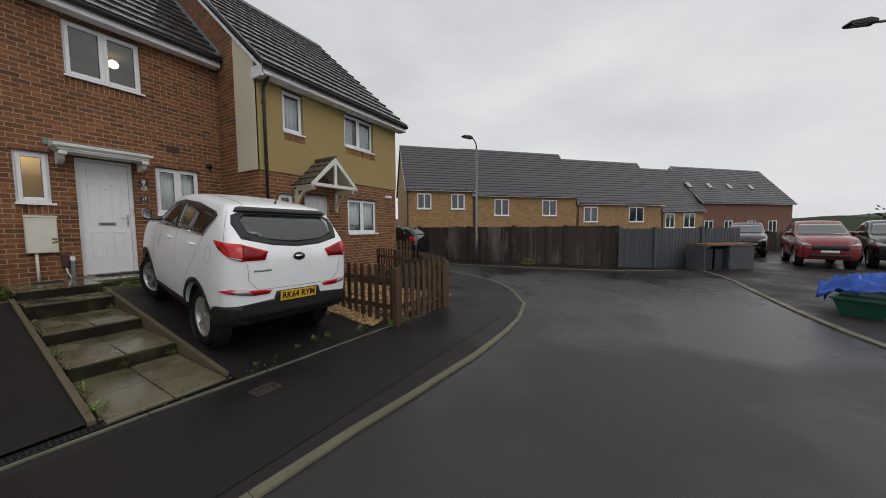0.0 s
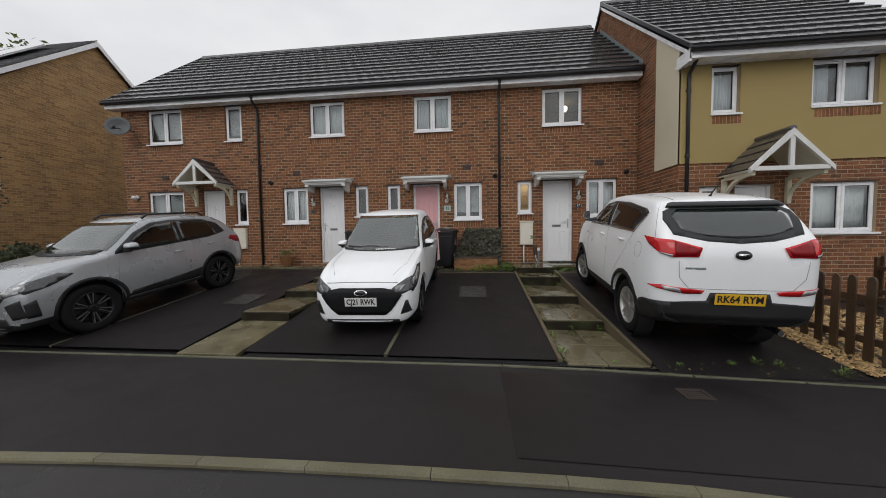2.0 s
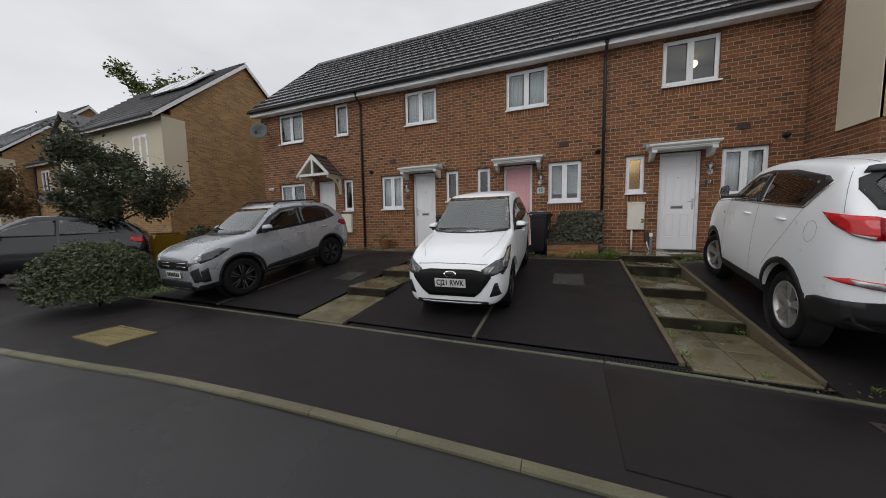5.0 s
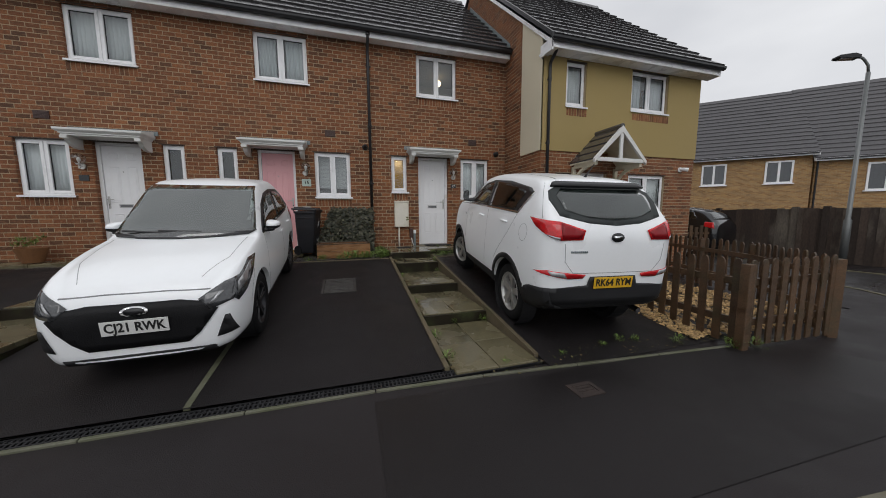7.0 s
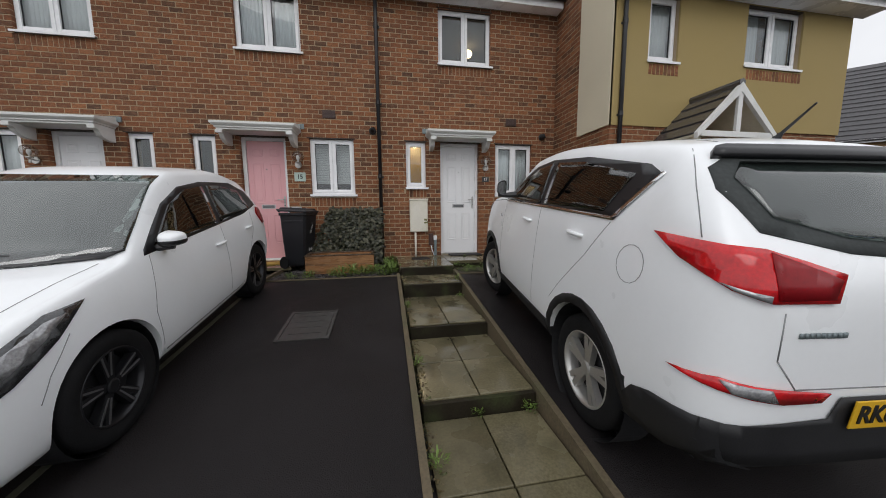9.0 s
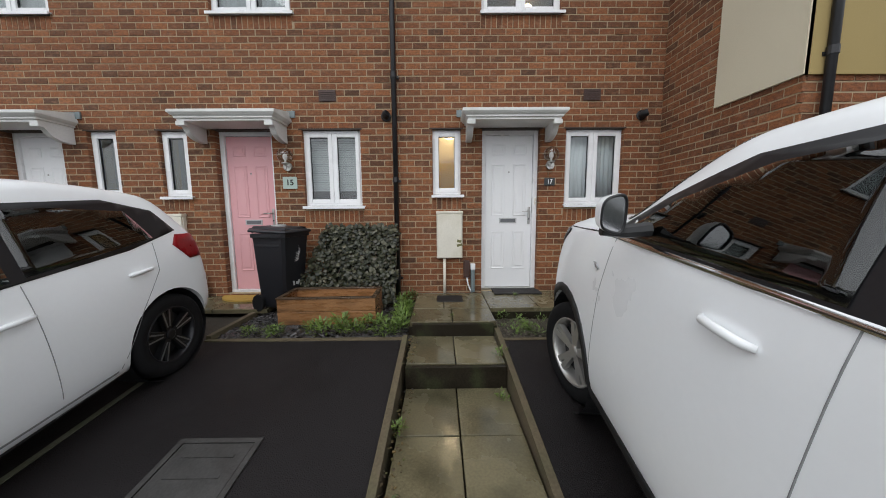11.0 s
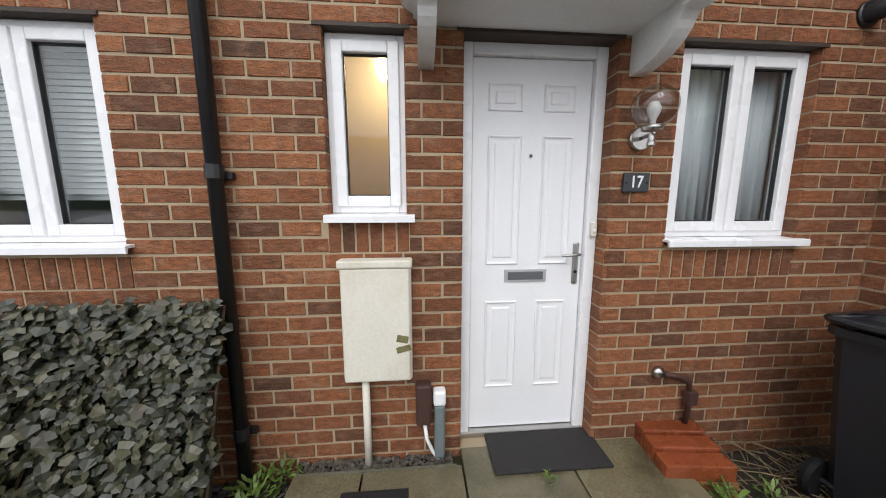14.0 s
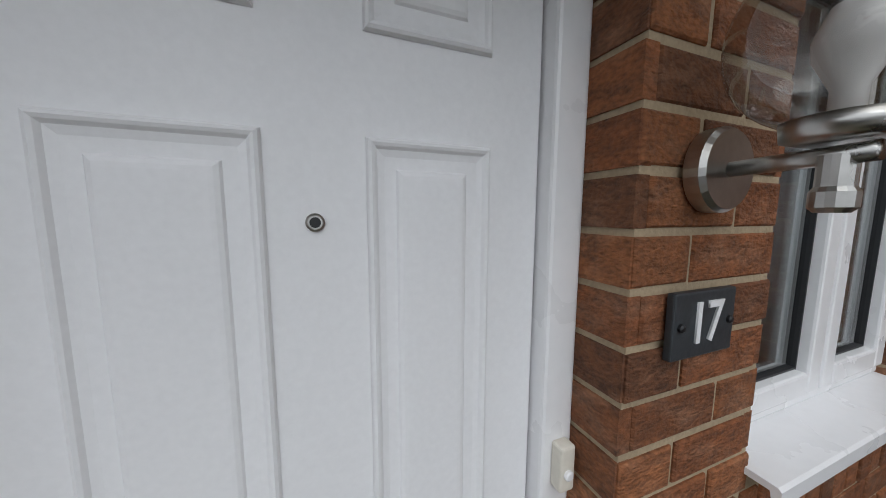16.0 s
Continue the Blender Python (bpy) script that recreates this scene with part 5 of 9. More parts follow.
    def mirror(self, y, z, x, material, w=0.19, h=0.14, d=0.12, base=True):
        """Two door mirrors: a domed shell towards the nose, a dark bezel and the glass towards the tail."""
        for s in (-1, 1):
            cx = s * (x + 0.1)

            def ring_at(bm, yy, k, low=1.0):
                out = []
                for i in range(24):
                    a = 2 * math.pi * i / 24
                    u = math.copysign(abs(math.cos(a)) ** 0.6, math.cos(a))
                    v = math.copysign(abs(math.sin(a)) ** 0.6, math.sin(a))
                    v = min(v, low)
                    out.append(bm.verts.new((cx + s * u * k * w / 2, yy, z + v * k * (h / 2) * (0.9 - 0.16 * u))))
                return out

            def skin(steps, cap_first=False, cap_last=False, low=1.0):
                bm = bmesh.new()
                loops = [ring_at(bm, y + yy * d, k, low) for yy, k in steps]
                for a, b in zip(loops, loops[1:]):
                    for i in range(24):
                        bm.faces.new((a[i], a[(i + 1) % 24], b[(i + 1) % 24], b[i]))
                if cap_first:
                    bm.faces.new(loops[0])
                if cap_last:
                    bm.faces.new(loops[-1])
                bmesh.ops.recalc_face_normals(bm, faces=bm.faces)
                return bm

            mr = part("wing_mirror", skin([(0.6, 0.3), (0.56, 0.5), (0.44, 0.72), (0.2, 0.9), (-0.1, 0.98), (-0.36, 1.0)], cap_first=True), material, self.top, smooth=True)
            if base:
                part("mirror_base", skin([(0.61, 0.33), (0.57, 0.53), (0.45, 0.75), (0.2, 0.93), (-0.1, 1.01), (-0.37, 1.03)], True, True, -0.1), M_BLACK, mr, "black lower mirror shell")
            part("bezel", skin([(-0.36, 1.0), (-0.44, 0.98), (-0.45, 0.9), (-0.36, 0.86)]), M_BLACK, mr, "black mirror bezel", smooth=True)
            part("mirror_glass", skin([(-0.36, 0.87), (-0.37, 0.84)], cap_last=True), M_CHROME, mr)
            part("stalk", tube(bmesh.new(), [(s * (x - 0.08), y + 0.02, z - h * 0.4), (s * (x + 0.02), y + 0.02, z - h * 0.46), (s * (x + 0.12), y + 0.01, z - h * 0.45)], [0.03, 0.026, 0.016], 8), M_BLACK, mr)

    def handle(self, y, z, material, ahead=0.0):
        for s in (-1, 1):
            hit = self.tree.ray_cast(Vector((3 * s, y, z)), Vector((-s, 0, 0)))[0]
            x = hit.x
            h = part("door_handle", tube(bmesh.new(), [(x, y - 0.085, z), (x + s * 0.02, y - 0.06, z + 0.003), (x + s * 0.024, y, z + 0.004), (x + s * 0.02, y + 0.06, z + 0.003), (x, y + 0.085, z)], [0.01, 0.013, 0.014, 0.013, 0.01], 8), material, self.top, smooth=True)


# White off-roader, nose to the houses.
SUV = [(-1.88, 0.5, 0.5, 0.7, 0.98, 0.5, 1.02, 0.44), (-1.87, 0.62, 0.47, 0.72, 1.06, 0.6, 1.13, 0.54), (-1.83, 0.72, 0.43, 0.74, 1.15, 0.69, 1.24, 0.63), (-1.76, 0.775, 0.4, 0.75, 1.23, 0.735, 1.33, 0.67), (-1.64, 0.8, 0.36, 0.75, 1.28, 0.755, 1.47, 0.66), (-1.5, 0.81, 0.33, 0.74, 1.3, 0.765, 1.6, 0.645), (-1.42, 0.81, 0.31, 0.73, 1.3, 0.765, 1.655, 0.63), (-1.2, 0.81, 0.28, 0.72, 1.29, 0.77, 1.69, 0.61), (-0.4, 0.8, 0.26, 0.7, 1.265, 0.765, 1.72, 0.61), (0.1, 0.8, 0.25, 0.69, 1.25, 0.765, 1.665, 0.61), (0.35, 0.8, 0.25, 0.69, 1.24, 0.765, 1.54, 0.62), (0.62, 0.8, 0.25, 0.68, 1.225, 0.76, 1.35, 0.65), (0.8, 0.8, 0.25, 0.68, 1.215, 0.755, 1.3, 0.67), (1.1, 0.795, 0.26, 0.67, 1.175, 0.745, 1.265, 0.65), (1.35, 0.77, 0.28, 0.66, 1.13, 0.71, 1.225, 0.59), (1.5, 0.72, 0.3, 0.64, 1.07, 0.65, 1.175, 0.52), (1.6, 0.62, 0.33, 0.62, 0.98, 0.55, 1.08, 0.43), (1.66, 0.46, 0.38, 0.6, 0.85, 0.4, 0.94, 0.32)]
def drive_pose(x, y, heading, dz=0.0):
    """A car's pose on a drive: nose towards +y turned by heading, tilted with the slope."""
    return Matrix.Translation((x, y, drive_z(y) + dz)) @ Matrix.Rotation(math.atan(0.125), 4, "X") @ Matrix.Rotation(radians(heading), 4, "Z") @ Matrix.Diagonal((0.87, 1.0, 0.95, 1.0))


suv = Car("white_suv", "white five-door off-road car parked nose-in on a sloping drive", drive_pose(0.855, -3.14, -5.2), SUV, M_WHITE_CAR, (1.05, -1.09), 0.335, 0.4, 0.8)
suv.wheels(M_ALLOY, 5, inset=0.15, steer=17)
suv.cladding(0.4, 0.06, M_MATTE_BLACK)
suv.both("side_sill", [(-0.66, 0.2), (0.62, 0.2), (0.62, 0.4), (-0.64, 0.44)], M_MATTE_BLACK, off=0.006)
suv.lower_trim(M_MATTE_BLACK, lambda y: 0.42 if y > -1.3 else 0.56)
suv.both("bumper_side", [(-1.51, 0.4), (-1.5, 0.52), (-1.55, 0.59), (-1.64, 0.63), (-1.84, 0.66), (-1.85, 0.4)], M_MATTE_BLACK, off=0.012, label="black lower bumper")
suv.patch("rear_bumper", [(-0.73, 0.5), (0.73, 0.5), (0.74, 0.655), (0.5, 0.68), (0.3, 0.69), (0.27, 0.775), (-0.27, 0.775), (-0.3, 0.69), (-0.5, 0.68), (-0.74, 0.655)], "-y", M_MATTE_BLACK, off=0.01, label="black lower bumper")
surround = suv.patch("rear_window", [(-0.5, 1.6), (0.5, 1.6), (0.62, 1.55), (0.65, 1.47), (0.6, 1.33), (0.3, 1.27), (0.0, 1.25), (-0.3, 1.27), (-0.6, 1.33), (-0.65, 1.47), (-0.62, 1.55)], "-y", M_CABIN, off=0.003, thick=0.002, label="tailgate glass in a black surround")
suv.patch("glass", [(-0.48, 1.57), (0.48, 1.57), (0.56, 1.51), (0.52, 1.375), (0.28, 1.315), (0.0, 1.295), (-0.28, 1.315), (-0.52, 1.375), (-0.56, 1.51)], "-y", M_TAILGATE, surround, off=0.008, thick=0.002)
suv.patch("spoiler", [(-0.58, 1.585), (0.58, 1.585), (0.55, 1.615), (0.5, 1.625), (-0.5, 1.625), (-0.55, 1.615)], "-y", M_BLACK, off=0.03, thick=0.03, label="black roof spoiler lip")
suv.window("windscreen", [(-0.57, 1.63), (0.57, 1.63), (0.66, 1.31), (0.4, 1.28), (-0.4, 1.28), (-0.66, 1.31)], "y", M_SCREEN)
for a in ("x", "-x"):
    suv.patch("window_trim", [(-1.22, 1.3), (-1.4, 1.525), (-1.3, 1.57), (-0.75, 1.63), (-0.25, 1.63), (0.05, 1.58), (0.35, 1.44), (0.62, 1.27), (0.6, 1.23), (-0.3, 1.27)], a, M_BLACK, off=0.003, label="black window surround")
    suv.window("side_window", [(-1.12, 1.325), (-1.24, 1.525), (-0.72, 1.6), (-0.36, 1.605), (-0.36, 1.295)], a, M_DARKGLASS)
    suv.window("side_window", [(-0.3, 1.29), (-0.3, 1.605), (-0.02, 1.555), (0.28, 1.43), (0.53, 1.275), (0.5, 1.265)], a, M_DARKGLASS)
    suv.patch("chrome_strip", [(-1.22, 1.29), (-1.42, 1.53), (-1.4, 1.535), (-1.2, 1.31), (0.6, 1.25), (0.6, 1.234)], a, M_CHROME, off=0.008)
    suv.patch("repeater", [(0.715, 1.075), (0.69, 1.08), (0.645, 1.06), (0.65, 1.05), (0.69, 1.055)], a, M_CLEAR_LIGHT, off=0.008, label="clear side repeater lamp")
    suv.seam([(-0.33, 0.45), (-0.33, 1.27)], a)
    suv.seam([(0.62, 0.5), (0.61, 0.95), (0.56, 1.23)], a)
    suv.seam([(-0.67, 0.64), (-0.8, 0.8), (-1.04, 1.06), (-1.2, 1.28)], a)
    suv.seam([(1.3, 1.165), (1.14, 1.185), (0.8, 1.225), (0.58, 1.245)], a, 0.007, M_BLACK)
fl = [(-1.4 + 0.085 * math.cos(k * math.pi / 8), 1.115 + 0.09 * math.sin(k * math.pi / 8)) for k in range(17)]
suv.seam(fl, "-x", 0.003)
for s in (-1, 1):
    corner = lambda pts: [(-s * x, y, z) for x, y, z in pts]
    into = (-s * 0.62, 0.78, 0)
    tail = suv.laid("tail_light", corner([(-0.77, -1.5, 1.29), (-0.72, -1.65, 1.29), (-0.6, -1.76, 1.28), (-0.45, -1.8, 1.24), (-0.35, -1.83, 1.21), (-0.38, -1.84, 1.125), (-0.59, -1.8, 1.12), (-0.7, -1.77, 1.145), (-0.76, -1.62, 1.215)]), into, M_RED_LIGHT, off=0.012, label="red wraparound tail light")
    suv.laid("inner_lens", corner([(-0.585, -1.765, 1.27), (-0.45, -1.805, 1.225), (-0.37, -1.83, 1.195), (-0.4, -1.84, 1.135), (-0.575, -1.8, 1.13)]), into, M_DARK_RED, tail, off=0.015)
    suv.laid("reversing_light", corner([(-0.72, -1.74, 1.165), (-0.6, -1.8, 1.145), (-0.6, -1.8, 1.122), (-0.69, -1.77, 1.145)]), into, M_CLEAR_LIGHT, tail, off=0.016)
    refl = suv.laid("bumper_light", corner([(-0.785, -1.68, 0.8), (-0.7, -1.8, 0.835), (-0.5, -1.86, 0.815), (-0.32, -1.875, 0.795), (-0.35, -1.875, 0.76), (-0.5, -1.86, 0.758), (-0.68, -1.81, 0.785)]), into, M_RED_LIGHT, off=0.01, label="red bumper reflector strip")
    suv.laid("clear_lens", corner([(-0.7, -1.8, 0.828), (-0.55, -1.85, 0.815), (-0.52, -1.86, 0.765), (-0.66, -1.81, 0.787)]), into, M_CLEAR_LIGHT, refl, off=0.014)
    lamp = suv.laid("headlight", corner([(-0.5, 1.57, 1.12), (-0.64, 1.43, 1.14), (-0.73, 1.25, 1.155), (-0.735, 1.27, 1.12), (-0.72, 1.36, 1.05), (-0.67, 1.46, 1.0), (-0.52, 1.58, 1.01)]), (-s * 0.7, -0.71, 0), M_BLACK, off=0.006, label="clear swept headlight in a dark surround")
    suv.laid("lens", corner([(-0.53, 1.55, 1.107), (-0.64, 1.43, 1.127), (-0.715, 1.29, 1.138), (-0.71, 1.37, 1.062), (-0.66, 1.46, 1.017), (-0.54, 1.565, 1.024)]), (-s * 0.7, -0.71, 0), M_CLEAR_LIGHT, lamp, off=0.011)
    suv.seam([(s * 0.585, 1.09), (s * 0.57, 0.92), (s * 0.47, 0.81), (0, 0.805)], "-y", 0.005)
    suv.laid("panel_gap", corner([(-0.62, -1.46, 1.63), (-0.69, -1.57, 1.48), (-0.72, -1.65, 1.3), (-0.718, -1.653, 1.3), (-0.688, -1.573, 1.48), (-0.618, -1.462, 1.63)]), into, M_GAP, suv.body, off=0.002)
suv.patch("grille", [(-0.36, 0.8), (0.36, 0.8), (0.3, 0.62), (-0.3, 0.62)], "y", M_BLACK, off=0.008)
suv.plate("RK64 RYM", -1.9, 0.715, -1, M_YELLOW_PLATE, 0.46)
badge = suv.patch("badge", [(0.075 * math.cos(k * math.pi / 8), 1.145 + 0.042 * math.sin(k * math.pi / 8)) for k in range(16)], "-y", M_BLACK, off=0.01, label="oval black and chrome maker's badge")
suv.patch("badge_bar", [(-0.045, 1.132), (0.045, 1.132), (0.045, 1.158), (-0.045, 1.158)], "-y", M_CHROME, badge, off=0.013)
for k in range(9):
    suv.patch("model_letter", [(-0.52 + 0.0215 * k, 1.005), (-0.504 + 0.0215 * k, 1.005), (-0.504 + 0.0215 * k, 1.023), (-0.52 + 0.0215 * k, 1.023)], "-y", M_LEAD, off=0.005)
suv.mirror(0.3, 1.385, 0.835, M_WHITE_CAR, 0.1, 0.16, 0.1, False)
suv.handle(-0.1, 1.13, M_WHITE_CAR)
suv.handle(-0.9, 1.16, M_WHITE_CAR)
part("wiper", tube(bmesh.new(), [(0.05, -1.79, 1.275), (0.2, -1.775, 1.315), (0.4, -1.745, 1.32)], [0.02, 0.012, 0.008], 6), M_BLACK, suv.top)
part("aerial", tube(bmesh.new(), [(0.0, -1.3, 1.69), (0.0, -1.32, 1.72), (0.0, -1.42, 1.83)], [0.02, 0.008, 0.004], 8), M_BLACK, suv.top)
suv.seam([(0.44, -1.4), (0.46, 0.1)], "z", 0.012)
suv.seam([(-0.44, -1.4), (-0.46, 0.1)], "z", 0.012)
part("exhaust", tube(bmesh.new(), [(0.5, -1.5, 0.36), (0.5, -1.8, 0.35)], 0.03, 10), M_CHROME, suv.top)

# White hatchback, nose to the road.
HATCH = [(-1.72, 0.5, 0.42, 0.6, 0.8, 0.46, 0.84, 0.4), (-1.69, 0.66, 0.36, 0.62, 0.9, 0.62, 0.97, 0.54), (-1.6, 0.73, 0.31, 0.62, 1.0, 0.68, 1.13, 0.56), (-1.4, 0.755, 0.27, 0.62, 1.05, 0.7, 1.33, 0.54), (-1.2, 0.76, 0.24, 0.62, 1.06, 0.705, 1.41, 0.54), (-0.6, 0.76, 0.2, 0.6, 1.02, 0.71, 1.52, 0.56), (0.0, 0.76, 0.19, 0.6, 0.98, 0.715, 1.515, 0.57), (0.25, 0.76, 0.19, 0.6, 0.97, 0.715, 1.44, 0.575), (0.6, 0.76, 0.19, 0.59, 0.95, 0.715, 1.18, 0.61), (0.82, 0.76, 0.19, 0.59, 0.935, 0.715, 1.0, 0.64), (1.1, 0.757, 0.2, 0.58, 0.9, 0.71, 0.955, 0.63), (1.45, 0.735, 0.2, 0.55, 0.83, 0.68, 0.875, 0.58), (1.65, 0.69, 0.2, 0.52, 0.75, 0.63, 0.785, 0.5), (1.74, 0.62, 0.21, 0.49, 0.66, 0.56, 0.69, 0.44), (1.78, 0.5, 0.24, 0.46, 0.57, 0.46, 0.59, 0.36)]
HX, HY = -3.13, -2.83
hatch = Car("white_hatchback", "white five-door hatchback parked facing the road on a drive", drive_pose(HX, HY, 182.0), HATCH, M_WHITE_CAR, (1.07, -1.07), 0.315, 0.355, 0.76, ends=(1.0, 0.72))
hatch.wheels(M_DARK_ALLOY, 5, machined=True)
hatch.lower_trim(M_MATTE_BLACK, lambda y: 0.235)
hatch.both("side_sill", [(-0.7, 0.17), (0.7, 0.17), (0.7, 0.25), (-0.7, 0.25)], M_MATTE_BLACK, off=0.005)
hatch.window("windscreen", [(-0.55, 1.465), (0.55, 1.465), (0.655, 1.02), (0.4, 0.99), (-0.4, 0.99), (-0.655, 1.02)], "y", M_SCREEN)
hatch.patch("cowl", [(-0.66, 1.018), (0.4, 1.0), (0.66, 1.018), (0.6, 0.99), (-0.6, 0.99)], "y", M_BLACK, off=0.012)
hatch.window("rear_window", [(-0.46, 1.33), (0.46, 1.33), (0.56, 1.08), (-0.56, 1.08)], "-y", M_DARKGLASS)
for a in ("x", "-x"):
    hatch.patch("window_trim", [(-1.36, 1.1), (-1.22, 1.27), (-0.9, 1.38), (-0.3, 1.41), (0.05, 1.38), (0.3, 1.27), (0.64, 1.0), (0.66, 0.965), (-0.9, 1.035)], a, M_BLACK, off=0.003, label="black window surround")
    hatch.window("side_window", [(-1.1, 1.08), (-1.0, 1.29), (-0.6, 1.36), (-0.37, 1.37), (-0.37, 1.03)], a, M_DARKGLASS)
    hatch.window("side_window", [(-0.31, 1.025), (-0.31, 1.37), (0.0, 1.35), (0.25, 1.25), (0.55, 1.005)], a, M_DARKGLASS)
    hatch.patch("headlight", [(1.12, 0.865), (1.3, 0.86), (1.6, 0.75), (1.69, 0.64), (1.65, 0.59), (1.5, 0.64), (1.3, 0.74)], a, M_DARK_LIGHT, off=0.008, label="smoked swept headlight")
    hatch.patch("headlight_lens", [(1.22, 0.835), (1.32, 0.83), (1.58, 0.735), (1.63, 0.66), (1.5, 0.69), (1.34, 0.765)], a, M_CLEAR_LIGHT, off=0.012)
    hatch.patch("tail_light", [(-1.66, 0.84), (-1.62, 1.04), (-1.32, 1.07), (-1.24, 1.0), (-1.4, 0.86)], a, M_DARK_RED, off=0.008, label="dark red tail light")
    hatch.seam([(-0.34, 0.28), (-0.34, 1.0)], a)
    hatch.seam([(0.68, 0.28), (0.72, 0.6), (0.62, 0.96)], a)
    hatch.seam([(-0.66, 0.3), (-0.86, 0.62), (-1.05, 0.85), (-1.08, 1.05)], a)
    hatch.seam([(1.44, 0.5), (1.38, 0.6), (1.25, 0.74)], a)
    hatch.seam([(0.66, 0.29), (-0.64, 0.29)], a, 0.012)
hatch.mirrored("headlight", [(0.42, 0.66), (0.6, 0.76), (0.7, 0.78), (0.66, 0.62), (0.5, 0.58)], "y", M_DARK_LIGHT, off=0.008, label="smoked swept headlight")
hatch.mirrored("running_light", [(0.5, 0.62), (0.53, 0.62), (0.6, 0.7), (0.57, 0.7)], "y", M_CLEAR_LIGHT, off=0.012)
hatch.patch("grille", [(-0.47, 0.64), (-0.3, 0.67), (0.3, 0.67), (0.47, 0.64), (0.56, 0.58), (0.42, 0.4), (0.33, 0.33), (-0.33, 0.33), (-0.42, 0.4), (-0.56, 0.58)], "y", M_GRILLE, off=0.008, label="black honeycomb grille")
hatch.patch("lower_intake", [(-0.5, 0.275), (0.5, 0.275), (0.56, 0.225), (-0.56, 0.225)], "y", M_MATTE_BLACK, off=0.008)
hatch.mirrored("fog_light_pocket", [(0.6, 0.51), (0.63, 0.51), (0.67, 0.35), (0.53, 0.34)], "y", M_MATTE_BLACK, off=0.008)
bd = hatch.patch("badge", [(0.09 * math.cos(k * math.pi / 9), 0.615 + 0.035 * math.sin(k * math.pi / 9)) for k in range(18)], "y", M_CHROME, off=0.014, label="oval chrome maker's badge")
hatch.patch("badge_field", [(0.07 * math.cos(k * math.pi / 9), 0.615 + 0.024 * math.sin(k * math.pi / 9)) for k in range(18)], "y", M_BLACK, bd, off=0.017)
hatch.plate("CJ21 RWK", 1.80, 0.505, 1, M_WHITE_PLATE, 0.44)
hatch.seam([(-0.5, 0.72), (-0.2, 0.735), (0.2, 0.735), (0.5, 0.72)], "y", 0.008)
hatch.seam([(0.6, 0.86), (0.56, 1.35), (0.42, 1.62)], "z", 0.004)
hatch.seam([(-0.6, 0.86), (-0.56, 1.35), (-0.42, 1.62)], "z", 0.004)
hatch.mirror(0.5, 1.04, 0.69, M_WHITE_CAR, 0.16, 0.115, 0.12)
hatch.handle(-0.25, 0.84, M_WHITE_CAR)
hatch.handle(-0.92, 0.88, M_WHITE_CAR)
for s in (-1, 1):
    part("wiper", tube(bmesh.new(), [(s * 0.15, 0.84, 1.03), (s * 0.15 + 0.4, 0.8, 1.05)], 0.01, 6), M_BLACK, hatch.top)

# Silver raised hatchback with black cladding, nose to the road.
CROSS = [(-1.72, 0.5, 0.46, 0.64, 0.84, 0.46, 0.88, 0.4), (-1.69, 0.66, 0.4, 0.66, 0.95, 0.62, 1.02, 0.54), (-1.58, 0.73, 0.36, 0.66, 1.05, 0.68, 1.18, 0.56), (-1.35, 0.755, 0.32, 0.66, 1.09, 0.7, 1.4, 0.54), (-1.1, 0.76, 0.29, 0.66, 1.1, 0.705, 1.5, 0.54), (-0.5, 0.76, 0.26, 0.65, 1.08, 0.71, 1.56, 0.56), (0.0, 0.76, 0.26, 0.65, 1.05, 0.715, 1.55, 0.57), (0.25, 0.76, 0.26, 0.65, 1.04, 0.715, 1.46, 0.575), (0.62, 0.76, 0.26, 0.64, 1.02, 0.715, 1.2, 0.61), (0.82, 0.76, 0.26, 0.64, 1.0, 0.715, 1.08, 0.64), (1.1, 0.757, 0.26, 0.63, 0.98, 0.71, 1.04, 0.63), (1.45, 0.735, 0.26, 0.61, 0.92, 0.68, 0.97, 0.58), (1.65, 0.7, 0.26, 0.58, 0.84, 0.64, 0.88, 0.52), (1.73, 0.64, 0.27, 0.56, 0.76, 0.58, 0.8, 0.46), (1.76, 0.52, 0.3, 0.54, 0.68, 0.48, 0.7, 0.38)]
cross = Car("silver_crossover", "silver raised hatchback with black cladding parked on a drive", drive_pose(-7.45, -3.45, 178.0), CROSS, M_SILVER, (1.02, -1.02), 0.335, 0.385, 0.76, ends=(0.86, 1.0))
cross.wheels(M_DARK_ALLOY, 6, machined=True)
cross.cladding(0.385, 0.05, M_MATTE_BLACK)
cross.lower_trim(M_MATTE_BLACK, lambda y: 0.36)
cross.both("side_sill", [(-0.66, 0.22), (0.66, 0.22), (0.66, 0.34), (-0.66, 0.34)], M_MATTE_BLACK, off=0.006)
cross.both("door_cladding", [(-0.6, 0.36), (0.6, 0.36), (0.55, 0.44), (-0.3, 0.5), (-0.62, 0.54)], M_MATTE_BLACK, off=0.007)
cross.window("windscreen", [(-0.54, 1.48), (0.54, 1.48), (0.64, 1.1), (0.4, 1.07), (-0.4, 1.07), (-0.64, 1.1)], "y", M_SCREEN)
cross.patch("cowl", [(-0.62, 1.11), (0.62, 1.11), (0.56, 1.07), (-0.56, 1.07)], "y", M_BLACK, off=0.012)
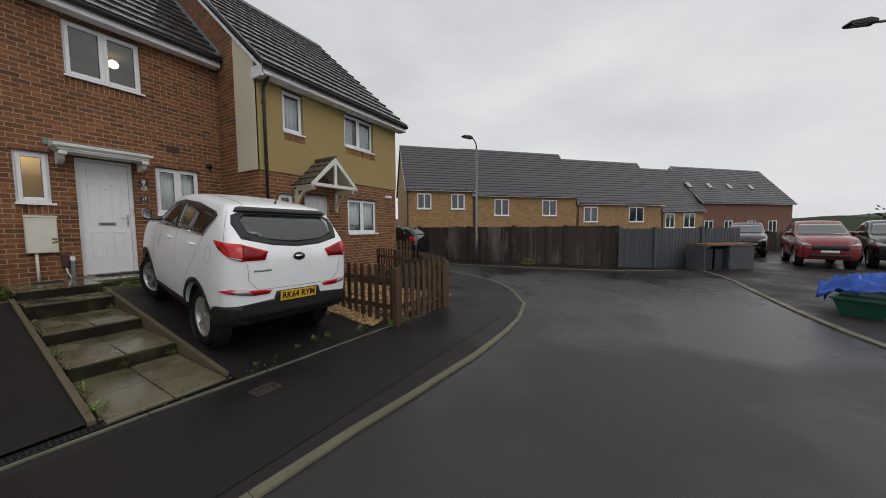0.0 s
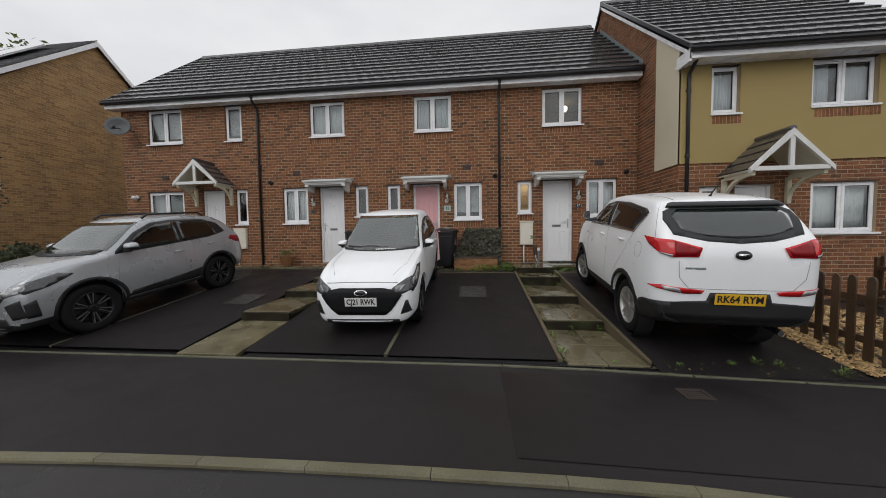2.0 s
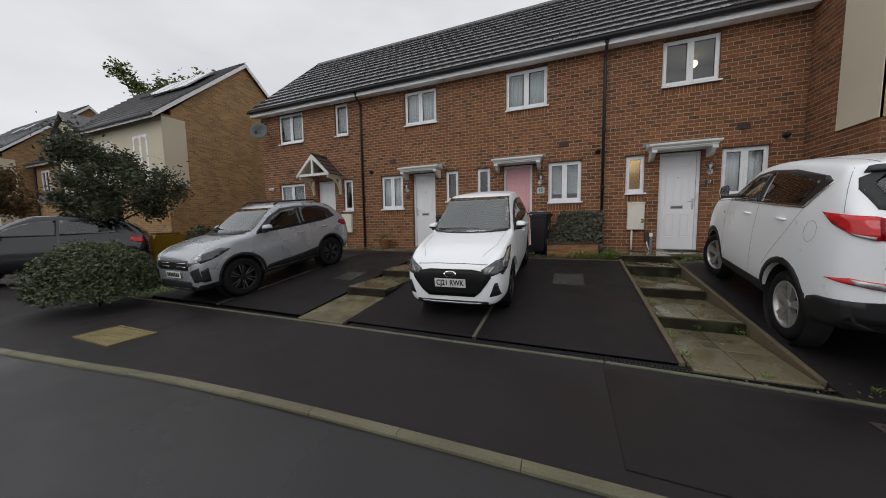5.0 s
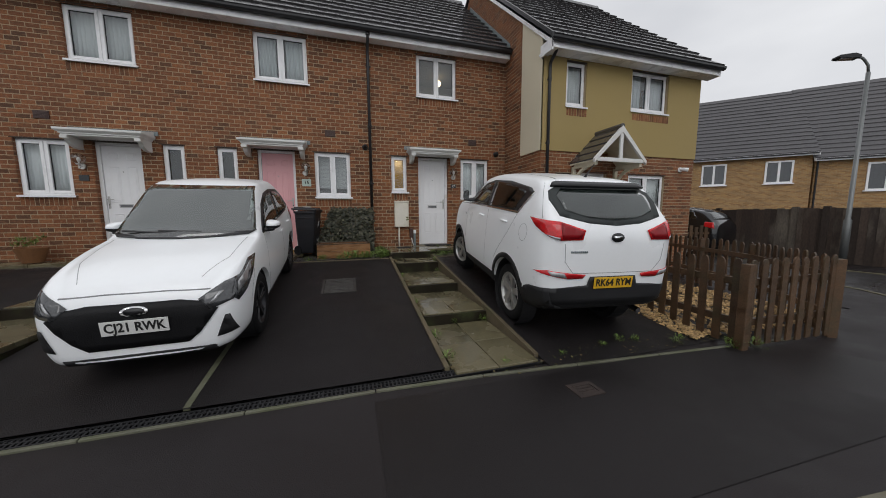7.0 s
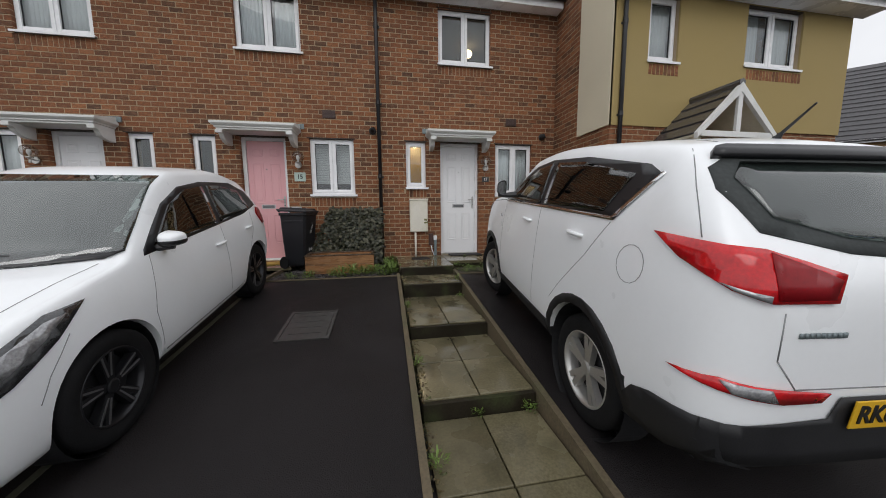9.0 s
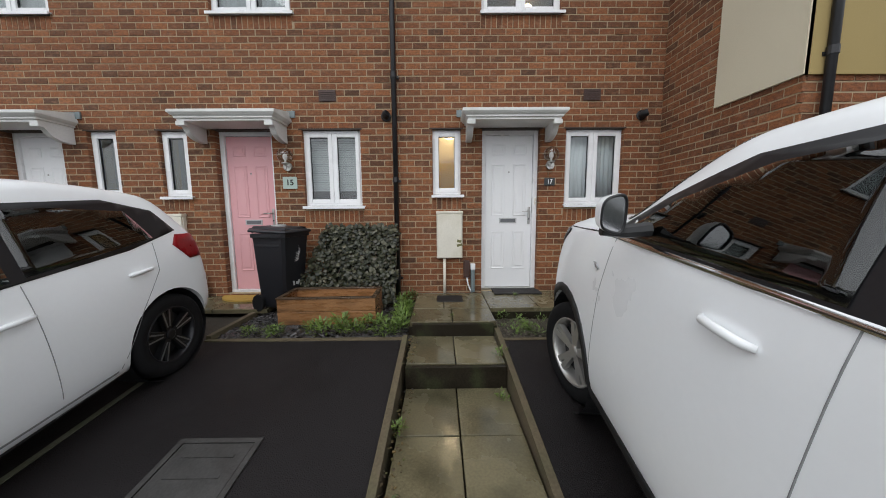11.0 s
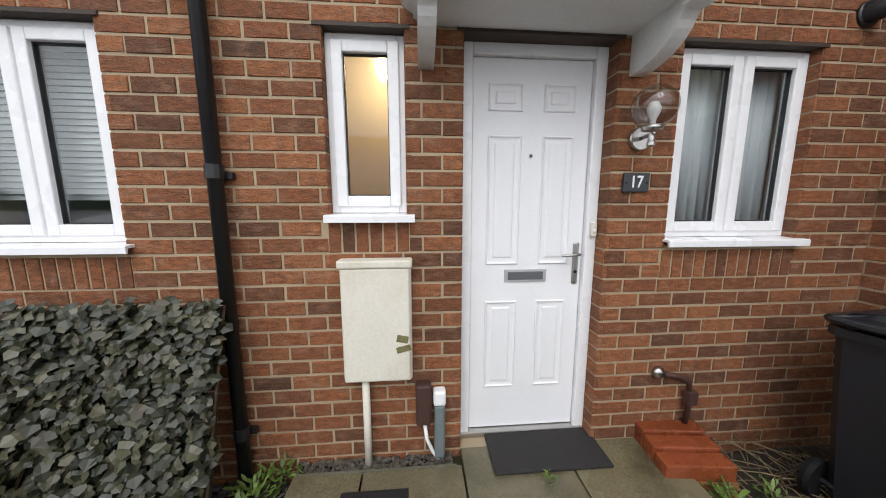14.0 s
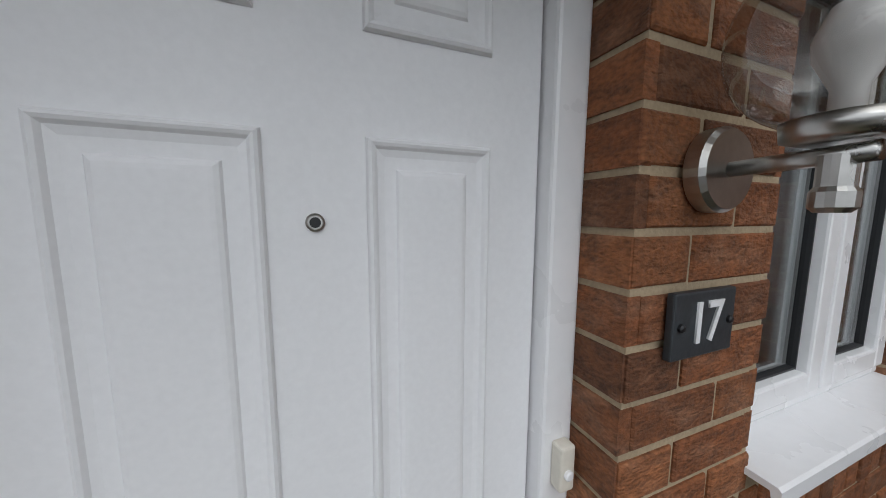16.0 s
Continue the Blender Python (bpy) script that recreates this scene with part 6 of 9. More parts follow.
for a in ("x", "-x"):
    cross.patch("window_trim", [(-1.3, 1.16), (-1.18, 1.34), (-0.9, 1.44), (-0.3, 1.48), (0.05, 1.46), (0.32, 1.33), (0.64, 1.08), (0.66, 1.04), (-0.9, 1.09)], a, M_BLACK, off=0.003, label="black window surround")
    cross.window("side_window", [(-1.08, 1.14), (-0.98, 1.36), (-0.6, 1.43), (-0.37, 1.44), (-0.37, 1.09)], a, M_DARKGLASS)
    cross.window("side_window", [(-0.31, 1.09), (-0.31, 1.44), (0.0, 1.42), (0.26, 1.31), (0.55, 1.08)], a, M_DARKGLASS)
    cross.patch("headlight", [(1.15, 0.88), (1.3, 0.92), (1.6, 0.86), (1.69, 0.76), (1.66, 0.72), (1.4, 0.78)], a, M_DARK_LIGHT, off=0.008, label="swept headlight")
    cross.patch("tail_light", [(-1.64, 0.9), (-1.6, 1.03), (-1.4, 1.06), (-1.32, 1.0), (-1.5, 0.9)], a, M_DARK_RED, off=0.008, label="dark red tail light")
    cross.patch("bumper_pocket", [(1.56, 0.42), (1.58, 0.64), (1.69, 0.6), (1.68, 0.42)], a, M_MATTE_BLACK, off=0.008)
    cross.seam([(-0.34, 0.36), (-0.34, 1.06)], a)
    cross.seam([(0.68, 0.36), (0.7, 0.65), (0.62, 1.04)], a)
    s = 1 if a == "x" else -1
    part("roof_rail", tube(bmesh.new(), [(s * 0.5, -1.0, 1.5), (s * 0.5, -0.9, 1.58), (s * 0.52, 0.0, 1.6), (s * 0.52, 0.1, 1.54)], 0.018, 8), M_BLACK, cross.top, smooth=True)
cross.mirrored("headlight", [(0.4, 0.76), (0.6, 0.85), (0.69, 0.84), (0.66, 0.74), (0.5, 0.7)], "y", M_CLEAR_LIGHT, off=0.008, label="swept headlight")
cross.patch("grille", [(-0.42, 0.78), (0.42, 0.78), (0.5, 0.7), (0.42, 0.62), (-0.42, 0.62), (-0.5, 0.7)], "y", M_BLACK, off=0.008)
for z in (0.67, 0.725):
    cross.patch("grille_bar", [(-0.4, z), (-0.1, z), (-0.1, z + 0.012), (-0.4, z + 0.012)], "y", M_CHROME, off=0.012)
    cross.patch("grille_bar", [(0.1, z), (0.4, z), (0.4, z + 0.012), (0.1, z + 0.012)], "y", M_CHROME, off=0.012)
cross.patch("lower_intake", [(-0.46, 0.44), (0.46, 0.44), (0.52, 0.32), (-0.52, 0.32)], "y", M_MATTE_BLACK, off=0.008)
cross.mirrored("fog_light_pocket", [(0.5, 0.6), (0.66, 0.66), (0.68, 0.44), (0.56, 0.42)], "y", M_MATTE_BLACK, off=0.008)
pl = part("number_plate", box(bmesh.new(), -0.22, 0.22, -0.006, 0, -0.055, 0.055, bevel=0.002), M_WHITE_PLATE, cross.top, "white number plate with unreadable lettering")
pl.matrix_basis = pose(0, 1.697, 0.54, 0, 0, 180)
part("lettering", boxes(*[(-0.19 + k * 0.055, -0.15 + k * 0.055, -0.0085, -0.0065, -0.035, 0.035) for k in range(7)]), M_INK, pl)
cross.mirror(0.5, 1.13, 0.7, M_SILVER)
cross.handle(-0.25, 0.92, M_SILVER)
cross.handle(-0.9, 0.96, M_SILVER)


def far_car(name, label, x, y, heading, rows, paint, stretch=1.0, rear=False):
    """A plainer car for farther off."""
    c = Car(name, label, Matrix.Translation((x, y, Z_EDGE - 0.01)) @ Matrix.Rotation(radians(heading), 4, "Z") @ Matrix.Diagonal((0.95, 1.1, 1.0, 1.0)), rows, paint, (1.1, -1.05), 0.32, 0.37, 0.76, "cars farther along the street")
    c.wheels(M_ALLOY, 6)
    c.window("windscreen", [(-0.52, 1.44), (0.52, 1.44), (0.62, 1.08), (-0.62, 1.08)], "y", M_SCREEN)
    c.window("rear_window", [(-0.46, 1.38), (0.46, 1.38), (0.56, 1.12), (-0.56, 1.12)], "-y", M_DARKGLASS)
    for a in ("x", "-x"):
        c.window("side_window", [(-1.22, 1.15), (-1.1, 1.38), (-0.5, 1.45), (-0.35, 1.45), (-0.35, 1.09)], a, M_DARKGLASS)
        c.window("side_window", [(-0.3, 1.09), (-0.3, 1.45), (0.05, 1.4), (0.3, 1.29), (0.58, 1.07)], a, M_DARKGLASS)
        c.patch("headlight", [(1.2, 0.86), (1.35, 0.92), (1.68, 0.82), (1.7, 0.72), (1.4, 0.78)], a, M_CLEAR_LIGHT, off=0.008)
        c.patch("tail_light", [(-1.64, 0.86), (-1.6, 1.03), (-1.42, 1.06), (-1.4, 0.92)], a, M_RED_LIGHT, off=0.008)
        c.seam([(-0.33, 0.36), (-0.33, 1.06)], a)
    c.mirrored("headlight", [(0.4, 0.74), (0.6, 0.83), (0.69, 0.82), (0.64, 0.7)], "y", M_CLEAR_LIGHT, off=0.008)
    c.patch("grille", [(-0.42, 0.72), (0.42, 0.72), (0.4, 0.58), (-0.4, 0.58)], "y", M_BLACK, off=0.008)
    c.patch("lower_intake", [(-0.46, 0.44), (0.46, 0.44), (0.5, 0.34), (-0.5, 0.34)], "y", M_MATTE_BLACK, off=0.008)
    c.patch("number_plate", [(-0.21, 0.48), (0.21, 0.48), (0.21, 0.57), (-0.21, 0.57)], "y", M_WHITE_PLATE, off=0.012)
    c.mirror(0.5, 1.12, 0.7, paint)
    return c


far_car("black_people_carrier", "black people carrier parked beside bushes", -13.5, -4.75, 150, CROSS, M_BLACK_CAR)
far_car("red_hatchback", "red hatchback parked beside the road", -22.5, -5.2, 40, CROSS, M_RED_CAR)
far_car("red_hatchback", "red hatchback parked beside the end house", -13.3, 0.6, 165, HATCH, M_RED_CAR)
far_car("red_hatchback", "red hatchback parked across the wet road", 15.6, -14.16, 80, CROSS, M_RED_CAR)
far_car("black_hatchback", "black hatchback parked behind a red one", 19.7, -13.2, 78, CROSS, M_BLACK_CAR)
far_car("black_hatchback", "black hatchback parked at the edge of the yard", 15.9, -16.1, 75, CROSS, M_BLACK_CAR)
far_car("black_hatchback", "black hatchback parked behind a low fence", 9.0, 1.0, 10, HATCH, M_BLACK_CAR)

# ---- paths, steps and beds before number 17 ----
M_TIMBER_EDGE = mat("weathered_timber_edging", (0.11, 0.085, 0.05), 0.75, var=0.35, scale=8, fine=60, bump=0.4, stain=((0.06, 0.07, 0.03), 0.6, 4))
M_GRAVEL = mat("dark_grey_gravel", (0.085, 0.072, 0.055), 0.75, var=0.4, scale=20, fine=90, bump=0.4, island=0.5)
M_SLATE = mat("wet_slate_chippings", (0.042, 0.038, 0.038), 0.5, var=0.3, scale=20, fine=60, bump=0.2, island=0.5, wet=0.2)
M_PEBBLE = mat("golden_gravel", (0.38, 0.25, 0.11), 0.6, var=0.3, scale=20, fine=60, bump=0.2, island=0.55)
M_LEAF = mat("fresh_green_leaf", (0.12, 0.185, 0.035), 0.5, var=0.25, scale=10, fine=50, bump=0.1, island=0.4)
M_DRYLEAF = mat("dry_straw", (0.13, 0.095, 0.05), 0.8, var=0.3, scale=10, fine=50, bump=0.1, island=0.4)
M_DRYLEAF_WET = mat("wet_leaf_litter", (0.1, 0.075, 0.03), 0.6, var=0.4, scale=10, fine=50, bump=0.1, ramp=[(0.05, 0.035, 0.02), (0.12, 0.08, 0.03), (0.06, 0.075, 0.02), (0.16, 0.11, 0.04), (0.03, 0.025, 0.018)])
M_IVY = mat("dark_artificial_ivy", (0.035, 0.05, 0.028), 0.42, var=0.3, scale=10, fine=50, bump=0.1, ramp=[(0.01, 0.012, 0.005), (0.026, 0.029, 0.012), (0.018, 0.021, 0.008), (0.1, 0.094, 0.056), (0.03, 0.033, 0.014), (0.013, 0.016, 0.006), (0.06, 0.05, 0.028)])
LAND = 0.0


def slabs(parent, x0, x1, y0, y1, z, cols, rows, thick=0.05, lean=0.0):
    for i in range(cols):
        for k in range(rows):
            a, b = x0 + (x1 - x0) * i / cols + 0.004, x0 + (x1 - x0) * (i + 1) / cols - 0.004
            c, d = y0 + (y1 - y0) * k / rows + 0.004, y0 + (y1 - y0) * (k + 1) / rows - 0.004
            bm = box(bmesh.new(), a, b, c, d, z - thick, z + random.uniform(-0.003, 0.003), bevel=0.006)
            for v in bm.verts:
                v.co.z += lean * (v.co.y - y0)
            part("paving_slab", bm, M_SLAB, parent)


path17 = tagged(new("path_17"), "stepped path of wet mossy paving slabs", "path", kind="structure")
slabs(path17, -0.84, -0.5, -0.74, -0.1, LAND, 1, 1)
slabs(path17, -0.5, 0.0, -0.74, -0.1, LAND, 1, 1)
slabs(path17, 0.0, 1.12, -0.74, 0.08, LAND, 2, 1)
slabs(path17, -0.84, 0.0, -1.16, -0.74, LAND, 2, 1)
STEPS = [(-1.16, -1.75, -0.125), (-1.75, -2.83, -0.3), (-2.83, -3.88, -0.425), (-3.88, -5.04, -0.55)]
top = LAND
for k, (ya, yb, z) in enumerate(STEPS):
    slabs(path17, -0.81, -0.03, yb, ya - 0.045, z, 2, (1, 2, 2, 2)[k])
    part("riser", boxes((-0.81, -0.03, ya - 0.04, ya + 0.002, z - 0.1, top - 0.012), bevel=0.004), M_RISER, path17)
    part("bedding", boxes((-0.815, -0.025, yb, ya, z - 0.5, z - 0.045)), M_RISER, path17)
    top = z
part("bedding", boxes((-0.845, 1.125, -0.745, 0.09, LAND - 0.35, LAND - 0.045), (-0.845, 0.005, -1.165, -0.745, LAND - 0.35, LAND - 0.045)), M_RISER, path17)
for x, y0 in ((-0.86, -1.32), (0.0, -0.76)):
    eb = bmesh.new()
    prism(eb, [(EDGE_Y + 0.12, drive_z(EDGE_Y + 0.12) - 0.2), (EDGE_Y + 0.12, drive_z(EDGE_Y + 0.12) + 0.012), (-1.32, drive_z(-1.32) + 0.03), (y0, drive_z(-1.32) + 0.03), (y0, -0.4)], "x", x - 0.022, x + 0.022)
    part("edge_board", eb, M_TIMBER_EDGE, path17, "weathered timber edge board")
part("mortar_fillet", boxes((-0.83, -0.03, -0.115, -0.1, LAND - 0.05, LAND + 0.004)), M_EDGING, path17)
grate = tagged(new("drain_cover"), "black square drain cover set in a slab", "drain cover")
part("frame", boxes((-0.58, -0.27, -0.5, -0.22, LAND - 0.01, LAND + 0.006), bevel=0.003), M_MATTE_BLACK, grate)
part("lid", boxes((-0.56, -0.29, -0.48, -0.24, LAND, LAND + 0.01), bevel=0.003), M_MATTE_BLACK, grate)

path13 = tagged(new("path_13"), "stepped path of mossy paving slabs between two drives", "path", kind="structure")
top = None
for ya, yb, z in ((-0.2, -1.1, 0.0), (-1.1, -1.95, -0.13), (-1.95, -2.95, -0.21), (-2.95, -4.0, -0.33), (-4.0, -5.04, -0.55)):
    slabs(path13, -5.12, -4.38, yb, ya - (0.045 if top is not None else 0), z, 1, 1, lean=0.1 if z < -0.5 else 0.0)
    if top is not None:
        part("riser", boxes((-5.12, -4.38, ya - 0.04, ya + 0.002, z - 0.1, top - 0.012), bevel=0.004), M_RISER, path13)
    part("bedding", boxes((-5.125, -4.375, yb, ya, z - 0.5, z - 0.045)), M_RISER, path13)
    top = z
front15 = tagged(new("path_15"), "wet paving slabs along the house fronts", "path", kind="structure")
slabs(front15, -4.38, -2.5, -0.62, 0.0, -0.03, 3, 1)
slabs(front15, -8.9, -5.12, -0.6, 0.0, -0.04, 5, 1)
slabs(front15, -5.12, -4.38, -0.2, 0.0, -0.02, 1, 1)

# Covers, a joint strip and a patch in the asphalt.
def cover(name, label, x0, x1, y0, y1, z, material, tilt=0.0):
    t = thing(name, label, "manhole cover", pose((x0 + x1) / 2, (y0 + y1) / 2, z, tilt))
    w, d = (x1 - x0) / 2, (y1 - y0) / 2
    part("rim", ring_flat(w, d, 0.03), material, t)
    part("plate", boxes((-w + 0.034, w - 0.034, -d + 0.034, d - 0.034, -0.02, 0.004), bevel=0.002), material, t)
    for k in range(4):
        part("grip", boxes((-w * 0.6, w * 0.6, -d * 0.6 + k * d * 0.4 - 0.006, -d * 0.6 + k * d * 0.4 + 0.006, 0.002, 0.008)), material, t)


def ring_flat(w, d, t):
    return boxes((-w, w, -d, -d + t, -0.02, 0.007), (-w, w, d - t, d, -0.02, 0.007), (-w, -w + t, -d + t, d - t, -0.02, 0.007), (w - t, w, -d + t, d - t, -0.02, 0.007))


M_COVER = mat("worn_iron_cover", (0.06, 0.058, 0.056), 0.5, metal=0.3, var=0.3, scale=10, fine=80, bump=0.3, wet=0.3)
M_RUST = mat("rusty_iron_cover", (0.03, 0.02, 0.017), 0.75, metal=0.0, var=0.4, scale=12, fine=80, bump=0.4)
M_YELLOW_COVER = mat("yellowed_concrete_cover", (0.19, 0.15, 0.06), 0.6, var=0.3, scale=6, fine=60, bump=0.2, wet=0.35)
cover("manhole_cover", "grey iron manhole cover set in a sloping drive", -2.0, -1.54, -3.0, -2.41, drive_z(-2.7) + 0.004, M_COVER, math.degrees(math.atan(0.125)))
cover("manhole_cover", "grey iron manhole cover set in a sloping drive", -5.95, -5.5, -3.45, -2.95, drive_z(-3.2) + 0.004, M_COVER, math.degrees(math.atan(0.125)))
cover("manhole_cover", "small rusty iron cover set in the pavement", -0.06, 0.16, -5.6, -5.43, Z_EDGE - 0.014, M_RUST)
cover("manhole_cover", "yellowed concrete inspection cover in the pavement", -7.1, -6.3, -6.45, -6.02, Z_EDGE - 0.012, M_YELLOW_COVER)
cover("manhole_cover", "worn ribbed iron cover set in the road", -4.9, -4.2, -8.2, -7.6, Z_ROAD + 0.004, M_COVER)
cover("manhole_cover", "iron cover set in the wet road", 7.0, 7.9, -6.6, -6.2, Z_ROAD + 0.004, M_COVER)
jb = bmesh.new()
prism(jb, [(EDGE_Y + 0.13, drive_z(EDGE_Y + 0.13) - 0.02), (EDGE_Y + 0.13, drive_z(EDGE_Y + 0.13) + 0.004), (-1.4, drive_z(-1.4) + 0.004), (-1.4, drive_z(-1.4) - 0.02)], "x", -2.72, -2.68)
tagged(mesh_ob("joint_strip", jb, M_EDGING), "narrow concrete strip between two drives", "strip", kind="structure")
jb = bmesh.new()
prism(jb, [(EDGE_Y + 0.13, drive_z(EDGE_Y + 0.13) - 0.02), (EDGE_Y + 0.13, drive_z(EDGE_Y + 0.13) + 0.004), (-1.4, drive_z(-1.4) + 0.004), (-1.4, drive_z(-1.4) - 0.02)], "x", -6.95, -6.91)
tagged(mesh_ob("joint_strip", jb, M_EDGING), "narrow concrete strip between two drives", "strip", kind="structure")


# ---- loose stones, leaves ----
def scatter_stones(name, label, x0, x1, y0, y1, z, n, size, material, flatness=0.5, seed=1):
    rng = random.Random(seed)
    vs, fs = [], []
    zf = z if callable(z) else (lambda yy: z)
    for _ in range(n):
        x, y = rng.uniform(x0, x1), rng.uniform(y0, y1)
        s, a = size * rng.uniform(0.5, 1.3), rng.uniform(0, 6.28)
        m = Matrix.Translation((x, y, zf(y) + size * rng.uniform(0, 0.5))) @ Euler((rng.uniform(-0.5, 0.5), rng.uniform(-0.5, 0.5), a)).to_matrix().to_4x4()
        k = len(vs)
        for px, py, pz in ((-1, -0.6, 0), (0.9, -0.7, 0), (1, 0.6, 0), (-0.8, 0.7, 0), (-0.6, -0.4, flatness), (0.6, -0.4, flatness), (0.6, 0.4, flatness), (-0.6, 0.4, flatness)):
            vs.append(m @ Vector((px * s * rng.uniform(0.8, 1.1), py * s * rng.uniform(0.7, 1.1), pz * s)))
        fs += [(k + 4, k + 5, k + 6, k + 7)] + [(k + i, k + (i + 1) % 4, k + 4 + (i + 1) % 4, k + 4 + i) for i in range(4)]
    ob = from_lists(name, vs, fs, material)
    return tagged(ob, label, "gravel", kind="stuff")


scatter_stones("slate_chippings", "bed of wet dark slate chippings", -2.62, -0.87, -1.3, -0.02, -0.12, 3200, 0.028, M_SLATE, 0.3, 1)
scatter_stones("dark_gravel", "bed of dark grey gravel with weeds", 0.02, 2.22, -1.34, -0.76, -0.125, 7000, 0.0095, M_GRAVEL, 0.7, 2)
scatter_stones("dark_gravel", "strip of dark gravel along the wall", -0.84, -0.05, -0.1, 0.0, -0.03, 500, 0.014, M_GRAVEL, 0.7, 3)
scatter_stones("golden_gravel", "golden gravel beside the picket fence", 1.76, 2.16, -5.12, -1.7, lambda y: max(drive_z(y), drive_z(-4.95)) + 0.001, 3000, 0.018, M_PEBBLE, 0.6, 4)
scatter_stones("golden_gravel", "golden gravel in the fenced front garden", 2.2, 4.05, -5.2, -1.7, -0.53, 3000, 0.028, M_PEBBLE, 0.6, 5)
scatter_stones("slate_chippings", "strip of grey stones before the houses", -8.6, -5.2, -1.0, -0.62, -0.1, 900, 0.022, M_GRAVEL, 0.6, 6)
tb = bmesh.new()
box(tb, -2.66, -0.86, -1.36, -1.31, -0.4, -0.085, bevel=0.004)
tagged(mesh_ob("timber_edging", tb, M_TIMBER_EDGE), "weathered timber board edging a slate bed", "edging")
tagged(mesh_ob("timber_edging", box(bmesh.new(), -2.68, -2.63, -1.31, -0.1, -0.4, -0.06, bevel=0.004), M_TIMBER_EDGE), "weathered timber board edging a slate bed", "edging")
tagged(mesh_ob("timber_edging", box(bmesh.new(), 0.03, 1.4, -1.38, -1.34, -0.4, -0.09, bevel=0.004), M_TIMBER_EDGE), "weathered timber board edging a gravel bed", "edging")


def leaf_cluster(rng, vs, fs, x, y, z, size, n, spread, up=1.0):
    for _ in range(n):
        a, tilt = rng.uniform(0, 6.28), rng.uniform(0.15, 1.2)
        ln, w = size * rng.uniform(0.3, 0.95), size * rng.uniform(0.06, 0.13)
        dx, dy = math.cos(a), math.sin(a)
        bx, by, bz = x + dx * spread * rng.random(), y + dy * spread * rng.random(), z + up * size * rng.uniform(0, 0.9)
        c, s = math.cos(tilt), math.sin(tilt)
        k = len(vs)
        droop = rng.uniform(-0.3, 0.15)
        for t, ww, dz in ((0, 0.15, 0), (0.35, 1.0, 0.06), (0.7, 0.8, 0.02), (1.0, 0.05, droop)):
            px, py, pz = bx + dx * ln * t * c, by + dy * ln * t * c, bz + ln * t * s + dz * ln
            vs += [(px - dy * w * ww, py + dx * w * ww, pz), (px + dy * w * ww, py - dx * w * ww, pz + 0.1 * w)]
        fs += [(k + 2 * i, k + 2 * i + 1, k + 2 * i + 3, k + 2 * i + 2) for i in range(3)]


def weed(x, y, z, size=0.06, n=26, spread=0.05, material=None, label="leafy green weed growing at an edge", category="weed"):
    rng = random.Random(int(1000 * x) * 7 + int(1000 * y))
    vs, fs = [], []
    leaf_cluster(rng, vs, fs, 0, 0, 0, size, n * 2, spread * 1.3, 1.5)
    t = thing("weed", label, category, pose(x, y, z), "weeds")
    tagged(from_lists("leaves", vs, fs, material or M_LEAF, t, smooth=True), kind="stuff")
    return t


rw = random.Random(11)
for k in range(15):
    weed(-0.93 + rw.uniform(-0.1, 0.05), -1.15 + 0.085 * k, -0.1, 0.075, 34, 0.07)
for x, y, s in ((-1.5, -1.1, 0.13), (-1.65, -1.2, 0.12), (-1.35, -1.18, 0.12), (-2.1, -1.22, 0.09), (-1.2, -1.0, 0.11), (-1.05, -1.2, 0.12), (-2.35, -1.18, 0.07), (-1.8, -1.1, 0.08)):
    weed(x, y, -0.1, s * 0.72, 60, s * 0.85)
for _ in range(26):
    weed(rw.uniform(0.08, 1.2), rw.uniform(-1.28, -0.8), -0.11, rw.uniform(0.03, 0.06), 18, 0.05)
for _ in range(12):
    weed(rw.uniform(1.15, 1.5), rw.uniform(-0.8, -0.25), -0.1, rw.uniform(0.05, 0.08), 26, 0.06)
for x, y, z, s in ((0.4, -0.24, LAND, 0.03), (-0.42, -1.0, LAND, 0.02), (0.75, -4.96, -0.55, 0.03), (0.98, -4.93, -0.55, 0.04), (0.25, -5.0, -0.57, 0.03), (-0.35, -5.0, -0.57, 0.03), (1.15, -4.97, -0.55, 0.035), (1.95, -5.35, -0.57, 0.06), (2.15, -5.4, -0.57, 0.06), (1.55, -5.1, -0.57, 0.05), (-0.79, -3.4, -0.42, 0.04), (-0.8, -2.3, -0.28, 0.04), (-0.1, -2.0, -0.28, 0.04), (-0.05, -1.6, -0.15, 0.05), (-0.78, -4.3, -0.54, 0.05), (-0.8, -4.8, -0.55, 0.05), (-0.08, -3.95, -0.54, 0.05), (-0.45, -3.93, -0.54, 0.04)):
    weed(x, y, z, s, 30, s * 0.9)
scatter_stones("leaf_litter", "fallen leaves and grit along the foot of the drive", -0.6, 2.1, -5.16, -4.9, lambda yy: drive_z(yy) - 0.002, 190, 0.011, M_DRYLEAF_WET, 0.15, 31)
scatter_stones("leaf_litter", "moss and grit along the steps' edge", -0.84, -0.74, -5.0, -1.2, lambda yy: next(z for ya, yb, z in STEPS if yb - 0.05 <= yy <= ya + 0.05), 420, 0.01, M_DRYLEAF_WET, 0.4, 32)
